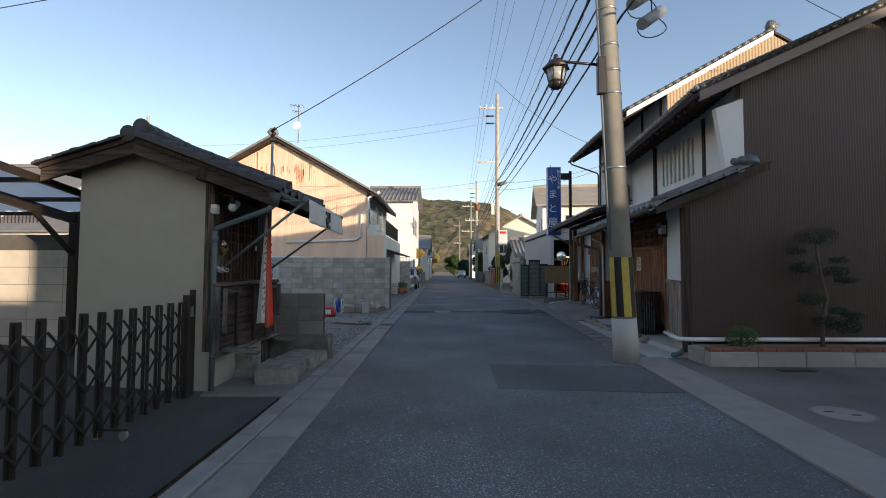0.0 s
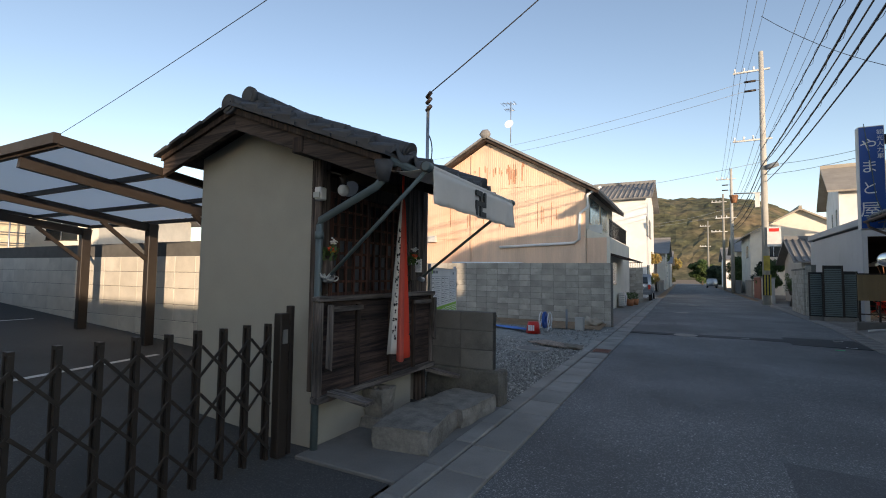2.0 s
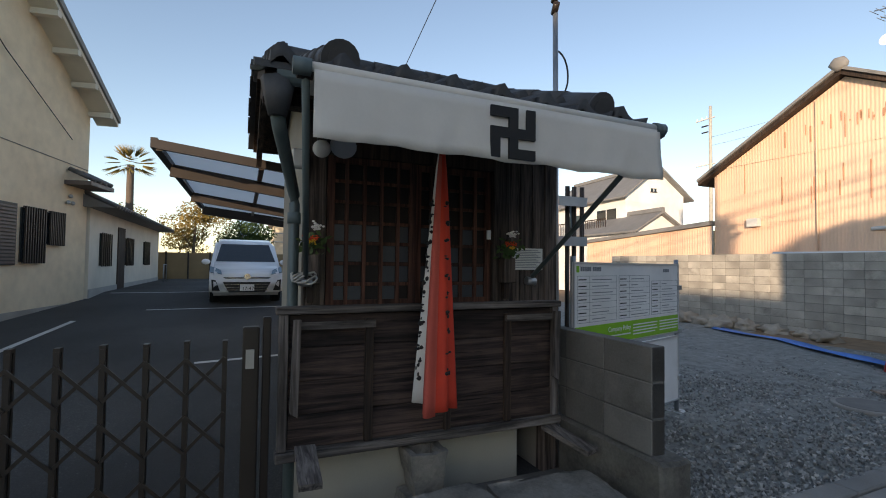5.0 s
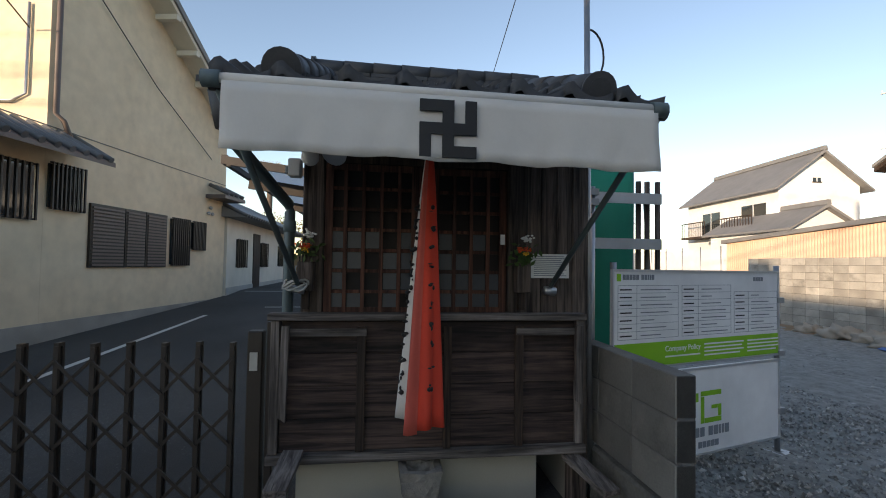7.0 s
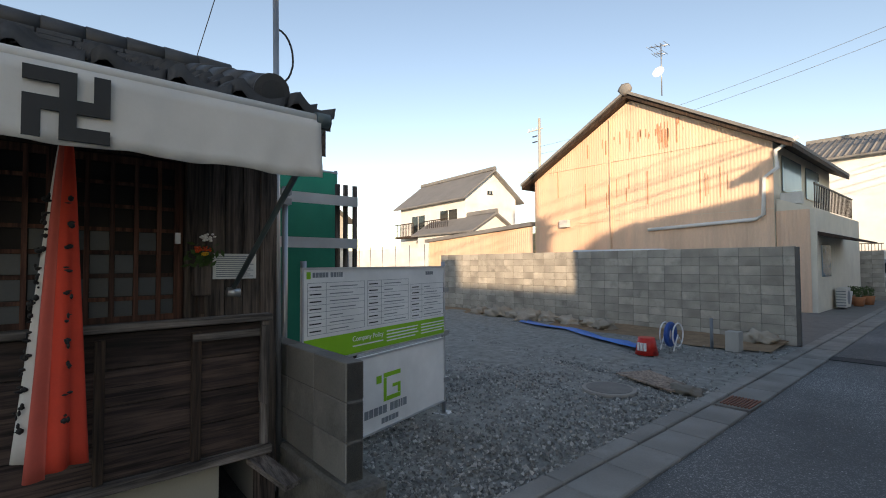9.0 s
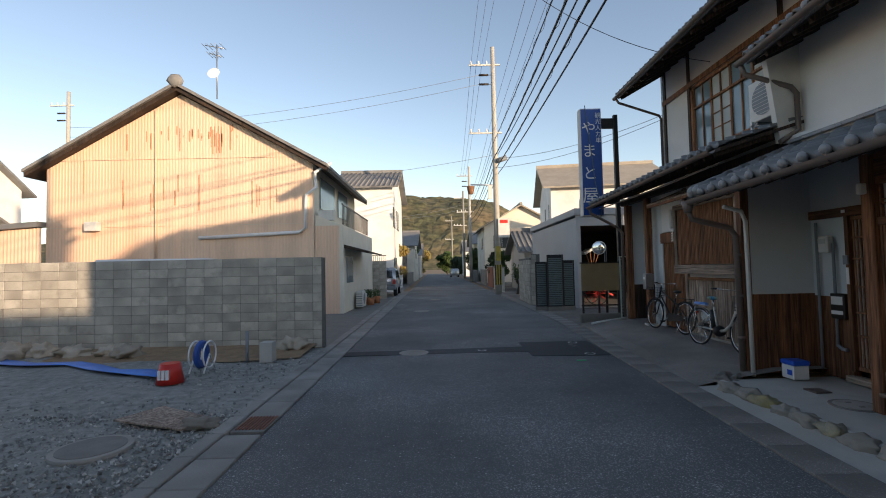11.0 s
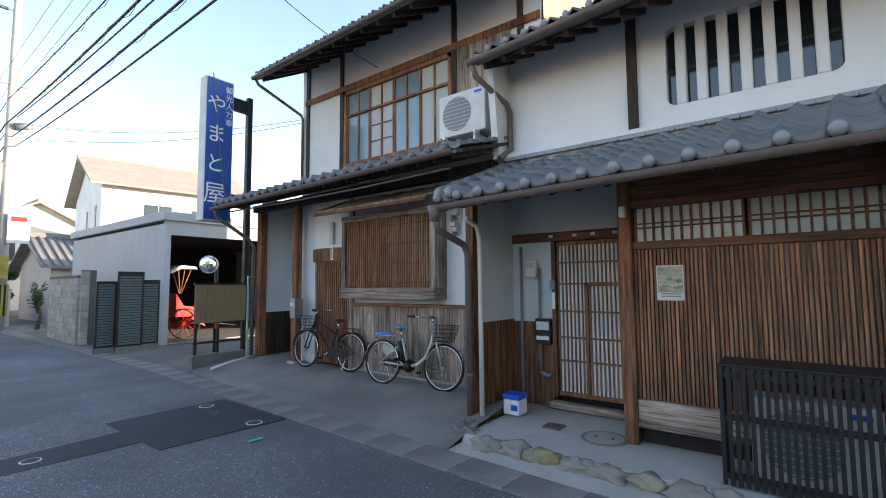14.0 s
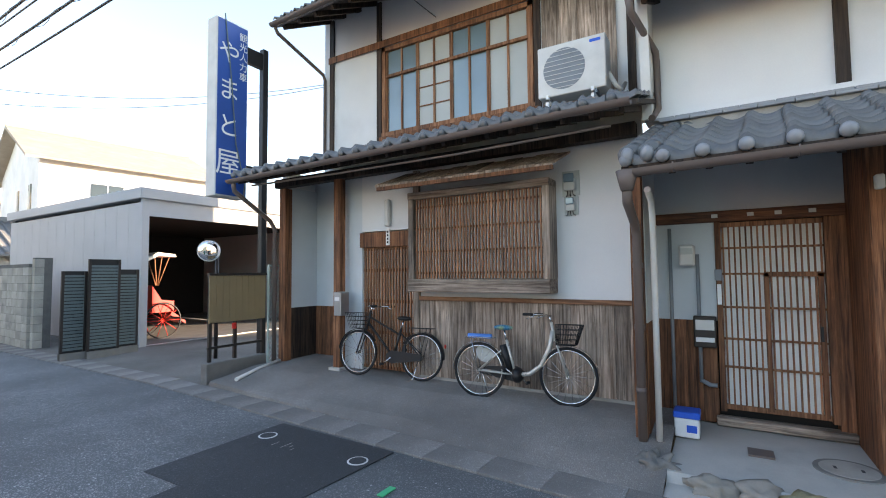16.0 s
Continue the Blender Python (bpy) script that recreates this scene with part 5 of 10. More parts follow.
for L, x0 in ((0.296, 5.50), (0.296, 5.55)):
    bm = bmesh.new()
    box(bm, x0, -L / 2, 0, 5.79, L / 2, 0.032, bevel=0.006)
    NOSHI.append(mesh_of("ridge_tile", bm, M["tile_cap"]))
for row in range(2):
    for k in range(19 + row):
        piece("ridge_tile", NOSHI[row], HA, pose(random.uniform(-0.005, 0.005), 8.75 + 0.302 * k - 0.15 * row, 3.402 + 0.036 * row, random.uniform(-0.3, 0.3), 0, 0))
pbox("mortar_band", (5.55, 8.5, 3.15, 5.795, 14.42, 3.401), M["concrete"], HA)
# wing wall with drain at the far end
bm = bmesh.new()
prism(bm, [(5.28, 14.40, 4.9), (5.80, 14.40, 4.95), (5.80, 14.40, 3.5), (5.46, 14.40, 3.45)], (0, 0.10, 0))
part("wing_wall", bm, M["offwhite"], HA, "tapered white wing wall")
# lower roof with single tiles
EX = lambda y: 3.85 + 0.08 * (y - 10.2)
LR = thing("lower_roof", (4.9, 11.3, 2.9), "grey pantile roof over the latticed ground floor", "roof", kind="structure")
Y0R, Y1R = 8.12, 14.52
al = Vector((EX(Y1R) - EX(Y0R), Y1R - Y0R, 0))
p0 = Vector((EX(Y0R), Y0R, 2.70))
upv = Vector((5.72 - p0.x - 0.25, 0, 0.72))
upv = (upv - al.normalized() * upv.dot(al.normalized()))
cols = int(al.length / 0.285)
TW = al.length / cols
tiled(LR, tile_mesh("roof_tile", w=TW + 0.003, material=M["tile"]), p0, al, upv, cols, 7, w=TW, exposure=0.255, cap=CAP, jitter=0.004, eave=tile_mesh("eave_tile", w=TW + 0.003, material=M["tile"], lip=0.045))
bm = bmesh.new()
a1 = p0 + al
t0, t1 = p0 + upv.normalized() * 2.1, a1 + upv.normalized() * 2.0
dn = Vector((0, 0, -0.02))
prism(bm, [p0 + dn, a1 + dn, t1 + dn, t0 + dn], (0, 0, -0.05))
part("deck", bm, M["wood_dark"], LR)
bm = bmesh.new()
for s in range(24):
    q = p0 + al * (s + 0.5) / 24 + Vector((0, 0, -0.1))
    beam(bm, q, q + upv.normalized() * 1.2, 0.05, 0.06)
part("rafters", bm, M["wood_dark"], LR)
d = upv.normalized()
for off in (0.06, 0.22):
    q = a1 - al.normalized() * off + Vector((0, 0, 0.07))
    bm = bmesh.new()
    for k in range(8):
        tube(bm, [q + d * (0.25 * k), q + d * (0.25 * k + 0.26)], 0.088, 12, 0.076)
    part("verge_roll", bm, M["tile"], LR, "round verge tiles", True)
    piece("eave_cap", CAP, LR, Matrix.Translation(q - d * 0.02) @ Matrix.Scale(1.35, 4))
q = p0 + Vector((0, -0.03, -0.16))
pprism("bargeboard", [q, q + d * 2.05, q + d * 2.05 + Vector((0, 0, 0.13)), q + Vector((0, 0, 0.13))], (0, 0.05, 0), M["wood_dark"], LR)
q = p0 + al.normalized() * 0.1 + Vector((0, 0, 0.08))
ptube("verge_roll", [q, q + d * 1.9], 0.075, M["tile"], LR, "", 12)
bm = bmesh.new()
for k, (rr, oz) in enumerate(((0.13, 0.02), (0.10, 0.12), (0.075, 0.2))):
    ball(bm, q + d * (1.75 - 0.16 * k) + Vector((0.02 * k, -0.05, 0.03 + oz * 0.6)), rr, 1.1, 0.7, 0.9, 2, 0.3)
part("ridge_ornament", bm, M["tile"], LR, "weathered grey ornamental end tile", True)
# gutter along the lower roof, with hopper and downpipes
LG = thing("eave_gutter", (4.0, 11.3, 2.6), "brown half-round gutter along the lower roof", "gutter")
def half_gutter(name, a, b, r, material, parent):
    a, b = Vector(a), Vector(b)
    dd = (b - a).normalized()
    sd_ = Vector((dd.y, -dd.x, 0))
    bm = bmesh.new()
    ang = [math.pi * k / 8 for k in range(9)]
    quad_sheet(bm, [[p + sd_ * r * math.cos(t) - Vector((0, 0, r * math.sin(t))) for t in ang] for p in (a, b)])
    quad_sheet(bm, [[p + sd_ * (r - 0.006) * math.cos(t) - Vector((0, 0, (r - 0.006) * math.sin(t))) for t in ang] for p in (b, a)])
    return part(name, bm, material, parent, "", True)
g0, g1 = Vector((EX(8.1) - 0.10, 8.1, 2.655)), Vector((EX(14.5) - 0.10, 14.5, 2.62))
half_gutter("channel", g0, g1, 0.062, M["gutter"], LG)
for k in range(8):
    q = g0 + (g1 - g0) * (k + 0.5) / 8
    ptube("bracket", [q + Vector((-0.064, 0, 0.01)), q + Vector((-0.03, 0, -0.066)), q + Vector((0.05, 0, -0.05)), q + Vector((0.12, 0, 0.0))], 0.007, M["gutter"], LG, "", 6)
ptube("hopper", [(g1.x, 14.46, 2.45), (g1.x, 14.46, 2.53), (g1.x, 14.46, 2.62)], 0.05, M["gutter"], LG, "dark hopper head", 12, 0.09)
ptube("downpipe", [(g1.x, 14.46, 2.5), (g1.x + 0.06, 14.47, 2.36), (4.72, 14.50, 2.22), (4.80, 14.50, 2.1), (4.82, 14.50, 0.14)], 0.042, M["gutter"], LG, "brown downpipe", 12)
for z in (0.6, 1.2, 1.8):
    ptube("collar", [(4.82, 14.50, z), (4.82, 14.50, z + 0.05)], 0.049, M["gutter"], LG)
ptube("white_pipe", [(4.55, 14.36, 2.52), (4.80, 14.36, 2.45), (4.86, 14.36, 2.30), (4.87, 14.36, 0.10)], 0.030, M["offwhite"], LG, "thin white pipe", 10)
# upper roof
UR = thing("upper_roof", (8, 11.3, 5.5), "grey tiled main roof of the corner house", "roof", kind="structure")
e0, e1 = Vector((eave_a(8.1), 8.1, 4.76)), Vector((eave_a(14.55), 14.55, 4.76))
r0, r1 = Vector((7.95, 8.1, 6.35)), Vector((7.95, 14.55, 6.35))
bm = bmesh.new()
prism(bm, [e0, e1, r1, r0], (0, 0, -0.09))
part("deck", bm, M["wood_dark"], UR)
pprism("deck_back", [r0, r1, (12.4, 14.55, 4.3), (12.4, 8.1, 4.3)], (0, 0, -0.09), M["wood_dark"], UR)
al2 = e1 - e0
bm = bmesh.new()
up2 = r0 - e0
up2 = up2 - al2.normalized() * up2.dot(al2.normalized())
tiled_joined(bm, e0 + Vector((-0.04, 0, 0.01)), al2, up2, 23, 14, w=al2.length / 23, exposure=0.27)
part("tiles", bm, M["tile"], UR)["kind"] = "stuff"
for k in range(23):
    q = e0 + al2 * (k + 0.17) / 23 + Vector((-0.05, 0, 0.05))
    piece("eave_cap", CAP, UR, Matrix.Translation(q))
q = e0 + Vector((0, -0.02, -0.2))
pprism("bargeboard", [q, q + (r0 - e0), q + (r0 - e0) + Vector((0, 0, 0.17)), q + Vector((0, 0, 0.17))], (0, 0.06, 0), M["gutter"], UR, "grey-brown board")
bm = bmesh.new()
for k in range(26):
    f = k / 25
    c = e0 + (r0 - e0) * f + Vector((0, 0.08, 0.06))
    tube(bm, [c, c + (r0 - e0) / 25 * 1.05], 0.07, 8, 0.06)
part("verge_tiles", bm, M["tile"], UR, "", True)["kind"] = "stuff"
half_gutter("gutter", e0 + Vector((-0.11, 0.1, -0.04)), e1 + Vector((-0.11, 0.05, -0.06)), 0.06, M["gutter"], UR)
ptube("downpipe", [e1 + Vector((-0.1, 0, -0.08)), e1 + Vector((-0.05, -0.02, -0.25)), (5.62, 14.36, 4.25), (5.70, 14.36, 4.15), (5.70, 14.36, 3.62), (5.45, 14.40, 3.45)], 0.038, M["gutter"], UR, "", 10)
bm = bmesh.new()
for k in range(22):
    q = e0 + al2 * (k + 0.5) / 22 + Vector((0.02, 0, -0.13))
    beam(bm, q, q + up2.normalized() * 1.2, 0.06, 0.07)
part("rafters", bm, M["wood_dark"], UR)

# ground floor: large lattice, transom, recess and door
LX = 5.10
lat = thing("lattice_front", (LX, 11.6, 0.3), "large brown wooden lattice screen with transom", "lattice", kind="structure")
pbox("backing", (LX + 0.06, 10.55, 0.55, LX + 0.08, 12.60, 2.10), M["lattice_glass"], lat)
for k in range(54):
    y = 10.575 + k * 0.0376
    pbox("slat", (LX, y, 0.56, LX + 0.03, y + 0.0245, 2.08), M["wood_slat"], lat)
for z in (0.78, 1.10, 1.42, 1.74):
    pbox("rail", (LX + 0.031, 10.56, z, LX + 0.05, 12.60, z + 0.03), M["wood_slat"], lat)
pbox("bottom_board", (LX - 0.03, 10.55, 0.30, LX + 0.05, 12.60, 0.555), M["wood_grey_h"], lat, "weathered bottom board", 0.006)
pbox("bench_edge", (LX - 0.12, 11.2, 0.30, LX - 0.031, 12.58, 0.335), M["wood_grey_h"], lat)
pbox("mid_rail", (LX - 0.02, 10.55, 2.085, LX + 0.08, 12.60, 2.165), M["wood_red"], lat, "", 0.005)
pbox("top_rail", (LX - 0.02, 10.55, 2.52, LX + 0.08, 12.60, 2.60), M["wood_red"], lat, "", 0.005)
for half, (a, b) in enumerate(((10.57, 11.57), (11.60, 12.58))):
    pbox("paper", (LX + 0.04, a, 2.17, LX + 0.045, b, 2.515), M["paper"] if half else M["frosted"], lat, "pale paper panes")
    for k in range(12):
        y = a + (b - a - 0.02) * k / 11
        pbox("muntin", (LX + 0.0, y, 2.17, LX + 0.035, y + 0.02, 2.515), M["wood_red"], lat)
    for z in (2.30, 2.345):
        pbox("muntin_rail", (LX + 0.006, a, z, LX + 0.03, b, z + 0.014), M["wood_red"], lat)
pbox("post", (LX - 0.06, 12.60, 0.10, LX + 0.08, 12.735, 2.85), M["wood"], lat, "reddish timber post", 0.008)
pbox("stub", (LX - 0.04, 11.05, 0.10, LX + 0.04, 11.14, 0.30), M["wood_dark"], lat)
pbox("beam", (LX - 0.02, 10.5, 2.602, LX + 0.1, 12.6, 2.86), M["wood_red"], lat, "dark red-brown beam")
# near-black sheet standing for the shaded room behind the lattice
pbox("backing_wall", (LX + 0.1, 10.4, 0.1, LX + 0.2, 12.6, 3.2), M["interior_shade"], HA)
poster = thing("poster", (LX, 12.27, 1.7), "printed poster pinned on the lattice", "poster")
pbox("sheet", (LX - 0.008, 12.13, 1.56, LX - 0.004, 12.38, 1.91), M["offwhite"], poster, "white paper sheet")
pbox("picture", (LX - 0.010, 12.14, 1.64, LX - 0.0085, 12.37, 1.90), M["photo_print"], poster, "olive and grey photo print")
for a, b in ((1.62, 0.012), (1.595, 0.012)):
    pbox("print_bar", (LX - 0.012, 12.16, a, LX - 0.0105, 12.34, a + b), M["white"] if a > 1.7 else M["cable_grey"], poster)
text_part("コリーニ事件", face_x(LX - 0.0125, 12.255, 1.715, True), 0.036, M["white"], poster)
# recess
# added near-black sheet: stops light leaking through, room shade in its colour
pbox("inner_wall", (6.06, 8.62, 0.1, 6.16, 14.44, 3.4), M["interior_shade"], HA)
RX = 5.88
pbox("recess_post", (RX - 0.03, 12.74, 0.10, RX + 0.12, 12.86, 2.299), M["wood"], HA)
pbox("recess_wall", (RX, 12.74, 2.42, RX + 0.12, 12.86, 3.1), M["blue_plaster"], HA)
pbox("recess_wall", (RX, 13.86, 1.22, RX + 0.12, 14.45, 3.1), M["blue_plaster"], HA, "pale blue-grey plaster")
pbox("recess_wall", (RX, 12.86, 2.42, RX + 0.12, 13.86, 3.1), M["blue_plaster"], HA)
pbox("recess_side", (LX + 0.085, 12.62, 0.1, RX + 0.1, 12.735, 3.1), M["wood"], HA)
pbox("recess_side", (4.98, 14.45, 1.25, RX + 0.12, 14.56, 3.1), M["blue_plaster"], HA)
for k in range(5):
    pbox("recess_dado", (4.98 + 0.18 * k, 14.448, 0.12, 4.98 + 0.18 * k + 0.177, 14.56, 1.25), M["wood"], HA)
for k in range(4):
    pbox("recess_dado", (RX - 0.004, 13.87 + k * 0.148, 0.12, RX + 0.1, 13.87 + k * 0.148 + 0.145, 1.22), M["wood"], HA)
pbox("side_post", (4.86, 14.46, 0.12, 4.978, 14.57, 2.8), M["wood"], HA)
pbox("door_lintel", (RX - 0.05, 12.74, 2.30, RX + 0.02, 14.44, 2.42), M["wood_red"], HA, "dark timber lintel", 0.006)
door = thing("entrance_door", (RX, 13.35, 0.25), "sliding lattice entrance door with pale paper behind", "door", kind="structure")
pbox("threshold", (RX - 0.1, 12.74, 0.12, RX + 0.05, 13.90, 0.20), M["wood_grey_h"], door, "worn timber threshold", 0.008)
pbox("paper", (RX + 0.03, 12.90, 0.30, RX + 0.035, 13.83, 2.26), M["paper"], door, "pale paper")
for y in (12.86, 13.80):
    pbox("jamb", (RX - 0.05, y, 0.262, RX + 0.05, y + 0.055, 2.299), M["wood"], door)
for k in range(17):
    y = 12.93 + k * 0.0525
    pbox("slat", (RX, y, 0.33, RX + 0.018, y + 0.017, 2.25), M["wood_slat"], door)
for z in (0.28, 0.72, 1.02, 1.36, 1.72, 2.0, 2.24):
    pbox("rail", (RX - 0.004, 12.92, z, RX + 0.024, 13.80, z + (0.05 if z in (0.28, 2.24) else 0.022)), M["wood_slat"], door)
for y in (12.93, 13.38):
    pbox("wicket_stile", (RX - 0.012, y, 0.30, RX + 0.02, y + 0.045, 1.74), M["wood"], door)
pbox("wicket_rail", (RX - 0.012, 12.93, 1.70, RX + 0.02, 13.42, 1.75), M["wood"], door)
pbox("finger_pull", (RX - 0.014, 12.95, 1.05, RX - 0.010, 12.975, 1.2), M["black"], door)
# fittings round the door
def wall_meter(x, y, z, name="electric_meter", label="grey electric meter on a dark board", s=1.0, board="wood_dark"):
    m = thing(name, (x, y, z), label, "meter", "meters on the houses")
    pbox("board", (x - 0.02, y - 0.11 * s, z - 0.16 * s, x, y + 0.11 * s, z + 0.16 * s), M[board], m)
    pbox("body", (x - 0.11 * s, y - 0.075 * s, z - 0.10 * s, x - 0.021, y + 0.075 * s, z + 0.06 * s), M["frosted"], m, "", 0.012)
    pbox("glass_cover", (x - 0.14 * s, y - 0.065 * s, z + 0.0 * s, x - 0.111 * s, y + 0.065 * s, z + 0.11 * s), M["glass_blue"], m, "", 0.01)
    for k in (-1, 0, 1):
        ptube("wire", [(x - 0.06, y + 0.03 * k, z - 0.10 * s), (x - 0.06, y + 0.035 * k, z - 0.15 * s), (x - 0.03, y + 0.06 * k, z - 0.17 * s)], 0.006, M["cable"], m, "", 6)
    return m
wall_meter(4.93, 10.40, 2.50, s=1.2)
gm = thing("gas_meter", (RX, 14.13, 1.95), "beige gas meter with grey pipes", "meter")
pbox("body", (RX - 0.13, 14.05, 1.82, RX - 0.02, 14.21, 2.06), M["offwhite"], gm, "", 0.02)
pbox("dial", (RX - 0.135, 14.07, 1.95, RX - 0.1305, 14.19, 2.02), M["frosted"], gm)
for y, z0, z1 in ((14.03, 0.55, 1.95), (14.30, 0.20, 2.25)):
    ptube("pipe", [(RX - 0.06, y, z0), (RX - 0.06, y, z1)], 0.019, M["cable_grey"], gm)
ptube("pipe", [(RX - 0.06, 14.03, 0.57), (RX - 0.07, 13.95, 0.53), (RX - 0.07, 13.88, 0.53)], 0.024, M["cable_grey"], gm)
mb = thing("mail_box", (RX, 13.98, 1.1), "dark mail box with white label plates", "mail box")
pbox("body", (RX - 0.09, 13.87, 0.93, RX - 0.006, 14.09, 1.27), M["iron"], mb, "", 0.01)
pbox("plate", (RX - 0.093, 13.89, 1.12, RX - 0.0905, 14.07, 1.23), M["offwhite"], mb)
pbox("flap", (RX - 0.095, 13.89, 0.99, RX - 0.0905, 14.07, 1.04), M["white"], mb)
for k, y in enumerate((13.0, 13.28, 13.52, 13.85)):
    p = thing("door_plaque", (RX, y, 2.36), "small pale plaque on the lintel", "plaque", "plaques on the lintel")
    pbox("plate", (RX - 0.058, y - 0.03, 2.345, RX - 0.051, y + 0.03, 2.385), M["offwhite"], p, "", 0.002)
np_ = thing("name_plate", (RX, 13.84, 1.55), "narrow white name strip beside the door", "plate")
pbox("strip", (RX - 0.057, 13.81, 1.40, RX - 0.051, 13.85, 1.62), M["white"], np_)
pbox("intercom", (RX - 0.075, 13.80, 1.66, RX - 0.051, 13.87, 1.78), M["cable_grey"], np_)
lb = thing("wall_lamp", (LX - 0.06, 12.67, 2.45), "small cream lamp on the timber post", "lamp")
pbox("shade", (LX - 0.14, 12.64, 2.42, LX - 0.062, 12.70, 2.54), M["paper"], lb, "", 0.01)
cb = thing("cool_box", (5.3, 14.1, 0.1), "white delivery box with a blue lid beside the door", "box")
pbox("body", (5.20, 14.04, 0.115, 5.42, 14.26, 0.30), M["white"], cb, "", 0.01)
pbox("lid", (5.19, 14.03, 0.301, 5.43, 14.27, 0.365), M["blue_lid"], cb, "blue lid", 0.012)
pbox("band", (5.196, 14.06, 0.17, 5.1995, 14.15, 0.24), M["blue_lid"], cb)
for x, y, r, nm in ((5.05, 12.95, 0.20, "manhole_cover"),):
    m = thing(nm, (x, y, 0.1), "round grey manhole cover in the concrete", "manhole")
    ptube("rim", [(x, y, 0.08), (x, y, 0.106)], r + 0.04, M["concrete_dk"], m, "", 28)
    ptube("lid", [(x, y, 0.09), (x, y, 0.110)], r, M["concrete"], m, "", 28)
    for s in (-1, 1):
        pbox("key_hole", (x - 0.03, y + s * 0.09 - 0.012, 0.1105, x + 0.03, y + s * 0.09 + 0.012, 0.112), M["black"], m)
sq = thing("drain_cover", (5.12, 13.55, 0.1), "small square iron drain cover", "drain")
pbox("plate", (5.02, 13.45, 0.09, 5.22, 13.65, 0.113), M["gutter"], sq)
# slatted air conditioner cover
ac = thing("slatted_cover", (4.7, 11.2, 0.1), "black slatted wooden cover round an air conditioner unit", "cover")
AX0, AX1, AY0, AY1, AZ = 4.47, 4.92, 10.66, 11.80, 1.07
for k in range(22):
    y = AY0 + (AY1 - AY0 - 0.03) * k / 21
    pbox("slat", (AX0, y, 0.11, AX0 + 0.018, y + 0.030, AZ - 0.02), M["black"], ac)
for y in (AY0, AY1 - 0.018):
    for k in range(8):
        x = AX0 + 0.03 + k * 0.055
        pbox("side_slat", (x, y, 0.11, x + 0.03, y + 0.018, AZ - 0.02), M["black"], ac)
for z in (0.16, 0.62, 0.96):
    pbox("rail", (AX0 + 0.019, AY0 + 0.02, z, AX0 + 0.034, AY1 - 0.02, z + 0.05), M["black"], ac)
for k in range(5):
    pbox("top_board", (AX0 + k * 0.091, AY0, AZ - 0.019, AX0 + k * 0.091 + 0.084, AY1, AZ + 0.004), M["black"], ac, "black top board", 0.004)
unit = thing("air_conditioner", (4.75, 11.2, 0.1), "white outdoor air conditioner unit behind black slats", "air conditioner")
def ac_unit(parent, x, y0, y1, z0, z1, depth):
    pbox("casing", (x, y0, z0, x + depth, y1, z1), M["offwhite"], parent, "", 0.012)
    yc, zc, r = y0 + (y1 - y0) * 0.60, (z0 + z1) / 2, (z1 - z0) * 0.40
    ptube("fan_opening", [(x - 0.004, yc, zc), (x - 0.001, yc, zc)], r, M["cable_grey"], parent, "round fan grille", 28)
    bm = bmesh.new()
    for k in range(9):
        zz = zc - r + 2 * r * (k + 0.5) / 9
        hw = math.sqrt(max(0, r * r - (zz - zc) ** 2))
        box(bm, x - 0.010, yc - hw, zz - 0.004, x - 0.006, yc + hw, zz + 0.004)
    part("grille", bm, M["offwhite"], parent)
    pbox("badge", (x - 0.003, y0 + 0.06, z1 - 0.09, x - 0.001, y0 + 0.2, z1 - 0.05), M["blue_lid"], parent)
    for y in (y0 + 0.12, y1 - 0.16):
        pbox("foot", (x + 0.02, y, z0 - 0.05, x + depth - 0.02, y + 0.05, z0), M["cable_grey"], parent)
ac_unit(unit, 4.56, 10.80, 11.60, 0.17, 0.82, 0.28)
# edging stones along the apron and rough corner stone
for k in range(13):
    y = 10.1 + k * 0.318
    bm = bmesh.new()
    ball(bm, (0, 0, 0), 1, sub=3)
    for v in bm.verts:
        v.co = Vector((v.co.x * 0.115, v.co.y * 0.165, v.co.z * 0.085)) * (1 + 0.7 * noise.noise(v.co * 1.7 + Vector((k * 3, 0, 0))) + 0.15 * noise.noise(v.co * 5 + Vector((k, 0, 0))))
    ob = solid("edging_stone", bm, M["mossy"] if k % 3 == 1 else M["stone"], "mossy rounded stone edging the concrete apron", "stone", "edging stones", smooth=True)
    ob.matrix_basis = pose(4.27 + 0.03 * random.random(), y, 0.04, 0, 0, random.uniform(-15, 15))
bm = bmesh.new()
ball(bm, (4.50, 14.36, 0.05), 0.17, 1.0, 0.9, 0.7, 4, 0.9)
solid("corner_stone", bm, M["concrete_dk"], "broken dark concrete lump at the apron corner", "stone", smooth=True)
# white pipe round the base
bp = thing("base_pipe", (4.6, 9.4, 0.2), "thick white pipe along the base of the house", "pipe")
q0, q1 = C1 + cn * 0.10, C0 + cn * 0.10
ptube("pipe", [(q0.x, q0.y - 0.05, 0.20), (q1.x, q1.y, 0.33), (4.36, GY - 0.09, 0.34), (12.2, GY - 0.09, 0.36)], 0.038, M["white"], bp, "", 12)
# planter with clipped tree
pl = thing("planter_bed", (8, 7.9, 0), "raised planting bed with a red brick edge", "planter", kind="structure")
for k in range(10):
    pbox("stone_block", (4.27 + k * 0.78, 7.58 + 0.006 * (k % 2), 0, 4.27 + k * 0.78 + 0.772, 7.74, 0.25), M["concrete"], pl, "stained concrete block", 0.012)
pbox("wall", (4.27, 7.742, 0, 4.42, 8.26, 0.25), M["concrete"], pl)
pbox("soil", (4.421, 7.742, 0, 12, 8.36, 0.26), M["earth"], pl)
bm = bmesh.new()
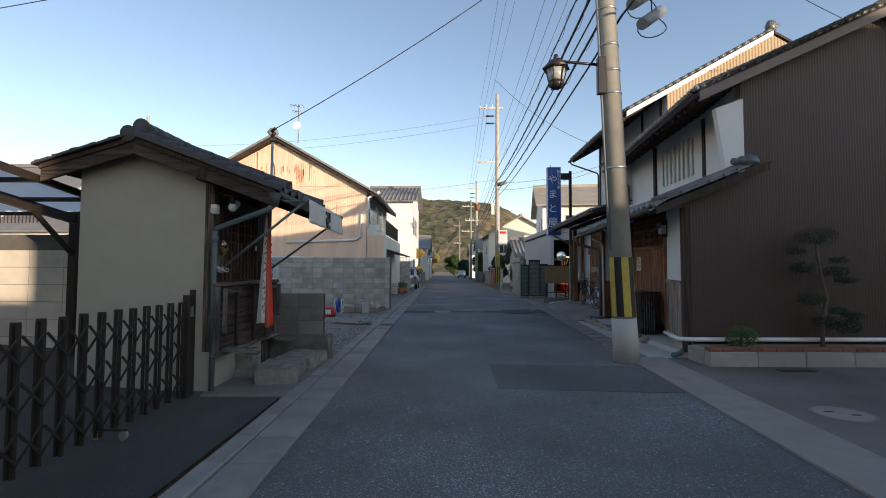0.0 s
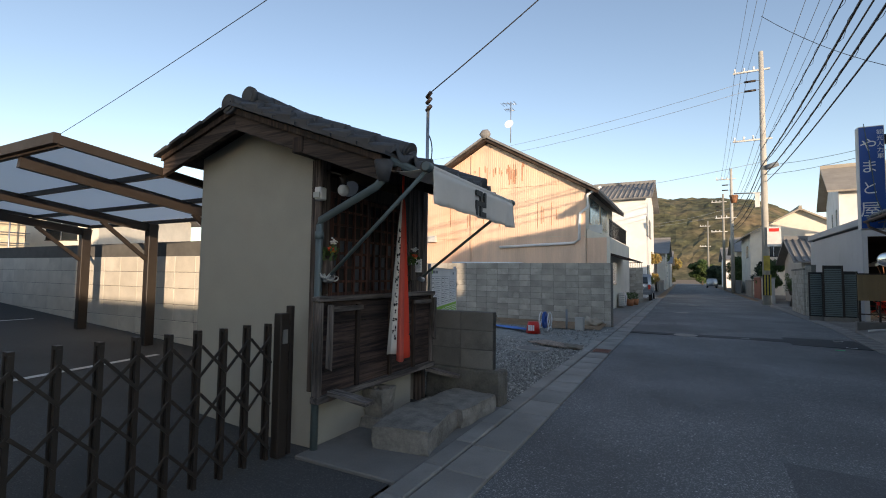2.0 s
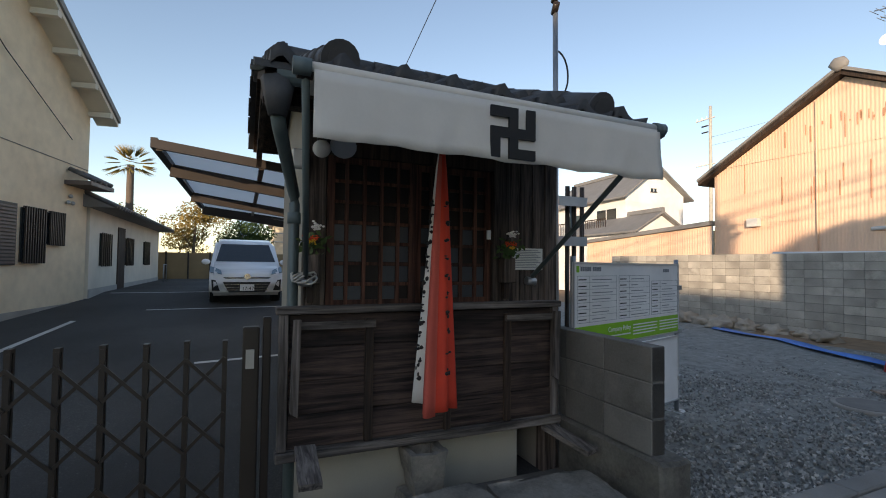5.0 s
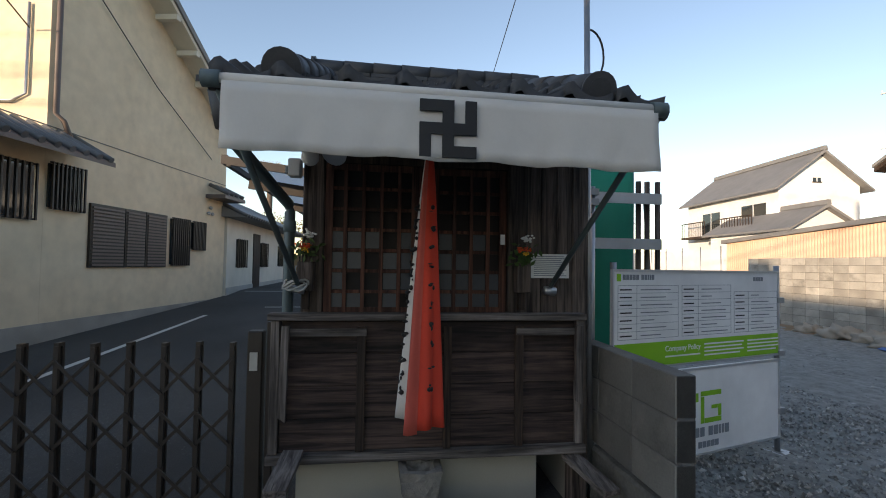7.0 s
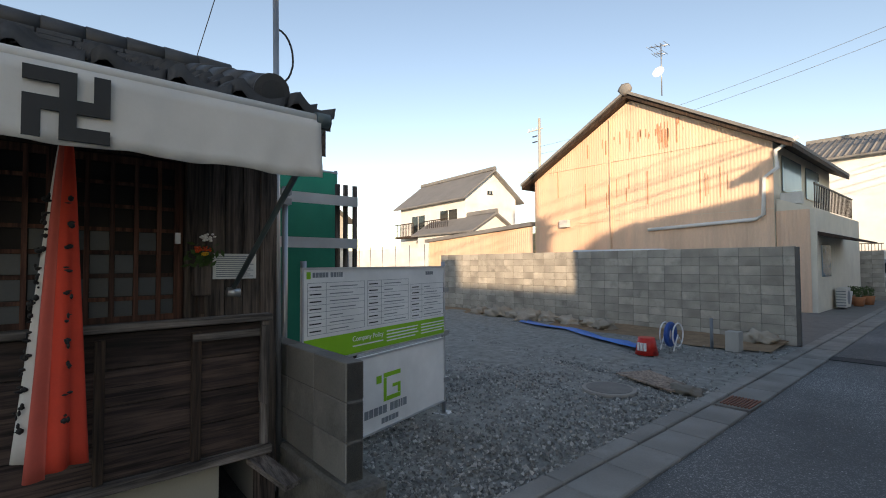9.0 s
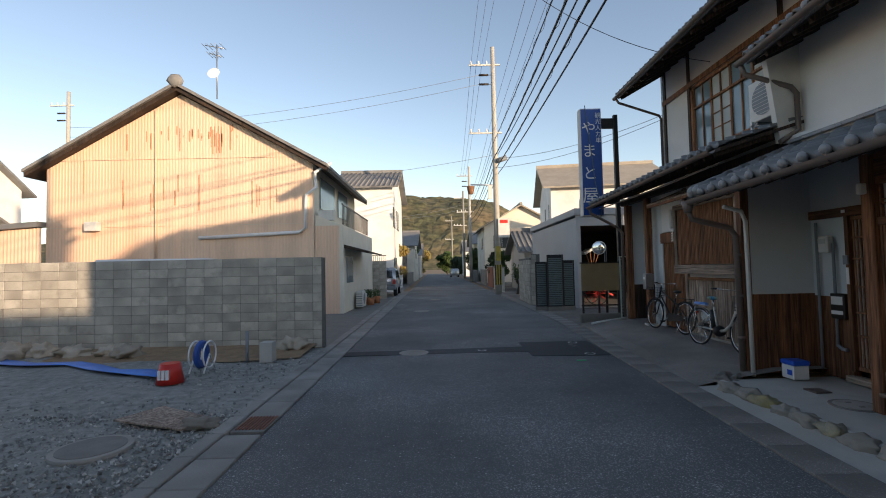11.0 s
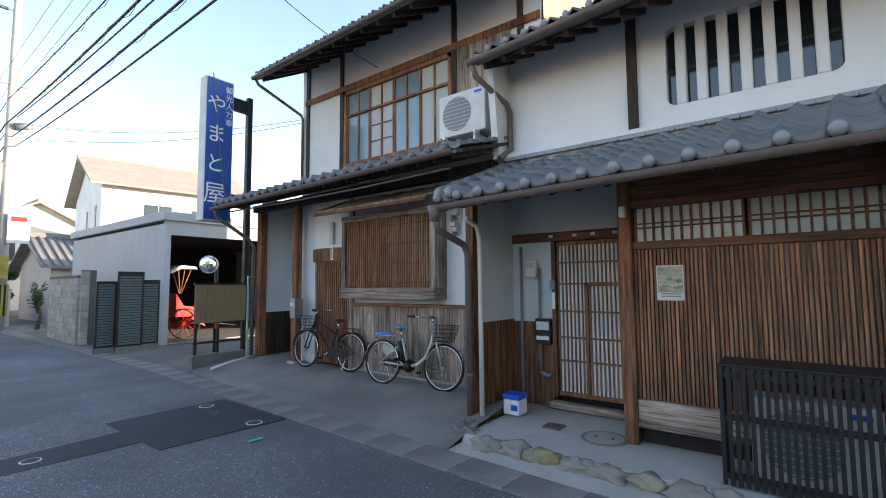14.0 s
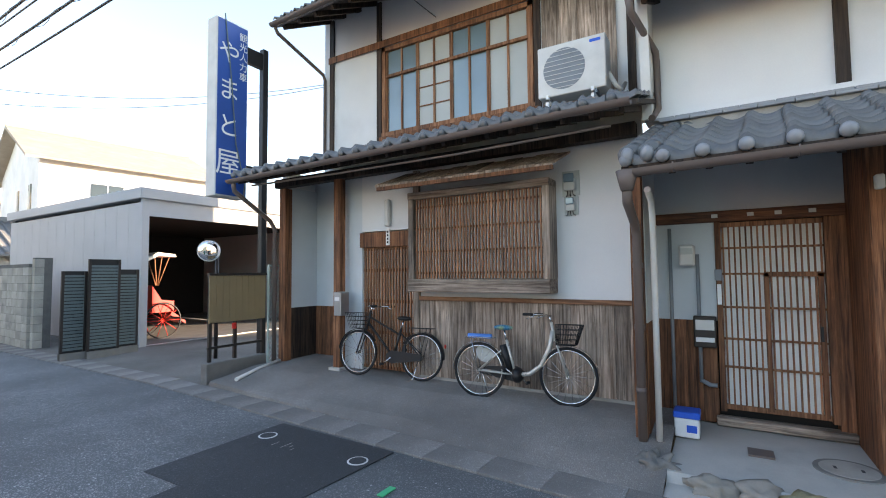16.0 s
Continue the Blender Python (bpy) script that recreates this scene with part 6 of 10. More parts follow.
box(bm, 0, 0, 0, 0.205, 0.165, 0.06, bevel=0.006)
BRICK = mesh_of("brick", bm, M["brick"])
for k in range(36):
    piece("brick", BRICK, pl, pose(4.27 + k * 0.215, 7.58 + random.uniform(-0.004, 0.004), 0.252))
def clump(bm, c, rx, ry, rz, n, s, rng, flat=0.3):
    """Small leaves spread through a flattened cushion."""
    for _ in range(n):
        while True:
            p = Vector((rng.uniform(-1, 1), rng.uniform(-1, 1), rng.uniform(-1, 1)))
            if 0.35 < p.length < 1 + 0.12 * rng.random():
                break
        p = Vector(c) + Vector((p.x * rx, p.y * ry, p.z * rz))
        t = Vector((rng.gauss(0, 1), rng.gauss(0, 1), rng.gauss(0, 1))).normalized()
        u = t.orthogonal().normalized() * s * 0.45
        t = t * s
        bm.faces.new([bm.verts.new(q) for q in (p - t, p + u, p + t, p - u)])
rng = random.Random(11)
tr = thing("clipped_tree", (6.4, 8.0, 0.26), "small cloud-pruned evergreen against the brown wall", "tree")
ptube("trunk", [(6.42, 8.0, 0.25), (6.44, 8.0, 0.7), (6.52, 7.99, 1.1), (6.42, 8.0, 1.6), (6.36, 8.0, 2.1)], 0.035, M["bark"], tr, "", 8, 0.018)
for cx, cz, rx, rz in ((6.36, 2.16, 0.35, 0.15), (6.12, 1.62, 0.20, 0.10), (6.02, 1.90, 0.10, 0.06), (6.68, 1.55, 0.18, 0.09), (6.74, 1.75, 0.09, 0.06), (6.86, 1.40, 0.13, 0.06), (6.26, 1.08, 0.20, 0.10), (6.5, 0.70, 0.2, 0.1), (6.85, 0.62, 0.22, 0.13), (6.7, 0.88, 0.1, 0.07), (6.95, 0.8, 0.12, 0.07)):
    bm = bmesh.new()
    clump(bm, (cx, 8.0, cz), rx, 0.2, rz, int(900 * rx / 0.3), 0.02, rng)
    part("foliage_pad", bm, M["leaf_dk"], tr, "dark green clipped pad")
    ptube("branch", [(6.45, 8.0, cz - 0.14), (cx, 8.0, cz - 0.02)], 0.012, M["bark"], tr, "", 6)
bush = thing("round_bush", (5.03, 7.95, 0.26), "small round green clipped bush in the planting bed", "bush")
bm = bmesh.new()
clump(bm, (5.03, 7.97, 0.44), 0.26, 0.2, 0.19, 1600, 0.02, rng)
part("foliage", bm, M["leaf"], bush)
ptube("stem", [(5.03, 7.97, 0.25), (5.03, 7.97, 0.44)], 0.02, M["bark"], bush)
m = thing("yard_manhole", (4.3, 5.12, 0), "round concrete cover with two lifting slots in the yard", "manhole")
ptube("rim", [(4.3, 5.12, 0.0), (4.3, 5.12, 0.016)], 0.30, M["concrete_dk"], m, "", 30)
ptube("lid", [(4.3, 5.12, 0.002), (4.3, 5.12, 0.019)], 0.265, M["kerb_smooth"], m, "", 30)
for s_ in (-1, 1):
    pbox("slot", (4.3 + s_ * 0.10 - 0.05, 5.12 - s_ * 0.06 - 0.02, 0.0192, 4.3 + s_ * 0.10 + 0.05, 5.12 - s_ * 0.06 + 0.02, 0.0205), M["black"], m)
m = thing("slot_drain", (5.45, 7.32, 0), "narrow black drain slot at the foot of the planter", "drain")
pbox("slot", (5.18, 7.24, 0.006, 5.72, 7.38, 0.018), M["black"], m)
el = thing("pipe_elbow", (4.4, 8.9, 0), "grey-blue plastic pipe elbow lying beside the house corner", "pipe")
ptube("elbow", [(4.05, 8.35, 0.06), (4.22, 8.42, 0.08), (4.34, 8.50, 0.17), (4.48, 8.52, 0.20)], 0.045, M["gutter_gr"], el, "", 10)

# ---- second house with bicycles ----
HB = thing("white_townhouse", (9, 17.5, 0), "two-storey white plastered townhouse with dark timbers and tiled eaves", "house")
BXW, UXW = 5.86, 6.95
pbox("lower_wall", (BXW, 14.57, 1.42, BXW + 0.15, 17.75, 3.6), M["white_plaster"], HB, "white plaster wall")
pbox("lower_wall", (BXW, 18.92, 0.2, BXW + 0.15, 19.3, 3.6), M["blue_plaster"], HB)
pbox("lower_wall", (BXW, 17.75, 2.46, BXW + 0.15, 18.92, 3.6), M["white_plaster"], HB)
pbox("porch_wall", (6.55, 19.3, 1.15, 6.7, 20.75, 3.6), M["blue_plaster"], HB, "pale blue plaster in the porch")
for k in range(8):
    pbox("porch_dado", (6.53, 19.3 + 0.18 * k, 0.2, 6.7, 19.3 + 0.18 * k + 0.178, 1.15), M["wood"], HB)
pbox("porch_side", (5.86, 19.3, 0.2, 6.55, 19.4, 3.6), M["blue_plaster"], HB)
for k in range(18):
    y = 14.58 + k * 0.176
    pbox("dado_plank", (BXW - 0.02 - 0.004 * (k % 3), y, 0.24, BXW + 0.1, y + 0.173, 1.36), M["wood_grey"], HB)
pbox("dado_rail", (BXW - 0.06, 14.58, 1.361, BXW + 0.1, 17.75, 1.419), M["wood_slat_h"], HB, "", 0.005)
pbox("sill_stone", (BXW - 0.05, 14.57, 0.15, BXW + 0.1, 17.75, 0.24), M["concrete"], HB)
pbox("post", (5.60, 19.18, 0.2, 5.74, 19.32, 3.35), M["wood"], HB, "brown timber post", 0.006)
pbox("post_base", (5.55, 19.13, 0.17, 5.79, 19.37, 0.25), M["concrete_lt"], HB)
pbox("post", (5.70, 20.62, 0.2, 5.86, 20.78, 3.35), M["wood"], HB, "", 0.006)
pbox("post", (BXW - 0.05, 17.75, 0.2, BXW + 0.1, 17.86, 3.35), M["wood_grey"], HB, "", 0.005)
pbox("beam", (5.60, 14.6, 3.351, 5.76, 20.8, 3.5), M["wood_dark"], HB)
pbox("end_wall", (6.95, 20.75, 3.7, 13, 20.9, 7.2), M["white_plaster"], HB)
pbox("end_wall", (5.87, 20.75, 0.1, 13, 20.9, 3.7), M["white_plaster"], HB)
# room shade behind the ground floor, put in as a near-black sheet
pbox("inner_dark", (7.2, 14.8, 0.1, 7.25, 20.7, 3.6), M["interior_shade"], HB)
pbox("porch_end", (5.87, 20.70, 1.15, 6.55, 20.748, 3.4), M["blue_plaster"], HB)
for k in range(4):
    pbox("porch_dado", (5.87 + 0.165 * k, 20.69, 0.2, 5.87 + 0.165 * k + 0.162, 20.748, 1.149), M["wood_dark"], HB)
# bay lattice window
bay = thing("bay_lattice", (5.6, 16.7, 1.5), "projecting wooden lattice bay window with shingled hood", "window", kind="structure")
bx = 5.58
pbox("sill", (bx - 0.04, 15.62, 1.50, BXW, 17.78, 1.68), M["wood_grey_h"], bay, "thick weathered sill", 0.008)
pbox("head", (bx - 0.03, 15.62, 2.86, BXW, 17.78, 2.96), M["wood_grey_h"], bay, "", 0.006)
for y in (15.62, 17.68):
    pbox("jamb", (bx - 0.02, y, 1.681, BXW, y + 0.09, 2.859), M["wood_grey"], bay)
pbox("backing", (bx + 0.08, 15.7, 1.69, bx + 0.09, 17.7, 2.85), M["paper"], bay)
for k in range(40):
    y = 15.73 + k * 0.0485
    pbox("slat", (bx, y, 1.69, bx + 0.025, y + 0.022, 2.85), M["wood_slat"], bay)
for z in (1.76, 2.07, 2.40, 2.72):
    pbox("rail", (bx + 0.026, 15.71, z, bx + 0.045, 17.68, z + 0.025), M["wood_slat"], bay)
for k in range(12):
    y = 15.42 + k * 0.215
    pprism("shingle", [(5.10, y, 3.00), (5.10, y + 0.235, 3.0), (BXW, y + 0.235, 3.30), (BXW, y, 3.30)], (0, 0, 0.022 + 0.012 * (k % 2)), M["wood_grey"], bay)
pbox("hood_edge", (5.10, 15.42, 2.95, 5.14, 18.0, 3.0), M["wood"], bay)
# side door
sd2 = thing("lattice_door", (BXW, 18.3, 0.2), "brown sliding lattice door beside the bay window", "door", kind="structure")
pbox("backing", (BXW + 0.06, 17.86, 0.24, BXW + 0.07, 18.92, 2.2), M["paper"], sd2)
for k in range(18):
    y = 17.88 + k * 0.057
    pbox("slat", (BXW, y, 0.25, BXW + 0.03, y + 0.026, 2.18), M["wood_slat"], sd2)
for z in (0.24, 0.8, 1.3, 1.8, 2.15):
    pbox("rail", (BXW + 0.031, 17.87, z, BXW + 0.05, 18.91, z + 0.05), M["wood_slat"], sd2)
pbox("lintel", (BXW - 0.04, 17.86, 2.2, BXW + 0.1, 18.94, 2.44), M["wood"], sd2, "brown timber lintel")
wl = thing("wall_light", (BXW, 18.35, 2.75), "long white wall light above the side door", "lamp")
pbox("tube", (BXW - 0.09, 18.30, 2.52, BXW - 0.001, 18.40, 2.95), M["offwhite"], wl, "", 0.02)
np2 = thing("name_plate", (BXW, 18.35, 2.35), "white wooden name plate with dark characters", "plate")
pbox("board", (BXW - 0.055, 18.31, 2.22, BXW - 0.041, 18.38, 2.48), M["paper"], np2)
for k in range(4):
    pbox("print_mark", (BXW - 0.058, 18.33, 2.25 + k * 0.055, BXW - 0.056, 18.36, 2.285 + k * 0.055), M["cable"], np2)
mb2 = thing("steel_mail_box", (5.6, 19.0, 1.3), "grey steel mail box on the timber post", "mail box")
pbox("body", (5.46, 19.02, 1.10, 5.66, 19.175, 1.48), M["steel"], mb2, "", 0.01)
pbox("label", (5.455, 19.05, 1.34, 5.459, 19.15, 1.40), M["white"], mb2)
wall_meter(BXW, 15.42, 2.90, label="grey electric meter on white plaster", s=1.0, board="frosted")
wall_meter(BXW, 15.42, 2.62, label="grey switch box below the meter", s=0.8, board="frosted")
# lower roof of the second house
LB = thing("porch_roof", (5.7, 17.6, 3.6), "grey pantile roof over the ground floor of the white house", "roof", kind="structure")
b0, b1 = Vector((4.58, 14.42, 3.42)), Vector((4.80, 20.85, 3.42))
alb = b1 - b0
ub = Vector((UXW - b0.x, 0, 0.72))
ub = ub - alb.normalized() * ub.dot(alb.normalized())
nc = int(alb.length / 0.275)
tiled(LB, TILE, b0, alb, ub, nc, 9, w=alb.length / nc, exposure=0.265, cap=cap_mesh("eave_cap", 0.05, M["tile"]))
bm = bmesh.new()
prism(bm, [b0 + dn, b1 + dn, b1 + dn + ub, b0 + dn + ub], (0, 0, -0.05))
part("deck", bm, M["wood_dark"], LB)
bm = bmesh.new()
for s in range(22):
    q = b0 + alb * (s + 0.5) / 22 + Vector((0, 0, -0.1))
    beam(bm, q, q + ub * 0.6, 0.05, 0.06)
part("rafters", bm, M["wood_dark"], LB)
half_gutter("gutter", b0 + Vector((-0.10, 0.05, -0.045)), b1 + Vector((-0.10, 0, -0.07)), 0.06, M["gutter"], LB)
ptube("downpipe", [b1 + Vector((-0.09, -0.1, -0.05)), b1 + Vector((-0.05, -0.1, -0.25)), (5.55, 20.85, 2.75), (5.66, 20.85, 2.6), (5.66, 20.85, 0.1)], 0.04, M["gutter"], LB, "", 10)
ptube("cable", [(4.72, 14.7, 3.22), (4.75, 16.5, 3.19), (4.85, 18.5, 3.22), (4.9, 20.5, 3.26)], 0.015, M["gutter"], LB, "sagging cable under the eave", 6)
# upper wall
pbox("upper_wall", (UXW, 14.42, 3.9, UXW + 0.15, 16.27, 7.2), M["white_plaster"], HB)
pbox("upper_wall", (UXW, 19.36, 3.9, UXW + 0.15, 20.75, 7.2), M["white_plaster"], HB)
pbox("upper_wall", (UXW, 16.27, 3.9, UXW + 0.15, 19.36, 4.46), M["white_plaster"], HB)
pbox("upper_wall", (UXW, 16.27, 6.16, UXW + 0.15, 19.36, 7.2), M["white_plaster"], HB)
for y in (14.75, 16.15, 19.36, 20.62):
    pbox("timber", (UXW - 0.035, y, 4.1, UXW - 0.001, y + 0.11, 7.1), M["wood_dark"], HB)
pbox("timber_rail", (UXW - 0.05, 14.42, 6.165, UXW - 0.036, 20.75, 6.30), M["wood"], HB)
pbox("timber_rail", (UXW - 0.05, 16.2, 4.30, UXW - 0.036, 19.4, 4.40), M["wood"], HB)
for k in range(4):
    pbox("wall_board", (UXW - 0.06, 15.0 + 0.28 * k, 4.25, UXW - 0.037, 15.0 + 0.28 * k + 0.276, 6.15), M["wood_grey"], HB, "vertical weathered boards")
uw = thing("upper_window", (UXW, 17.8, 4.5), "wooden sliding window with pale curtains on the upper floor", "window", kind="structure")
pbox("curtain", (UXW + 0.09, 16.3, 4.5, UXW + 0.10, 19.33, 6.1), M["curtain"], uw, "pale curtains")
for a, b in ((16.28, 16.36), (19.27, 19.35)):
    pbox("frame", (UXW - 0.02, a, 4.46, UXW + 0.08, b, 6.16), M["wood_slat"], uw)
pbox("frame", (UXW - 0.03, 16.2, 4.40, UXW + 0.08, 19.42, 4.48), M["wood_slat"], uw)
pbox("frame", (UXW - 0.02, 16.28, 6.08, UXW + 0.08, 19.35, 6.16), M["wood_slat"], uw)
pbox("frame", (UXW - 0.01, 16.36, 5.56, UXW + 0.06, 19.27, 5.61), M["wood_slat"], uw)
for k in range(4):
    y = 16.36 + 0.7275 * k
    dark = k in (1, 3)
    sash = pbox("sash", (UXW + 0.05, y + 0.03, 4.5, UXW + 0.055, y + 0.70, 6.08), M["glass_blue"] if dark else M["frosted"], uw, "glazed sash")
    for a in (0.0, 0.35, 0.70):
        pbox("stile", (UXW + 0.02, y + a, 4.48, UXW + 0.048, y + a + 0.035, 6.08), M["wood_slat"], sash)
    for z in (4.85, 5.2) if k in (2,) else ():
        pbox("glazing_bar", (UXW + 0.03, y, z, UXW + 0.047, y + 0.73, z + 0.02), M["wood_slat"], sash)
    pbox("drape", (UXW + 0.06, y + 0.08, 4.5, UXW + 0.085, y + 0.30, 5.55), M["curtain"], sash)
ac2 = thing("air_conditioner", (6.2, 15.5, 4.1), "cream outdoor air conditioner unit on the tiled roof", "air conditioner")
ac_unit(ac2, 6.05, 14.99, 15.90, 4.16, 4.87, 0.31)
for y in (15.15, 15.75):
    pbeam("stand", (5.97, y, 4.085), (6.42, y, 4.085), 0.04, 0.03, M["white"], ac2, "white steel stand")
    pbox("stand_leg", (5.97, y - 0.02, 3.86, 6.01, y + 0.02, 4.16), M["white"], ac2)
ptube("hose", [(6.25, 15.0, 4.4), (6.22, 14.9, 4.2), (6.3, 14.85, 4.15), (6.6, 14.85, 4.35)], 0.03, M["offwhite"], ac2, "", 8)
# main roof of the second house
MB = thing("main_roof", (9, 17.6, 7), "grey tiled main roof of the white townhouse", "roof", kind="structure")
me0, me1 = Vector((5.66, 14.35, 6.56)), Vector((5.72, 20.95, 6.56))
mr0, mr1 = Vector((10.3, 14.35, 9.15)), Vector((10.3, 20.95, 9.15))
pprism("deck", [me0, me1, mr1, mr0], (0, 0, -0.08), M["wood_dark"], MB)
pprism("deck_back", [mr0, mr1, (15, 20.95, 6.5), (15, 14.35, 6.5)], (0, 0, -0.08), M["wood_dark"], MB)
bm = bmesh.new()
tiled_joined(bm, me0 + Vector((-0.04, 0, 0.01)), me1 - me0, mr0 - me0, 24, 20, w=6.6 / 24, exposure=0.27)
part("tiles", bm, M["tile"], MB)["kind"] = "stuff"
CAPS = cap_mesh("eave_cap", 0.045, M["tile"])
for k in range(24):
    piece("eave_cap", CAPS, MB, Matrix.Translation(me0 + (me1 - me0) * (k + 0.17) / 24 + Vector((-0.05, 0, 0.04))))
bm = bmesh.new()
for k in range(16):
    q = me0 + (me1 - me0) * (k + 0.5) / 16 + Vector((0.02, 0, -0.12))
    beam(bm, q, q + (mr0 - me0) * 0.3, 0.07, 0.08)
part("rafters", bm, M["wood_dark"], MB)
half_gutter("gutter", me0 + Vector((-0.11, 0.05, -0.04)), me1 + Vector((-0.11, 0, -0.06)), 0.06, M["gutter"], MB)
ptube("downpipe", [me1 + Vector((-0.1, -0.05, -0.05)), me1 + Vector((0.0, -0.05, -0.2)), (6.85, 20.85, 5.95), (6.90, 20.85, 5.85), (6.90, 20.85, 4.15)], 0.035, M["gutter"], MB, "", 8)
q = me0 + Vector((0, -0.02, -0.18))
pprism("bargeboard", [q, q + (mr0 - me0), q + (mr0 - me0) + Vector((0, 0, 0.16)), q + Vector((0, 0, 0.16))], (0, 0.05, 0), M["white"], MB, "pale bargeboard")
bm = bmesh.new()
for k in range(20):
    c = me0 + (mr0 - me0) * k / 19 + Vector((0, 0.06, 0.06))
    tube(bm, [c, c + (mr0 - me0) / 19 * 1.04], 0.06, 8, 0.05)
part("verge_tiles", bm, M["tile"], MB, "", True)["kind"] = "stuff"
bm = bmesh.new()
ball(bm, mr0 + Vector((0, 0.1, 0.16)), 0.2, 0.9, 0.6, 1.0, 2, 0.3)
part("ridge_end", bm, M["tile"], MB, "", True)
bm = bmesh.new()
corrugated(bm, (6.95, 14.38, 4.6), (1, 0, 0), 0, 6.6, 0.1, 0.012, lambda s: min(6.48 + 0.558 * (6.95 + s - 5.66), 9.0 - 0.56 * (6.95 + s - 10.3)))
part("gable_cladding", bm, M["tan_metal"], HB, "tan corrugated metal gable")
pbox("gable_backing", (7.0, 14.42, 0.2, 13, 14.5, 6.4), M["tan_metal"], HB)

# ---- bicycles ----
def bicycle(base, heading, lean, frame_m, basket_m, seat_m, label, step_through, ebike):
    b = thing("bicycle", base, label, "bicycle", "bicycles by the wall")
    h = radians(heading)
    W = Matrix.Translation(base) @ Matrix.Rotation(h, 4, "Z") @ Matrix.Rotation(radians(lean), 4, "X")
    def tp(name, pts, r, m, parent=b, lab="", seg=8, r1=None):
        return ptube(name, [W @ Vector(p) for p in pts], r, m, parent, lab, seg, r1)
    R = 0.33
    for x in (-0.56, 0.56):
        bm = bmesh.new()
        n = 36
        tube(bm, [W @ Vector((x + R * math.cos(2 * math.pi * k / n), 0, R + R * math.sin(2 * math.pi * k / n))) for k in range(n + 1)], 0.017, 8, cap=False)
        wheel = part("wheel", bm, M["rubber"], b, "black tyre", True)
        bm = bmesh.new()
        tube(bm, [W @ Vector((x + 0.305 * math.cos(2 * math.pi * k / n), 0, R + 0.305 * math.sin(2 * math.pi * k / n))) for k in range(n + 1)], 0.010, 6, cap=False)
        part("rim", bm, M["chrome"], wheel, "", True)
        tp("hub", [(x, -0.05, R), (x, 0.05, R)], 0.022, M["chrome"], wheel)
        bm = bmesh.new()
        for k in range(18):
            a = 2 * math.pi * k / 18
            tube(bm, [W @ Vector((x + 0.02 * math.cos(a + 1.3), 0.02 * (-1) ** k, R + 0.02 * math.sin(a + 1.3))), W @ Vector((x + 0.30 * math.cos(a), 0, R + 0.30 * math.sin(a)))], 0.0022, 4)
        part("spokes", bm, M["chrome"], wheel)["kind"] = "stuff"
        bm = bmesh.new()
        a0, a1 = (0.1, 2.6) if x > 0 else (0.5, 3.2)
        prev = None
        for k in range(15):
            a = a0 + (a1 - a0) * k / 14
            cur = [bm.verts.new(W @ Vector((x + 0.36 * math.cos(a), s, R + 0.36 * math.sin(a)))) for s in (-0.028, 0.028)]
            if prev:
                bm.faces.new((prev[0], prev[1], cur[1], cur[0]))
            prev = cur
        part("mudguard", bm, frame_m if not ebike else M["chrome"], b, "", True).modifiers.new("thick", "SOLIDIFY").thickness = 0.003
    bb = (-0.08, 0, 0.30)
    if step_through:
        tp("down_tube", [(0.38, 0, 0.86), (0.34, 0, 0.66), (0.24, 0, 0.44), (0.10, 0, 0.33), bb], 0.028, frame_m)
    else:
        tp("down_tube", [(0.38, 0, 0.78), bb], 0.017, frame_m)
        tp("top_tube", [(0.37, 0, 0.88), (-0.2, 0, 0.62)], 0.015, frame_m)
    tp("seat_tube", [bb, (-0.20, 0, 0.72)], 0.018, frame_m)
    tp("seat_post", [(-0.20, 0, 0.72), (-0.235, 0, 0.84)], 0.013, M["chrome"])
    for s in (-0.045, 0.045):
        tp("chain_stay", [bb, (-0.56, s, R)], 0.010, frame_m)
        tp("seat_stay", [(-0.19, 0, 0.66), (-0.56, s, R)], 0.009, frame_m)
        tp("fork", [(0.40, 0, 0.78), (0.46, s, 0.62), (0.56, s, R)], 0.012, frame_m)
    tp("head_tube", [(0.405, 0, 0.74), (0.36, 0, 0.96)], 0.02, frame_m)
    tp("stem", [(0.36, 0, 0.96), (0.34, 0, 1.04)], 0.013, M["chrome"])
    tp("handlebar", [(0.10, -0.27, 1.05), (0.22, -0.25, 1.05), (0.33, -0.12, 1.04), (0.35, 0, 1.03), (0.33, 0.12, 1.04), (0.22, 0.25, 1.05), (0.10, 0.27, 1.05)], 0.011, M["chrome"])
    for s in (-1, 1):
        tp("grip", [(0.08, s * 0.272, 1.05), (0.20, s * 0.256, 1.05)], 0.017, M["rubber"])
        tp("brake_lever", [(0.23, s * 0.24, 1.04), (0.12, s * 0.245, 1.0)], 0.006, M["chrome"])
    bm = bmesh.new()
    ball(bm, (0, 0, 0), 1, sub=3)
    for v in bm.verts:
        p = v.co.copy()
        wdt = 0.075 if p.x < 0 else 0.075 - 0.045 * p.x
        v.co = W @ Vector((-0.245 + p.x * 0.125, p.y * wdt, 0.875 + p.z * 0.035))
    part("saddle", bm, seat_m, b, "", True)
    # basket of wire bars
    bm = bmesh.new()
    bx0, bx1 = 0.44, 0.74
    for z, k in ((0.70, 0.75), (0.76, 0.8), (0.82, 0.87), (0.88, 0.93), (0.94, 1.0)):
        w = 0.17 * k
        pts = [(bx0, -w, z), (bx0 + 0.28 * k, -w, z), (bx0 + 0.28 * k, w, z), (bx0, w, z), (bx0, -w, z)]
        tube(bm, [W @ Vector(p) for p in pts], 0.004, 5)
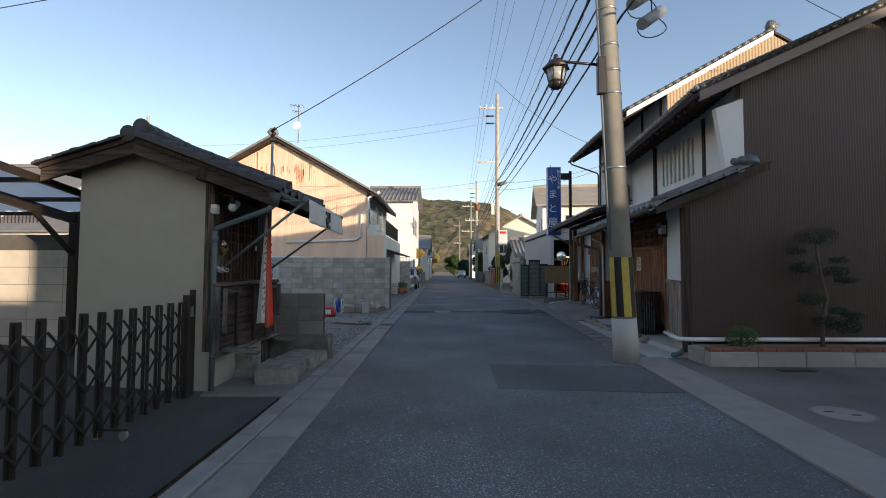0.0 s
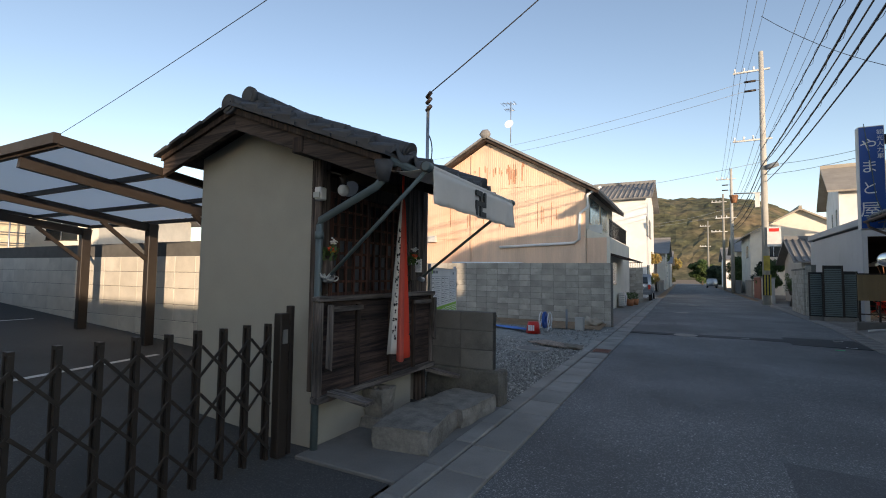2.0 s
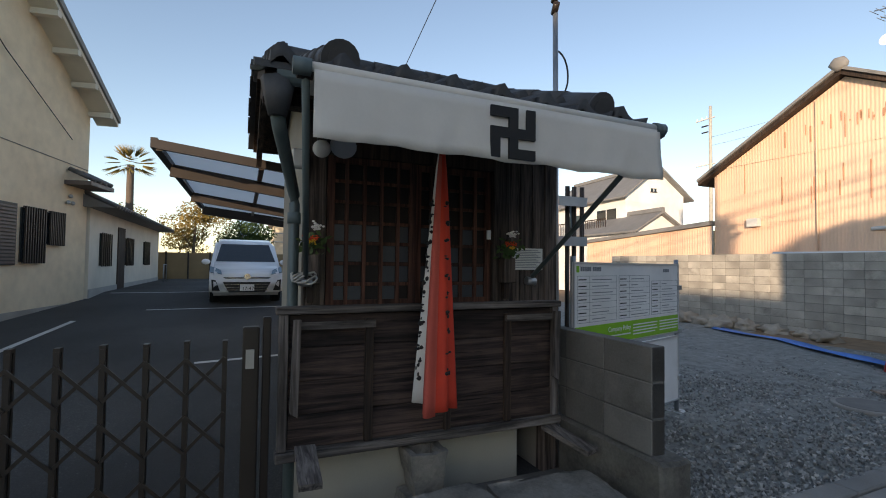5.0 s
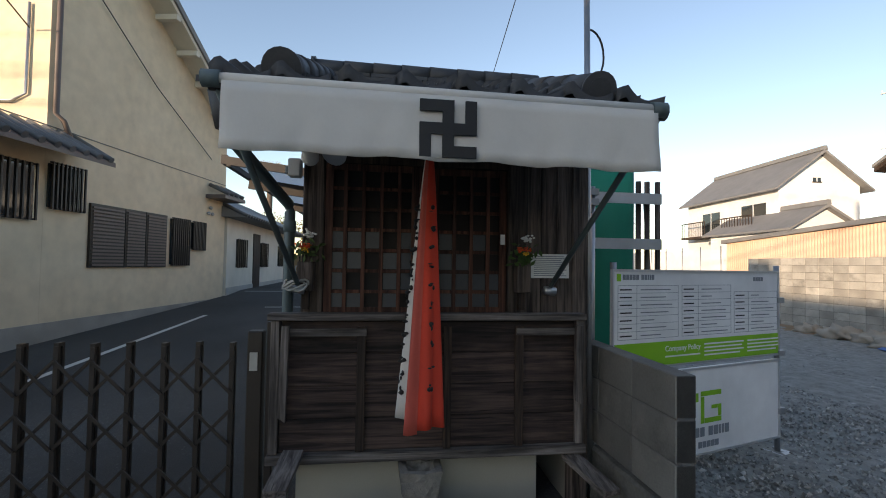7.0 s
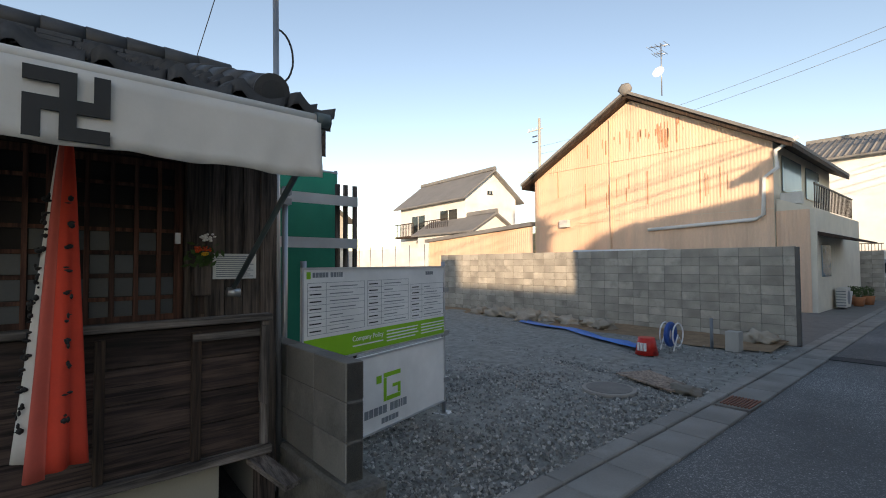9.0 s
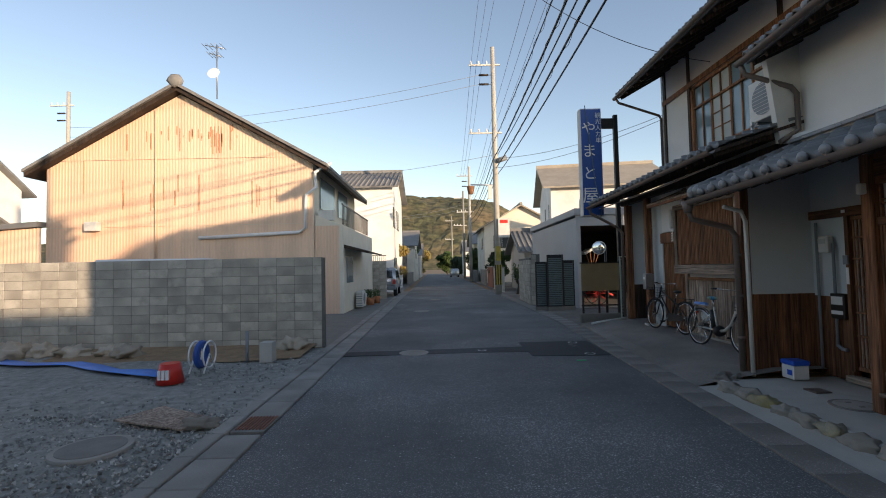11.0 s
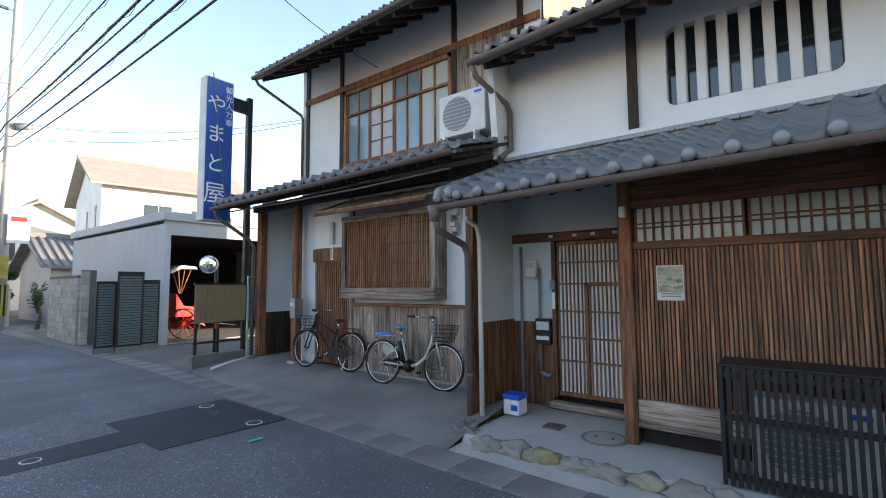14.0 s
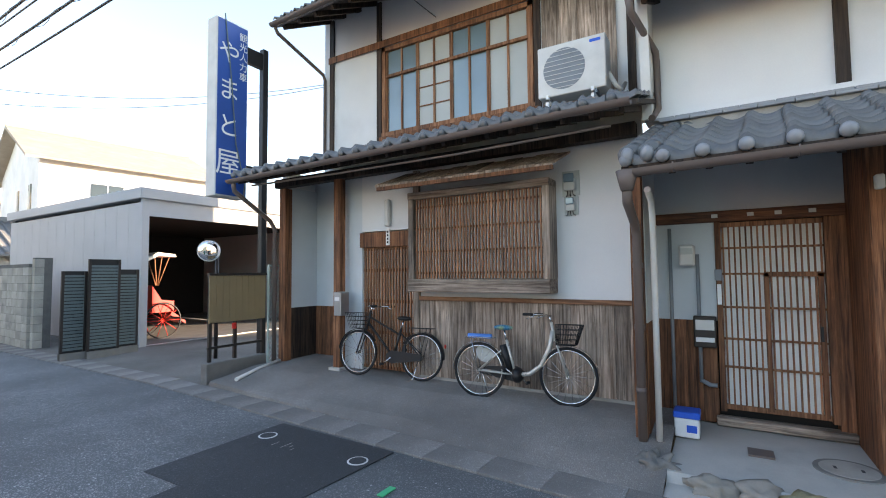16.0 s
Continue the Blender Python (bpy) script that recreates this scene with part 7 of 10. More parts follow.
    for k in range(9):
        f = k / 8
        for s in (-1, 1):
            tube(bm, [W @ Vector((bx0 + 0.21 * f, s * 0.1275, 0.70)), W @ Vector((bx0 + 0.28 * f, s * 0.17, 0.94))], 0.003, 4)
        tube(bm, [W @ Vector((bx0 + 0.21, -0.1275 + 0.255 * f, 0.70)), W @ Vector((bx0 + 0.28, -0.17 + 0.34 * f, 0.94))], 0.003, 4)
        tube(bm, [W @ Vector((bx0, -0.1275 + 0.255 * f, 0.70)), W @ Vector((bx0, -0.17 + 0.34 * f, 0.94))], 0.003, 4)
        tube(bm, [W @ Vector((bx0, -0.1275 + 0.255 * f, 0.70)), W @ Vector((bx0 + 0.21, -0.1275 + 0.255 * f, 0.70))], 0.003, 4)
    part("basket", bm, basket_m, b, "dark wire basket")
    # rear carrier, stand, chain case, cranks
    bm = bmesh.new()
    for s in (-0.06, -0.02, 0.02, 0.06):
        tube(bm, [W @ Vector((-0.36, s, 0.74)), W @ Vector((-0.74, s, 0.74))], 0.006, 5)
    for s in (-0.065, 0.065):
        tube(bm, [W @ Vector((-0.66, s, 0.74)), W @ Vector((-0.56, s, R))], 0.005, 5)
    part("carrier", bm, M["chrome"] if ebike else frame_m, b)
    tp("kick_stand", [(-0.54, 0.06, 0.30), (-0.50, 0.14, 0.02), (-0.44, 0.15, 0.0)], 0.008, M["chrome"])
    bm = bmesh.new()
    pr = [W @ Vector(p) for p in ((-0.58, 0.05, 0.28), (-0.58, 0.05, 0.37), (-0.08, 0.05, 0.40), (0.02, 0.05, 0.34), (0.0, 0.05, 0.24), (-0.1, 0.05, 0.21))]
    prism(bm, pr, W.to_3x3() @ Vector((0, 0.02, 0)))
    part("chain_case", bm, M["black"], b, "black chain case")
    for s in (-1, 1):
        tp("crank", [(-0.08, s * 0.08, 0.30), (-0.08 + s * 0.12, s * 0.09, 0.30 - s * 0.10)], 0.009, M["chrome"])
        tp("pedal", [(-0.08 + s * 0.12, s * 0.09, 0.30 - s * 0.10), (-0.08 + s * 0.12, s * 0.18, 0.30 - s * 0.10)], 0.02, M["rubber"])
    if ebike:
        bm = bmesh.new()
        ball(bm, W @ Vector((-0.06, 0.02, 0.30)), 0.11, 1.1, 0.7, 0.9, 2)
        part("motor", bm, M["black"], b, "black motor housing", True)
        tp("battery", [(-0.15, 0, 0.36), (-0.25, 0, 0.66)], 0.045, M["black"], b, "black battery", 8)
        tp("rain_cover", [(-0.40, 0, 0.755), (-0.72, 0, 0.755)], 0.03, M["blue_tarp"], b, "blue cover on the carrier")
        tp("skirt_guard", [(-0.50, 0.06, 0.55), (-0.50, 0.062, 0.55)], 0.13, M["frosted"], b, "", 14)
    else:
        tp("lock_plate", [(-0.30, 0.05, 0.30), (-0.30, 0.055, 0.5)], 0.02, M["black"], b)
        tp("reflector", [(-0.93, 0, 0.5), (-0.94, 0, 0.5)], 0.03, M["red"], b)
    return b
M["seat_blue"] = mat("seat_blue", (0.03, 0.19, 0.32), 0.8, 0.5, 30.0, 0.0, stain=0.2, tint=(0.25, 0.3, 0.12))
bicycle((5.37, 15.95, 0.20), -84, -5, M["silver_paint"], M["black"], M["seat_blue"], "silver electric bicycle with basket and blue seat cover by the wall", True, True)
bicycle((5.55, 18.15, 0.22), 96, 5, M["black"], M["black"], M["black"], "black city bicycle with front basket by the door", False, False)

# ---- shop sign and its yard ----
sg = thing("shop_sign", (5.35, 21.5, 0), "tall blue shop sign with white characters on a black post", "sign")
pbox("box", (4.68, 21.20, 3.14, 5.30, 21.48, 6.32), M["offwhite"], sg, "white sign box", 0.012)
pbox("face", (4.70, 21.190, 3.17, 5.28, 21.199, 6.29), M["blue_sign"], sg, "dark blue face")
for k, (ch, s) in enumerate((("や", 0.44), ("ま", 0.44), ("と", 0.44), ("屋", 0.50))):
    text_part(ch, face_y(4.92, 21.187, 5.70 - 0.66 * k), s, M["white"], sg, "character")
for k, ch in enumerate("観光人力車"):
    text_part(ch, face_y(5.195, 21.187, 6.10 - 0.185 * k), 0.17, M["white"], sg, "character")
pbox("post", (5.70, 21.28, 0.0, 5.82, 21.40, 6.15), M["black"], sg, "black square post", 0.008)
for z in (3.5, 5.75):
    pbox("bracket", (5.301, 21.30, z, 5.699, 21.38, z + 0.3), M["black"], sg)
ptube("cable", [(4.82, 21.18, 6.4), (4.95, 21.16, 5.2), (5.05, 21.16, 4.1), (5.24, 21.16, 3.4), (5.16, 21.1, 3.1)], 0.012, M["gutter_gr"], sg, "loose green cable", 6)
gw = thing("gate_footing", (5.0, 21.0, 0), "dark concrete footing with a tan panel on brown posts", "wall")
pbox("footing", (4.44, 20.95, 0, 5.58, 21.12, 0.34), M["concrete_dk"], gw, "", 0.012)
for k in range(9):
    pbox("panel_board", (4.50 + k * 0.121, 21.0, 0.98, 4.50 + k * 0.121 + 0.117, 21.02 + 0.008 * (k % 2), 1.76), M["tan_panel"], gw, "tan ribbed panel")
pbox("panel_top", (4.48, 20.98, 1.761, 5.62, 21.05, 1.80), M["bronze"], gw)
for x in (4.52, 4.98, 5.54):
    pbox("post", (x, 21.031, 0.341, x + 0.05, 21.08, 1.76), M["bronze"], gw)
pbox("rail", (4.50, 21.03, 0.55, 5.56, 21.06, 0.59), M["bronze"], gw)
pbox("sticker", (4.93, 20.99, 0.85, 4.99, 21.03, 0.95), M["red"], gw)
cg = thing("mesh_gate", (5.72, 20.97, 0.1), "narrow pale green wire mesh gate", "gate")
for x in (5.58, 5.85):
    pbox("stile", (x, 20.92, 0.16, x + 0.03, 20.95, 1.95), M["chain_green"], cg)
for z in (0.16, 1.92):
    pbox("rail", (5.611, 20.92, z, 5.849, 20.95, z + 0.03), M["chain_green"], cg)
bm = bmesh.new()
for k in range(-3, 21):
    for s in (1, -1):
        z = 0.19 + k * 0.085
        a, b = (5.61, z), (5.85, z + 0.24)
        if s < 0:
            a, b = (5.61, z + 0.24), (5.85, z)
        if min(a[1], b[1]) > 0.18 and max(a[1], b[1]) < 1.93:
            beam(bm, (a[0], 20.935, a[1]), (b[0], 20.935, b[1]), 0.005, 0.008)
part("mesh", bm, M["chain_green"], cg)["kind"] = "stuff"
ptw = thing("drain_hose", (5.0, 20.6, 0.1), "white plastic pipe lying on the ground", "pipe")
ptube("pipe", [(4.55, 20.35, 0.14), (5.1, 20.55, 0.19), (5.6, 20.62, 0.24)], 0.03, M["offwhite"], ptw)
mr = thing("convex_mirror", (5.75, 23.0, 0), "round convex traffic mirror on a post", "mirror")
ptube("post", [(5.95, 23.05, 0.0), (5.95, 23.05, 2.35)], 0.04, M["iron"], mr)
bm = bmesh.new()
ball(bm, (0, 0, 0), 0.21, 1, 0.16, 1, 3)
for v in bm.verts:
    v.co.y = min(v.co.y, 0.0)
mm = piece("glass", mesh_of("glass", bm, M["mirror"]), mr, pose(5.72, 22.98, 2.28, 0, 0, -30))
ptube("rim", [(5.72, 22.985, 2.28), (5.735, 23.01, 2.28)], 0.225, M["offwhite"], mr, "", 24)
ptube("arm", [(5.74, 23.02, 2.28), (5.95, 23.05, 2.28)], 0.02, M["iron"], mr)

# garage
ga = thing("garage", (8, 30, 0), "white flat-roofed garage standing open with a dark interior", "garage")
for k in range(14):
    pbox("wall_panel", (5.95, 26.22 + k * 0.62, 0.0, 6.05, 26.22 + k * 0.62 + 0.612, 3.62), M["garage_wall"], ga)
# back wall coloured near-black for the shade inside the garage
pbox("back_wall", (6.05, 34.8, 0, 13, 34.9, 3.8), M["interior_shade"], ga)
pbox("right_wall", (12.9, 26.3, 0, 13, 34.8, 3.8), M["garage_wall"], ga)
pbox("fascia", (5.93, 26.14, 3.28, 13, 26.215, 3.70), M["garage_wall"], ga)
pbox("roof", (5.85, 26.05, 3.701, 13.1, 35, 3.98), M["garage_wall"], ga, "white roof edge", 0.02)
pbox("corner_post", (5.94, 26.13, 0, 6.10, 26.215, 3.279), M["garage_wall"], ga)
# lining and ceiling sheets carry the same painted garage shade
pbox("inner_lining", (6.06, 26.3, 0.02, 6.08, 34.7, 3.6), M["interior_shade"], ga)
pbox("inner_ceiling", (6.1, 26.3, 3.5, 12.8, 34.7, 3.55), M["interior_shade"], ga)
pbox("floor_slab", (6.1, 26.0, 0.022, 12.8, 34.7, 0.04), M["concrete_dk"], ga)
pbox("track", (6.1, 26.08, 0.0221, 11, 26.13, 0.05), M["alu"], ga)
rk = thing("rickshaw", (7.0, 27.6, 0), "red rickshaw with cream hood parked in the garage", "rickshaw")
pprism("seat_box", [(6.75, 27.2, 0.75), (7.35, 27.2, 0.75), (7.35, 27.2, 1.05), (7.0, 27.2, 1.1), (6.75, 27.2, 1.5)], (0, 0.8, 0), M["red"], rk)
pprism("footboard", [(7.36, 27.3, 0.75), (7.75, 27.3, 0.45), (7.75, 27.3, 0.38), (7.3, 27.3, 0.66)], (0, 0.6, 0), M["red"], rk)
pprism("hood", [(6.55, 27.2, 2.25), (6.9, 27.2, 2.42), (7.35, 27.2, 2.38), (7.4, 27.2, 2.3), (6.9, 27.2, 2.32), (6.6, 27.2, 2.15)], (0, 0.8, 0), M["paper"], rk, "cream folded hood")
for k in range(4):
    ptube("hood_rib", [(6.85 + 0.02 * k, 27.22, 1.5), (6.6 + 0.2 * k, 27.22, 2.3)], 0.015, M["wood_slat"], rk)
for y in (27.1, 28.1):
    bm = bmesh.new()
    tube(bm, [(7.0 + 0.48 * math.cos(a), y, 0.53 + 0.48 * math.sin(a)) for a in (2 * math.pi * k / 28 for k in range(29))], 0.022, 8, cap=False)
    wh = part("wheel", bm, M["black"], rk, "", True)
    for k in range(10):
        a = 2 * math.pi * k / 10
        ptube("spoke", [(7.0, y, 0.53), (7.0 + 0.47 * math.cos(a), y, 0.53 + 0.47 * math.sin(a))], 0.008, M["red"], wh, "", 5)
ptube("shaft", [(7.3, 27.25, 0.6), (8.8, 27.25, 0.35)], 0.022, M["black"], rk)
ptube("shaft", [(7.3, 27.95, 0.6), (8.8, 27.95, 0.35)], 0.022, M["black"], rk)
lf = thing("louvre_fence", (5.5, 27.8, 0), "dark green-black louvred fence panels before the garage", "fence")
for y, x0, x1, h in ((25.6, 4.14, 4.60, 1.88), (25.45, 4.56, 5.18, 2.14), (25.6, 5.19, 5.64, 1.92)):
    pbox("frame", (x0, y, 0.02, x0 + 0.05, y + 0.05, h), M["iron"], lf)
    pbox("frame", (x1 - 0.05, y, 0.02, x1, y + 0.05, h), M["iron"], lf)
    pbox("base", (x0, y - 0.04, 0.0, x1, y + 0.1, 0.16), M["concrete_dk"], lf)
    pbox("backing", (x0 + 0.05, y + 0.04, 0.16, x1 - 0.05, y + 0.045, h), M["black"], lf)
    for k in range(int((h - 0.26) / 0.07)):
        z = 0.21 + k * 0.07
        pbox("slat", (x0 + 0.05, y + 0.005, z, x1 - 0.05, y + 0.03, z + 0.05), M["gutter_gr"] if h > 1.7 else M["iron"], lf)
block_wall("block_wall_pillar", "grey concrete block wall beside the yard", (4.55, 28.4, 0), (4.92, 28.4, 0), 0, 2.25, 0.16)
block_wall("block_wall_return", "grey concrete block wall along the street", (4.56, 28.52, 0), (4.70, 32.2, 0), 0, 2.1, 0.14)

# ---- generic houses ----
def house(loc, yaw, w, l, he, hr, wall, roof, label, windows=(), overhang=0.5, ridge_along_x=True, rows=0):
    """w along local x, l along local y; the eave sides face local -y and +y when the ridge runs along x."""
    h = thing("house", loc, label, "house", "houses along the street")
    W = Matrix.Translation(loc) @ pose(0, 0, 0, 0, 0, yaw)
    def lp(name, poly, v, m, parent=h, lab=""):
        return pprism(name, [W @ Vector(p) for p in poly], W.to_3x3() @ Vector(v), m, parent, lab)
    o = overhang
    if ridge_along_x:
        lp("wall", [(0, 0, 0), (0, l, 0), (0, l, he), (0, l / 2, hr - 0.15), (0, 0, he)], (w, 0, 0), wall)
        k = (hr - he) / (l / 2)
        for s in (0, 1):
            y0, y1 = (-o, l / 2) if s == 0 else (l + o, l / 2)
            lp("roof", [(-o, y0, he - k * o), (-o, y1, hr), (-o, y1, hr - 0.16), (-o, y0, he - k * o - 0.12)], (w + 2 * o, 0, 0), roof)
        for i in range(rows):
            x = -o + (w + 2 * o) * (i + 0.5) / rows
            q = [W @ Vector((x, -o - 0.02, he - k * o + 0.02)), W @ Vector((x, l / 2, hr + 0.02))]
            ptube("tile_roll", q, 0.06, roof, h, "", 6)
        lp("ridge", [(-o, l / 2 - 0.15, hr - 0.05), (-o, l / 2 + 0.15, hr - 0.05), (-o, l / 2 + 0.1, hr + 0.22), (-o, l / 2 - 0.1, hr + 0.22)], (w + 2 * o, 0, 0), roof)
    else:
        lp("wall", [(0, 0, 0), (w, 0, 0), (w, 0, he), (w / 2, 0, hr - 0.15), (0, 0, he)], (0, l, 0), wall)
        k = (hr - he) / (w / 2)
        for s in (0, 1):
            x0, x1 = (-o, w / 2) if s == 0 else (w + o, w / 2)
            lp("roof", [(x0, -o, he - k * o), (x1, -o, hr), (x1, -o, hr - 0.16), (x0, -o, he - k * o - 0.12)], (0, l + 2 * o, 0), roof)
        lp("ridge", [(w / 2 - 0.15, -o, hr - 0.05), (w / 2 + 0.15, -o, hr - 0.05), (w / 2 + 0.1, -o, hr + 0.22), (w / 2 - 0.1, -o, hr + 0.22)], (0, l + 2 * o, 0), roof)
    for face, a, z, ww, hh in windows:
        if face == "f":
            poly, v = [(a, -0.03, z), (a + ww, -0.03, z), (a + ww, -0.03, z + hh), (a, -0.03, z + hh)], (0, 0.05, 0)
            rim = [(a - 0.06, -0.05, z - 0.06), (a + ww + 0.06, -0.05, z - 0.06), (a + ww + 0.06, -0.05, z), (a - 0.06, -0.05, z)]
            bar = [(a + ww / 2 - 0.02, -0.06, z), (a + ww / 2 + 0.02, -0.06, z), (a + ww / 2 + 0.02, -0.06, z + hh), (a + ww / 2 - 0.02, -0.06, z + hh)]
        else:
            x = w if face == "r" else 0
            s = 0.03 if face == "r" else -0.03
            poly, v = [(x + s, a, z), (x + s, a + ww, z), (x + s, a + ww, z + hh), (x + s, a, z + hh)], (-s * 1.6, 0, 0)
            rim = [(x + s * 1.7, a - 0.06, z - 0.06), (x + s * 1.7, a + ww + 0.06, z - 0.06), (x + s * 1.7, a + ww + 0.06, z), (x + s * 1.7, a - 0.06, z)]
            bar = [(x + s * 2, a + ww / 2 - 0.02, z), (x + s * 2, a + ww / 2 + 0.02, z), (x + s * 2, a + ww / 2 + 0.02, z + hh), (x + s * 2, a + ww / 2 - 0.02, z + hh)]
        win = lp("window", poly, v, M["glass_dk"])
        lp("sill", rim, v, M["bronze"], win)
        lp("mullion", bar, v, M["alu"], win)
    return h, W, lp

# orange metal-clad house
oh = thing("rusty_house", (-9.6, 30, 0), "two-storey house clad in rusty orange corrugated metal", "house")
OY = 26.0
OW0, OW1, OR_ = -14.9, -4.45, (-9.65, 8.92)
def o_top(x):
    return 6.02 + (OR_[1] - 6.02) * (1 - abs(x - OR_[0]) / (5.25))
for x0, x1, z0, z1, wtop in ((OW0, OW1, 6.25, None, True), (OW0, OW1, 3.6, 6.24, False), (OW0, OW1, 0.0, 3.59, False)):
    bm = bmesh.new()
    corrugated(bm, (x0, OY - (0.02 if wtop else 0.0), z0), (1, 0, 0), 0, x1 - x0, 0.12, 0.008, (lambda s: max(6.25, o_top(OW0 + s) - 0.1)) if wtop else (lambda s, z=z1: z))
    part("cladding", bm, M["rust_metal"], oh, "rusty orange corrugated sheets")
pprism("body", [(OW0 + 0.02, OY + 0.05, 0), (OW1 - 0.02, OY + 0.05, 0), (OW1 - 0.02, OY + 0.05, 5.95), (OR_[0], OY + 0.05, OR_[1] - 0.25), (OW0 + 0.02, OY + 0.05, 5.95)], (0, 9, 0), M["cream_wall"], oh)
rr_ = random.Random(3)
for k in range(46):
    x = -12.8 + rr_.random() * 7.6
    pbox("rust_streak", (x, OY - 0.045, 6.4 + rr_.random() * 1.0, x + 0.018 + 0.035 * rr_.random(), OY - 0.036, 7.0 + rr_.random() * 0.6), M["rust"], oh) if o_top(x) > 7.6 else None
for k in range(14):
    x = -13.5 + rr_.random() * 8.6
    z = 4.0 + rr_.random()
    pbox("rust_streak", (x, OY - 0.022, z, x + 0.018 + 0.025 * rr_.random(), OY - 0.015, z + 0.4 + rr_.random() * 1.2), M["rust"], oh)
for s in (-1, 1):
    ex = OR_[0] + s * 5.85
    ez = 8.92 - 5.85 * (2.9 / 5.25) + 0.05
    pprism("roof", [(ex, OY - 0.35, ez), (OR_[0], OY - 0.35, OR_[1] + 0.12), (OR_[0], OY - 0.35, OR_[1] - 0.06), (ex, OY - 0.35, ez - 0.16)], (0, 9.8, 0), M["wood_dark"], oh, "dark boarded roof edge")
    pprism("roof_tiles", [(ex, OY - 0.45, ez + 0.01), (OR_[0], OY - 0.45, OR_[1] + 0.13), (OR_[0], OY - 0.45, OR_[1] + 0.26), (ex, OY - 0.45, ez + 0.13)], (0, 10, 0), M["tile_far"], oh)
bm = bmesh.new()
ball(bm, (OR_[0], OY - 0.4, OR_[1] + 0.3), 0.28, 1.1, 0.5, 1.0, 2, 0.3)
part("ridge_end", bm, M["tile_far"], oh, "", True)
ptube("pipe", [(-10.6, OY - 0.06, 1.5), (-10.6, OY - 0.06, 8.2)], 0.035, M["rust_metal"], oh, "", 8)
ptube("rain_pipe", [(-8.9, OY - 0.08, 3.1), (-5.0, OY - 0.08, 3.25), (-4.75, OY - 0.1, 3.4), (-4.7, OY - 0.1, 4.7), (-4.3, OY - 0.1, 5.0), (-4.35, OY - 0.1, 5.6), (-3.7, OY - 0.1, 5.95)], 0.07, M["white"], oh, "white rain pipe", 8)
pbox("vent_hood", (-13.2, OY - 0.3, 3.45, -12.75, OY - 0.02, 3.8), M["offwhite"], oh)
pprism("annex", [(-4.44, 26.2, 0), (-3.35, 26.2, 0), (-3.35, 26.2, 3.5), (-4.44, 26.2, 3.95)], (0, 8, 0), M["cream_wall"], oh, "cream plastered front part")
bm = bmesh.new()
corrugated(bm, (-4.45, 26.16, 0.0), (1, 0, 0), 3.5, 0.95, 0.12, 0.014)
part("cladding", bm, M["rust_metal"], oh)
pprism("awning_roof", [(-3.35, 26.4, 2.75), (-2.35, 26.4, 2.45), (-2.35, 26.4, 2.38), (-3.35, 26.4, 2.6)], (0, 4.2, 0), M["wood_dark"], oh)
pbox("window", (-3.34, 26.8, 1.2, -3.31, 28.1, 2.3), M["glass_blue"], oh)
pbox("window", (-4.44, 27.0, 4.3, -4.41, 29.6, 5.6), M["glass_blue"], oh)
pbox("window", (-4.44, 30.4, 4.3, -4.41, 32.6, 5.6), M["glass_blue"], oh)
for k in range(26):
    pbox("balcony_bar", (-3.40, 26.3 + k * 0.26, 3.55, -3.37, 26.32 + k * 0.26, 4.35), M["iron"], oh)
pbox("balcony_rail", (-3.41, 26.3, 4.35, -3.36, 33, 4.40), M["iron"], oh)
pbox("outdoor_unit", (-4.35, 26.35, 3.75, -3.75, 26.65, 4.15), M["offwhite"], oh)
an = thing("tv_antenna", (-9.0, 27, 9), "television aerial with a white dish on the roof ridge", "antenna")
ptube("mast", [(-8.7, 27, 9.0), (-8.7, 27, 11.3)], 0.025, M["steel"], an)
for z, L in ((11.15, 0.5), (10.8, 0.3)):
    ptube("boom", [(-8.7 - L, 27, z + 0.15), (-8.7 + L * 0.6, 27, z)], 0.02, M["steel"], an)
    for k in range(5):
        x = -8.7 - L + L * 1.5 * k / 4
        ptube("element", [(x, 26.7, z + 0.08), (x, 27.3, z + 0.08)], 0.012, M["steel"], an, "", 5)
ptube("dish", [(-8.7, 26.8, 9.95), (-8.7, 26.7, 9.98)], 0.1, M["white"], an, "white dish", 20, 0.25)
# long tan wall with a tile cap, and a white van behind the block wall
tw = thing("tan_yard_wall", (-19, 25.5, 0), "long tan metal-clad yard wall with a tile cap", "wall", kind="structure")
bm = bmesh.new()
corrugated(bm, (-23.5, 25.8, 0.0), (1, 0, 0), 3.0, 8.6, 0.14, 0.014, lambda s: 3.1 + 0.06 * s)
part("cladding", bm, M["rust_metal"], tw)
pprism("cap", [(-23.7, 25.6, 3.1), (-14.9, 25.6, 3.65), (-14.9, 25.6, 3.85), (-23.7, 25.6, 3.3)], (0, 0.5, 0), M["tile_far"], tw)
pbox("fence_sheet", (-38, 25.8, 0, -23.6, 25.9, 2.8), M["white_wall"], tw, "white sheet fence")
for k in range(9):
    ptube("fence_post", [(-37.5 + k * 1.7, 25.75, 0), (-37.5 + k * 1.7, 25.75, 3.0)], 0.03, M["steel"], tw)
van = thing("white_van", (-7, 21.4, 0), "white van parked behind the block wall", "van")
def car_body(parent, W, prof, half, mtl, name="body", bev=0.09):
    bm = bmesh.new()
    prism(bm, [(x, -half, z) for x, z in prof], (0, 2 * half, 0))
    bmesh.ops.bevel(bm, geom=bm.edges[:], offset=bev, segments=3, affect="EDGES", clamp_overlap=True)
    for v in bm.verts:
        if v.co.z > 0.95:
            v.co.y *= 1 - 0.16 * (v.co.z - 0.95)
    bmesh.ops.transform(bm, matrix=W, verts=bm.verts[:])
    return part(name, bm, mtl, parent, "", True)
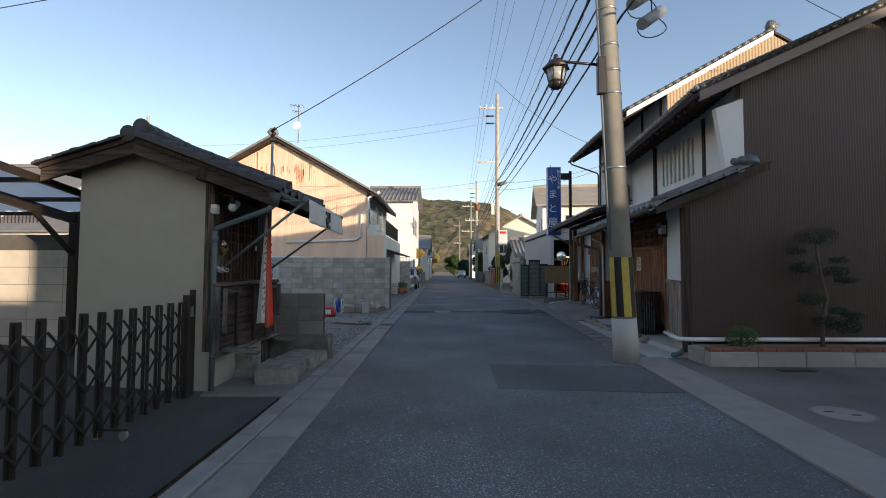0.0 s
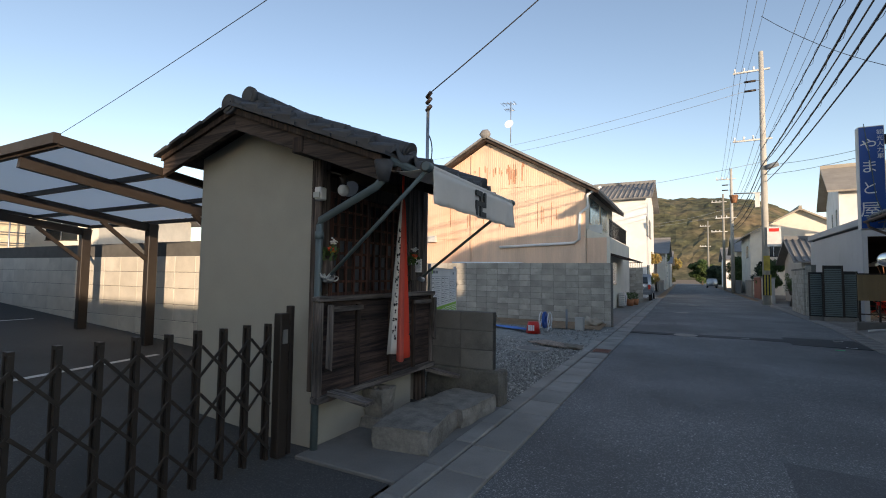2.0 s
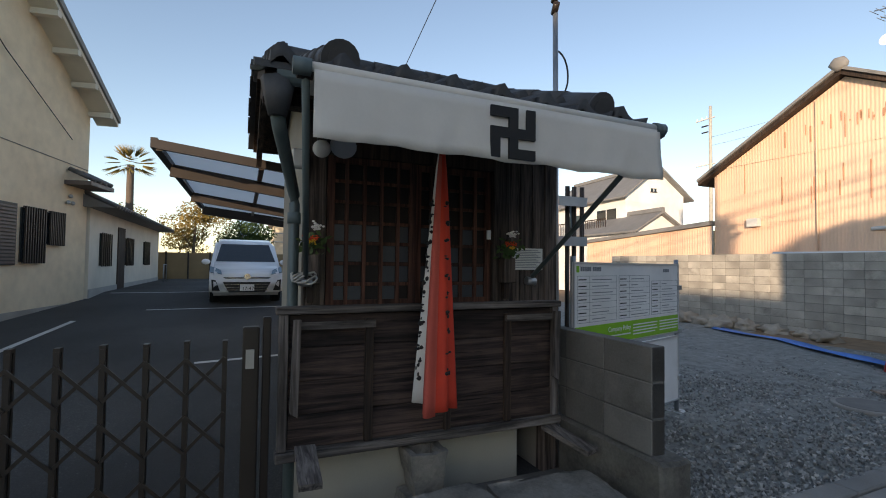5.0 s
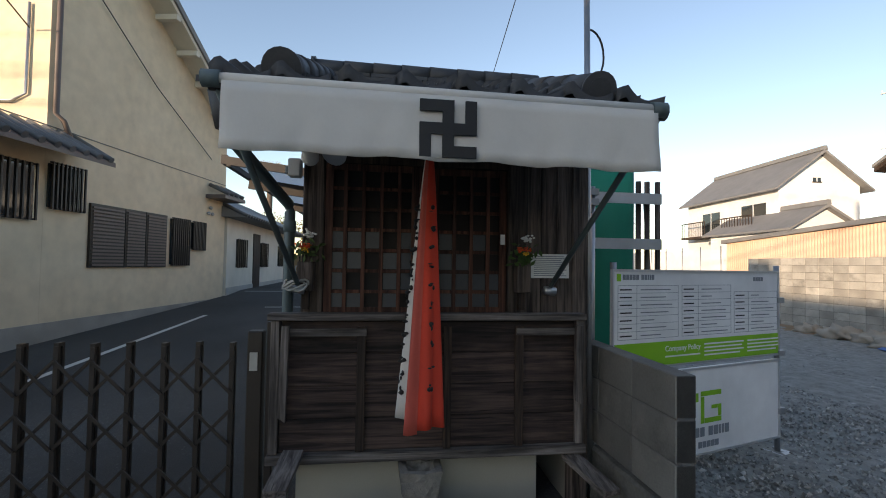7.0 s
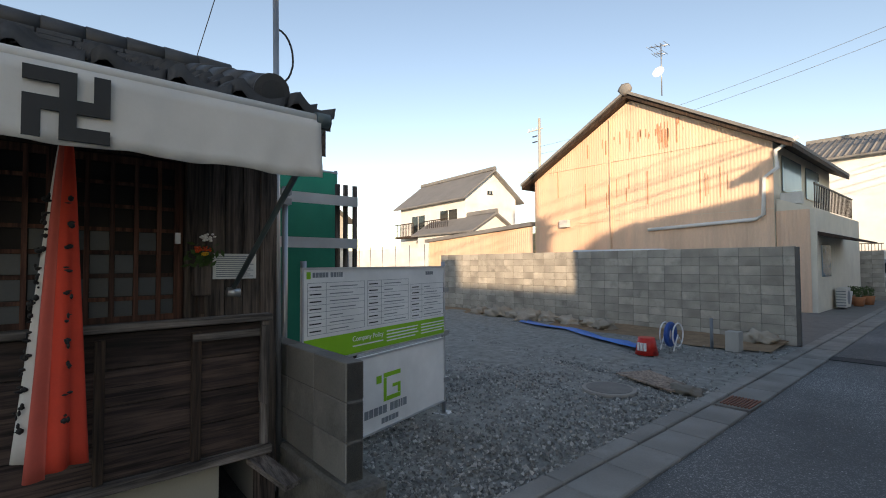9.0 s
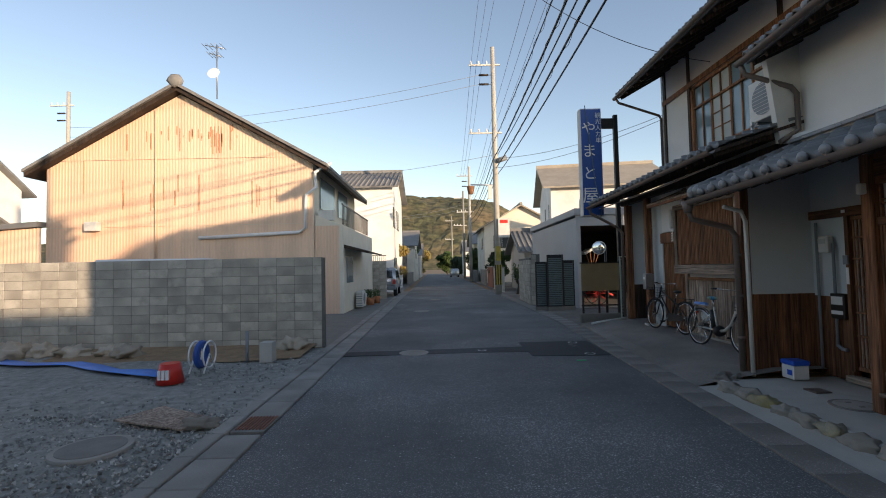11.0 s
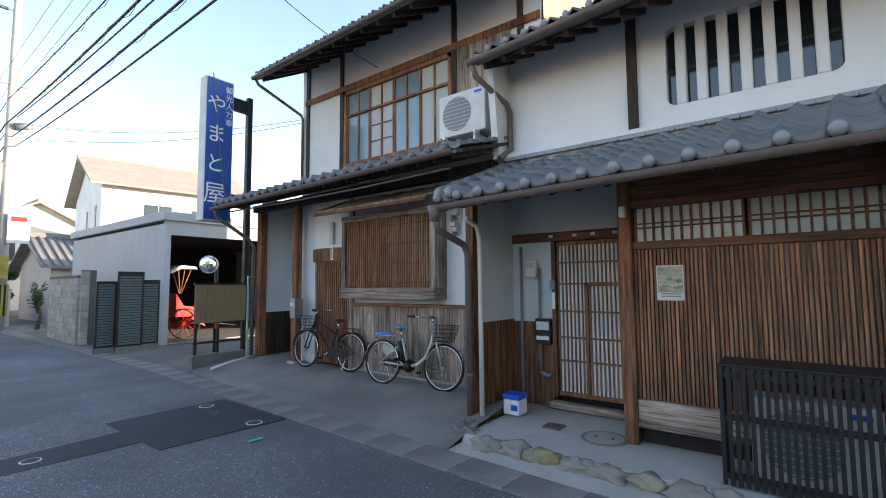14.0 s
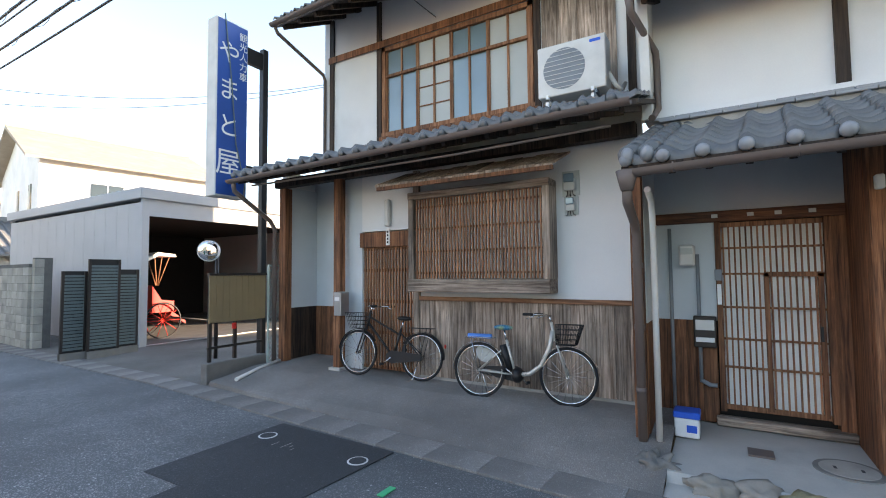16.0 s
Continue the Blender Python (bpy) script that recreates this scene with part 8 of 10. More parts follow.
def car_wheels(parent, W, xs, half, r=0.31):
    for x in xs:
        for s in (-1, 1):
            w = ptube("wheel", [W @ Vector((x, s * (half - 0.2), r)), W @ Vector((x, s * (half + 0.01), r))], r, M["rubber"], parent, "", 22)
            ptube("rim", [W @ Vector((x, s * (half + 0.0), r)), W @ Vector((x, s * (half + 0.02), r))], r * 0.62, M["alu"], w, "", 16)
WV = Matrix.Translation((-7.2, 21.4, 0.02))
car_body(van, WV, [(-2.2, 0.35), (2.2, 0.35), (2.25, 0.9), (1.9, 1.2), (1.5, 2.0), (1.2, 2.12), (-2.0, 2.15), (-2.2, 1.9)], 0.85, M["car_white"])
car_wheels(van, WV, (-1.3, 1.4), 0.85)

# ---- white houses beyond ----
house((-7.2, 42.5, 0), 0, 4.2, 9, 8.1, 9.9, M["white_wall"], M["tile_far"], "white two-storey house with a grey tiled roof", (("r", 0.6, 5.0, 1.6, 1.5), ("r", 3.5, 5.0, 1.6, 1.5), ("r", 1, 1.0, 2, 1.6)), 0.5, True, 14)
h1, W1, lp1 = house((-24.9, 30.4, 0), 85, 5.2, 9.5, 7.0, 9.0, M["white_wall"], M["tile_far"], "white two-storey house with balconies and tiled roof", (("f", 2.2, 7.1, 0.5, 0.25), ("l", 1.0, 4.2, 2.2, 1.7), ("l", 5.5, 4.2, 2.0, 1.6)), 0.5, False)
for y in (0.8, 5.6):
    b = lp1("balcony", [(-1.1, y, 3.9), (0, y, 3.9), (0, y, 4.05), (-1.1, y, 4.05)], (0, 3.0, 0), M["wood_dark"])
    for k in range(12):
        lp1("baluster", [(-1.1, y + 0.26 * k, 4.05), (-1.06, y + 0.26 * k, 4.05), (-1.06, y + 0.26 * k, 5.05), (-1.1, y + 0.26 * k, 5.05)], (0, 0.04, 0), M["wood_dark"], b)
    lp1("handrail", [(-1.12, y, 5.05), (-1.04, y, 5.05), (-1.04, y, 5.12), (-1.12, y, 5.12)], (0, 3.0, 0), M["wood_dark"], b)
house((-22.2, 28.6, 0), 85, 3.6, 7, 4.2, 5.3, M["white_wall"], M["tile_far"], "low white house wing with a tiled gable roof", (("f", 2.5, 3.7, 0.5, 0.3),), 0.4, False)
house((-43, 16, 0), 20, 9, 9, 5.8, 7.8, M["cream_wall"], M["tile_far"], "cream two-storey house beyond the car park", (("f", 1, 3.6, 2.4, 1.6), ("f", 5, 3.6, 2.4, 1.6), ("f", 1, 0.8, 2.4, 1.8)), 0.6, True, 16)
house((8.6, 41, 0), -8, 8, 10, 7.6, 9.8, M["white_wall"], M["slate_tan"], "white two-storey house with a tan slate roof", (("l", 1.5, 5.0, 0.6, 1.3), ("l", 4.5, 5.0, 0.6, 1.3), ("f", 2, 5, 1.4, 1.4), ("f", 4.5, 5, 0.6, 1.3)), 0.6, True)
house((6.4, 40, 0), 0, 4, 6, 3.0, 4.4, M["concrete_lt"], M["tile_far"], "low grey house with a blue-grey tiled roof", (("f", 0.6, 1.2, 1.4, 1.0),), 0.5, True, 14)
house((5.4, 58, 0), 0, 8, 9, 6.2, 8.4, M["cream_wall"], M["slate_tan"], "pale yellow house with a tan roof", (("l", 2, 3.8, 1.5, 1.2), ("f", 1, 3.8, 1.8, 1.3)), 0.6, False)
house((5.6, 76, 0), 0, 9, 9, 5.4, 7.2, M["yellow_plaster"], M["tile_far"], "far ochre house beside the street", (("f", 1, 3.4, 1.8, 1.2),), 0.5, True)
house((-9.5, 56, 0), 0, 6.0, 9, 4.4, 6.0, M["wood_grey"], M["tile_far"], "low weathered timber house with a tiled roof", (("r", 2, 1.2, 2, 1.2),), 0.6, False)
house((-9.8, 70, 0), 0, 7, 10, 5.0, 7.0, M["cream_wall"], M["tile_far"], "far cream house beside the street", (("r", 2, 3.2, 2, 1.2),), 0.5, True)
house((-9.0, 90, 0), 0, 6, 12, 4.2, 6.2, M["concrete_lt"], M["tile_far"], "far grey house beside the street", (), 0.5, True)
house((5.5, 96, 0), 0, 8, 12, 5.0, 7.0, M["white_wall"], M["tile_far"], "far white house beside the street", (), 0.5, True)
house((14, 66, 0), 0, 10, 9, 6.4, 8.6, M["cream_wall"], M["tile_far"], "far cream house with a tiled roof", (), 0.5, True)
# walls and gates along the far street
for x, y0, y1, h, m, lab in ((-3.4, 43.5, 47.0, 1.5, "concrete_lt", "pale low garden wall"), (4.75, 39.0, 44.0, 1.6, "concrete_lt", "pale garden wall with a gate"), (4.9, 46.0, 50.0, 1.7, "brick", "red-brown brick garden wall"), (4.9, 52.0, 57.0, 1.4, "stone", "grey stone garden wall"), (-3.3, 50, 54, 1.8, "wood_grey", "weathered timber fence"), (-3.0, 58, 68, 1.2, "stone", "grey garden wall"), (4.9, 62, 74, 1.3, "concrete_dk", "dark garden wall")):
    w = thing("garden_wall", (x, y0, 0), lab, "wall", "garden walls", "structure")
    pbox("body", (x - 0.08, y0, 0, x + 0.08, y1, h), M[m], w, "", 0.015)
    pbox("coping", (x - 0.12, y0 - 0.03, h, x + 0.12, y1 + 0.03, h + 0.08), M["concrete"], w, "", 0.01)
block_wall("block_wall_left", "grey concrete block wall before the white house", (-4.6, 34.6, 0), (-2.6, 34.6, 0), 0, 2.2, 0.14)
mf = thing("metal_fence", (-4.4, 36, 0), "dark metal railing above the wall", "fence")
for k in range(18):
    pbox("bar", (-4.55 + k * 0.11, 34.58, 2.2, -4.53 + k * 0.11, 34.62, 2.5), M["iron"], mf)
pbox("rail", (-4.57, 34.57, 2.5, -2.6, 34.63, 2.54), M["iron"], mf)
cu = thing("outdoor_unit", (-3.9, 28.6, 0), "white outdoor air conditioner unit beside the house", "air conditioner")
pbox("casing", (-3.25, 28.3, 0.08, -2.95, 29.1, 0.78), M["offwhite"], cu, "", 0.02)
ptube("fan_opening", [(-2.952, 28.75, 0.43), (-2.945, 28.75, 0.43)], 0.25, M["cable_grey"], cu, "", 20)
for k in range(6):
    pbox("grille_bar", (-3.24, 28.285, 0.14 + k * 0.1, -2.96, 28.299, 0.17 + k * 0.1), M["cable_grey"], cu)
for x, y, r in ((-2.9, 30.3, 0.2), (-3.2, 31.2, 0.22), (-2.75, 31.4, 0.2)):
    pt = thing("flower_pot", (x, y, 0), "terracotta flower pot with a small plant", "pot", "flower pots")
    ptube("pot", [(x, y, 0.02), (x, y, 0.36)], r * 0.75, M["terracotta"], pt, "", 16, r)
    bm = bmesh.new()
    clump(bm, (x, y, 0.55), 0.2, 0.2, 0.2, 160, 0.05, rng)
    part("plant", bm, M["leaf"], pt)
bk = thing("white_bin", (-3.1, 30.0, 0), "white plastic bin beside the wall", "bin")
ptube("bin", [(-3.25, 29.8, 0.02), (-3.25, 29.8, 0.6)], 0.2, M["offwhite"], bk, "", 16, 0.26)

# ---- cars ----
suv = thing("silver_suv", (-3.05, 38.5, 0), "silver off-road car parked at the street edge", "car")
WS = Matrix.Translation((-3.05, 38.5, 0.02)) @ pose(0, 0, 0, 0, 0, 90)
car_body(suv, WS, [(-1.9, 0.42), (1.9, 0.42), (1.95, 0.95), (0.95, 1.1), (0.55, 1.75), (-1.7, 1.8), (-1.9, 1.05)], 0.82, M["car_silver"])
car_wheels(suv, WS, (-1.2, 1.2), 0.80, 0.36)
pprism("rear_window", [WS @ Vector(p) for p in ((-1.90, -0.6, 1.15), (-1.90, 0.6, 1.15), (-1.79, 0.55, 1.62), (-1.79, -0.55, 1.62))], (0, -0.02, 0), M["glass_dk"], suv)
for s in (-1, 1):
    pprism("side_window", [WS @ Vector(p) for p in ((-1.55, s * 0.80, 1.12), (0.6, s * 0.80, 1.12), (0.4, s * 0.73, 1.62), (-1.5, s * 0.73, 1.62))], (-0.015 * s, 0, 0), M["glass_dk"], suv)
    p = WS @ Vector((-1.91, s * 0.68, 0.9))
    pbox("tail_light", (p.x - 0.07, p.y - 0.03, p.z - 0.12, p.x + 0.07, p.y + 0.02, p.z + 0.16), M["red"], suv)
p = WS @ Vector((-1.98, 0.1, 0.95))
ptube("spare_wheel", [(p.x, p.y - 0.1, p.z), (p.x, p.y + 0.1, p.z)], 0.33, M["rubber"], suv, "", 22)
ptube("spare_cover", [(p.x, p.y - 0.12, p.z), (p.x, p.y - 0.101, p.z)], 0.30, M["car_silver"], suv, "", 22)
pbox("bumper", (-3.85, 36.48, 0.45, -2.25, 36.6, 0.68), M["cable_grey"], suv, "", 0.03)
fc = thing("far_car", (3.0, 92, 0), "small pale car far down the street", "car")
WF = Matrix.Translation((3.2, 92, 0)) @ pose(0, 0, 0, 0, 0, 90)
car_body(fc, WF, [(-1.7, 0.3), (1.7, 0.3), (1.7, 0.8), (1.0, 0.9), (0.5, 1.5), (-1.5, 1.55), (-1.7, 0.9)], 0.75, M["car_silver"])
car_wheels(fc, WF, (-1.1, 1.1), 0.75)

mv = thing("white_minivan", (-14.8, 5.6, 0.6), "white minivan parked in the car park facing the street", "minivan")
WM = Matrix.Translation((-14.9, 5.62, lot_z(-14) - 0.02)) @ pose(0, 0, 0, 0, 2.2, 2)
car_body(mv, WM, [(-2.2, 0.3), (2.1, 0.26), (2.22, 0.45), (2.2, 0.72), (1.95, 0.92), (1.35, 1.05), (0.45, 1.62), (-0.3, 1.70), (-1.9, 1.66), (-2.2, 1.0)], 0.87, M["car_white"], bev=0.10)
car_wheels(mv, WM, (-1.4, 1.35), 0.85)
def car_quad(name, pts, mtl, lab="", off=(0.012, 0, 0)):
    return pprism(name, [WM @ Vector(p) for p in pts], WM.to_3x3() @ Vector(off), mtl, mv, lab)
car_quad("windscreen", [(1.315, -0.74, 1.10), (1.315, 0.74, 1.10), (0.60, 0.62, 1.56), (0.60, -0.62, 1.56)], M["glass_dk"], "dark windscreen")
for s in (-1, 1):
    car_quad("side_window", [(1.0, s * 0.85, 1.08), (-1.7, s * 0.85, 1.08), (-1.6, s * 0.775, 1.5), (0.4, s * 0.775, 1.5)], M["glass_dk"], "", (0, 0.012 * s, 0))
    car_quad("headlight", [(2.13, s * 0.58, 0.80), (1.92, s * 0.86, 0.84), (1.62, s * 0.87, 0.98), (1.95, s * 0.62, 0.90)], M["glass_blue"], "headlight", (0.03, 0, 0.015))
    car_quad("fog_recess", [(2.215, s * 0.62, 0.40), (2.15, s * 0.80, 0.40), (2.15, s * 0.82, 0.68), (2.20, s * 0.72, 0.66)], M["black"])
    p = WM @ Vector((1.15, s * 0.98, 1.08))
    bm = bmesh.new()
    ball(bm, p, 0.11, 0.6, 1.0, 0.7, 2)
    part("door_mirror", bm, M["car_white"], mv, "", True)
car_quad("grille", [(2.235, -0.56, 0.62), (2.235, 0.56, 0.62), (2.24, 0.42, 0.36), (2.24, -0.42, 0.36)], M["black"], "black grille")
for k in range(3):
    car_quad("grille_bar", [(2.25, -0.54 + 0.03 * k, 0.57 - 0.07 * k), (2.25, 0.54 - 0.03 * k, 0.57 - 0.07 * k), (2.25, 0.53 - 0.03 * k, 0.55 - 0.07 * k), (2.25, -0.53 + 0.03 * k, 0.55 - 0.07 * k)], M["chrome"])
car_quad("chrome_strip", [(2.20, -0.56, 0.74), (2.20, 0.56, 0.74), (2.20, 0.5, 0.70), (2.20, -0.5, 0.70)], M["chrome"], "", (0.025, 0, 0))
p = WM @ Vector((2.22, 0, 0.755))
ptube("badge", [p, p + Vector((0.03, 0, 0))], 0.075, M["chrome"], mv, "", 16)
car_quad("number_plate", [(2.262, -0.165, 0.40), (2.262, 0.165, 0.40), (2.262, 0.165, 0.56), (2.262, -0.165, 0.56)], M["white"], "white number plate")
text_part("17-47", WM @ face_x(2.276, 0.02, 0.455), 0.12, M["leaf_dk"], mv)

# ---- carport ----
cp = thing("carport", (-8, 6.2, 0), "brown steel carport with ribbed translucent roof sheets", "carport")
def cz(y):
    return 2.72 - (y - 4.8) * 0.11
for x in (-6.0, -8.35, -10.6):
    z0 = lot_z(x)
    pbox("post", (x - 0.07, 7.42, z0, x + 0.07, 7.58, cz(7.5)), M["bronze"], cp, "", 0.01)
    pbeam("arm", (x, 4.8, cz(4.8) - 0.02), (x, 7.6, cz(7.6) - 0.08), 0.07, 0.14, M["bronze"], cp)
    pbeam("brace", (x, 7.45, cz(7.5) - 0.65), (x, 6.7, cz(6.7) - 0.12), 0.05, 0.06, M["bronze"], cp)
for y in (4.8, 5.75, 6.7, 7.6):
    pbeam("purlin", (-10.7, y, cz(y) + 0.05), (-5.15, y, cz(y) + 0.05), 0.05, 0.06, M["bronze"], cp)
for k in range(8):
    x0 = -10.7 + k * 0.694
    bm = bmesh.new()
    quad_sheet(bm, [[(x0 + 0.684 * i / 8, y, cz(y) + 0.10 + 0.012 * math.cos(i * math.pi)) for i in range(9)] for y in (4.78, 7.62)])
    part("roof_sheet", bm, M["polycarb"], cp, "pale translucent roof sheet").modifiers.new("thick", "SOLIDIFY").thickness = 0.006
for x in (-10.7, -5.15):
    pbeam("edge", (x, 4.78, cz(4.78) + 0.08), (x, 7.62, cz(7.62) + 0.08), 0.05, 0.09, M["bronze"], cp)
for y, z in ((4.76, 0.09),):
    pbeam("front_edge", (-10.72, y, cz(y) + z), (-5.13, y, cz(y) + z), 0.06, 0.10, M["bronze"], cp)
block_wall("block_wall_lot", "pale concrete block wall along the car park", (-27, 8.02, 0), (-4.75, 8.02, 0), 0.1, 2.15, 0.12, bl=0.595, bh=0.29, material=M["block_pale"])
tf = thing("tan_fence", (-27, 2, 0.7), "tan timber fence at the back of the car park", "fence")
for k in range(12):
    pbox("board_panel", (-27.05, -4 + k * 1.0, 0.7, -27, -4 + k * 1.0 + 0.985, 2.1), M["tan_panel"], tf)
    pbox("post", (-26.99, -4.04 + k, 0.7, -26.92, -3.96 + k, 2.15), M["bronze"], tf)
for a, b, w in (((-6.2, 2.2), (-11.0, 2.6), 0.10), ((-7.2, 5.0), (-7.5, 7.2), 0.10), ((-12.2, 3.6), (-12.3, 7.4), 0.08), ((-15.5, 2.2), (-15.6, 7), 0.08)):
    d_ = (Vector(b) - Vector(a)).normalized()
    n_ = Vector((-d_.y, d_.x)) * w / 2
    pts = [Vector(a) - n_, Vector(b) - n_, Vector(b) + n_, Vector(a) + n_]
    bm = bmesh.new()
    bm.faces.new([bm.verts.new((q.x, q.y, lot_z(q.x) + 0.016)) for q in pts])
    solid("parking_line", bm, M["offwhite"], "worn white parking line on asphalt", "line", "parking lines", "structure")

# ---- yellow building beside the car park ----
yb = thing("ochre_building", (-11, -2, 0), "two-storey ochre plastered building with louvred windows", "building")
YA, YB_ = Vector((-4.6, 0.28, 0)), Vector((-14.3, 1.90, 0))
yd = (YB_ - YA).normalized()
yn = Vector((yd.y, -yd.x, 0))
if yn.y < 0:
    yn = -yn
YL = (YB_ - YA).length
def yslab(name, s0, s1, z0, z1, d0, d1, m, parent=yb, lab=""):
    a, b = YA + yd * s0, YA + yd * s1
    q = [a + yn * d0, b + yn * d0, b + yn * d1, a + yn * d1]
    return pprism(name, [(p.x, p.y, z0) for p in q], (0, 0, z1 - z0), m, parent, lab)
def ypt(s, d, z):
    p = YA + yd * s + yn * d
    return Vector((p.x, p.y, z))
pprism("wall", [ypt(0, 0, 0), ypt(3.8, 0, 0), ypt(3.8, 0, 3.72), ypt(0, 0, 3.72)], -yn * 6, M["yellow_plaster"], yb)
pprism("upper_wall", [ypt(3.802, 0, 0), ypt(YL, 0, 0), ypt(YL, 0, 5.4), ypt(YL - 5.4, 0, 8.4), ypt(3.802, 0, 8.1)], -yn * 6, M["yellow_plaster"], yb)
pprism("lower_roof", [ypt(0, 0, 3.74), ypt(3.79, 0, 3.74), ypt(3.79, -2.4, 4.05), ypt(0, -2.4, 4.05)], (0, 0, 0.08), M["tile_far"], yb)
yslab("plinth", 0, YL, 0, 0.62, 0.001, 0.03, M["concrete"])
q0, q1 = ypt(YL + 0.35, 0, 5.3), ypt(YL - 5.4, 0, 8.5)
pprism("roof", [q0, q1, q1 + Vector((0, 0, 0.15)), q0 + Vector((0, 0, 0.15))], yn * 0.55, M["tile_far"], yb)
pprism("soffit", [q0 - Vector((0, 0, 0.10)), q1 - Vector((0, 0, 0.10)), q1, q0], yn * 0.5, M["cream_wall"], yb)
for k in range(7):
    c = q0 + (q1 - q0) * (k + 0.5) / 7
    pbeam("rafter_end", c - Vector((0, 0, 0.16)), c + yn * 0.5 - Vector((0, 0, 0.16)), 0.14, 0.12, M["cream_wall"], yb)
yslab("band", 0, YL, 3.92, 3.94, 0.001, 0.008, M["concrete_dk"])
def louvre(s0, s1, z0, z1):
    w = yslab("shutter_window", s0, s1, z0, z1, 0.001, 0.05, M["bronze"], yb, "dark brown louvred shutter")
    n = int((z1 - z0) / 0.07)
    for k in range(n):
        z = z0 + 0.03 + (z1 - z0 - 0.06) * k / n
        yslab("louvre", s0 + 0.04, s1 - 0.04, z, z + 0.04, 0.051, 0.075, M["gutter"], w)
def grille_win(s0, s1, z0, z1):
    w = yslab("window", s0, s1, z0, z1, 0.001, 0.03, M["glass_dk"], yb)
    for k in range(9):
        s = s0 + (s1 - s0 - 0.03) * k / 8
        yslab("bar", s, s + 0.03, z0 - 0.03, z1 + 0.03, 0.08, 0.11, M["bronze"], w)
    for z in (z0 - 0.03, z1):
        yslab("rail", s0 - 0.02, s1 + 0.02, z, z + 0.03, 0.06, 0.079, M["bronze"], w)
for a in ((4.75, 5.65), (5.67, 6.29), (6.31, 7.04)):
    louvre(a[0], a[1], 1.54, 2.75)
grille_win(7.22, 7.92, 1.60, 2.70)
grille_win(8.08, 8.66, 2.0, 2.69)
grille_win(3.85, 4.56, 2.56, 3.3)
grille_win(2.6, 3.58, 2.34, 3.2)
lr0, lr1 = ypt(0, 0, 3.42), ypt(4.5, 0, 3.42)
pprism("lower_eave", [ypt(0, 0, 3.85), ypt(0, 0.75, 3.42), ypt(0, 0.75, 3.34), ypt(0, 0, 3.7)], yd * 4.4, M["gutter"], yb)
for k in range(16):
    a = ypt(0.14 + k * 0.275, 0.78, 3.44)
    ptube("tile_roll", [a, a - yn * 0.75 + Vector((0, 0, 0.43))], 0.055, M["tile"], yb, "", 8)
ptube("rain_pipe", [ypt(3.88, 0.08, 7.6), ypt(3.88, 0.08, 4.15), ypt(4.0, 0.12, 4.05), ypt(4.05, 0.2, 3.78)], 0.045, M["gutter"], yb, "brown rain pipe", 8)
ptube("conduit", [ypt(3.76, -0.35, 6.0), ypt(3.76, -0.35, 4.45), ypt(3.76, -0.6, 4.32), ypt(3.76, -2.0, 4.36)], 0.025, M["steel"], yb, "", 6)
ptube("cable", [ypt(1.0, 0.6, 6.2), ypt(2.6, 0.1, 5.75), ypt(3.72, -0.3, 5.55)], 0.012, M["cable"], yb, "", 6)
ptube("wall_cable", [ypt(4.4, 0.06, 6.9), ypt(6.5, 0.06, 5.6), ypt(8.9, 0.06, 4.5)], 0.010, M["cable"], yb, "black cable slanting over the wall", 6)
yslab("porch_eave", 8.75, 9.95, 3.42, 3.52, 0.001, 0.55, M["gutter"])
for k in range(4):
    a = ypt(8.9 + k * 0.28, 0.58, 3.55)
    ptube("tile_roll", [a, a - yn * 0.55 + Vector((0, 0, 0.26))], 0.055, M["tile"], yb, "", 8)
for k in range(3):
    bm = bmesh.new()
    ball(bm, ypt(8.85 + 0.1 * k, 0.05, 3.0 + 0.16 * (k % 2)), 0.05, sub=2)
    part("vent_cap", bm, M["steel"], yb, "", True)
# single-storey wing further back
ow = thing("low_wing", (-18, 2.2, 0.7), "single-storey cream building with a blue-grey tiled roof", "building")
pbox("wall", (-25, -2.5, 0.6, -14.4, 1.95, 3.1), M["cream_wall"], ow)
pprism("roof", [(-14.1, 2.55, 3.0), (-14.1, -0.2, 4.3), (-14.1, -3, 3.0)], (-11.2, 0, 0), M["tile_far"], ow)
for k in range(36):
    ptube("tile_roll", [(-14.2 - k * 0.3, 2.58, 3.05), (-14.2 - k * 0.3, -0.2, 4.36)], 0.06, M["tile"], ow, "", 6)
for x in (-16.4, -19.4, -22.5):
    w = pbox("window", (x, 1.951, 1.5, x + 1.1, 1.97, 2.4), M["glass_dk"], ow)
    for k in range(6):
        pbox("bar", (x + 0.2 * k, 1.99, 1.48, x + 0.2 * k + 0.04, 2.02, 2.42), M["bronze"], w)
pbox("door", (-18.2, 1.951, 0.75, -17.3, 1.98, 2.7), M["wood_dark"], ow)
pbox("plinth", (-25, 1.951, 0.6, -14.4, 1.975, 0.9), M["concrete_lt"], ow)
ptube("handrail", [(-23.4, 2.4, 0.75), (-23.4, 2.4, 1.5), (-24.2, 2.4, 1.5), (-24.2, 2.4, 0.75)], 0.025, M["steel"], ow)

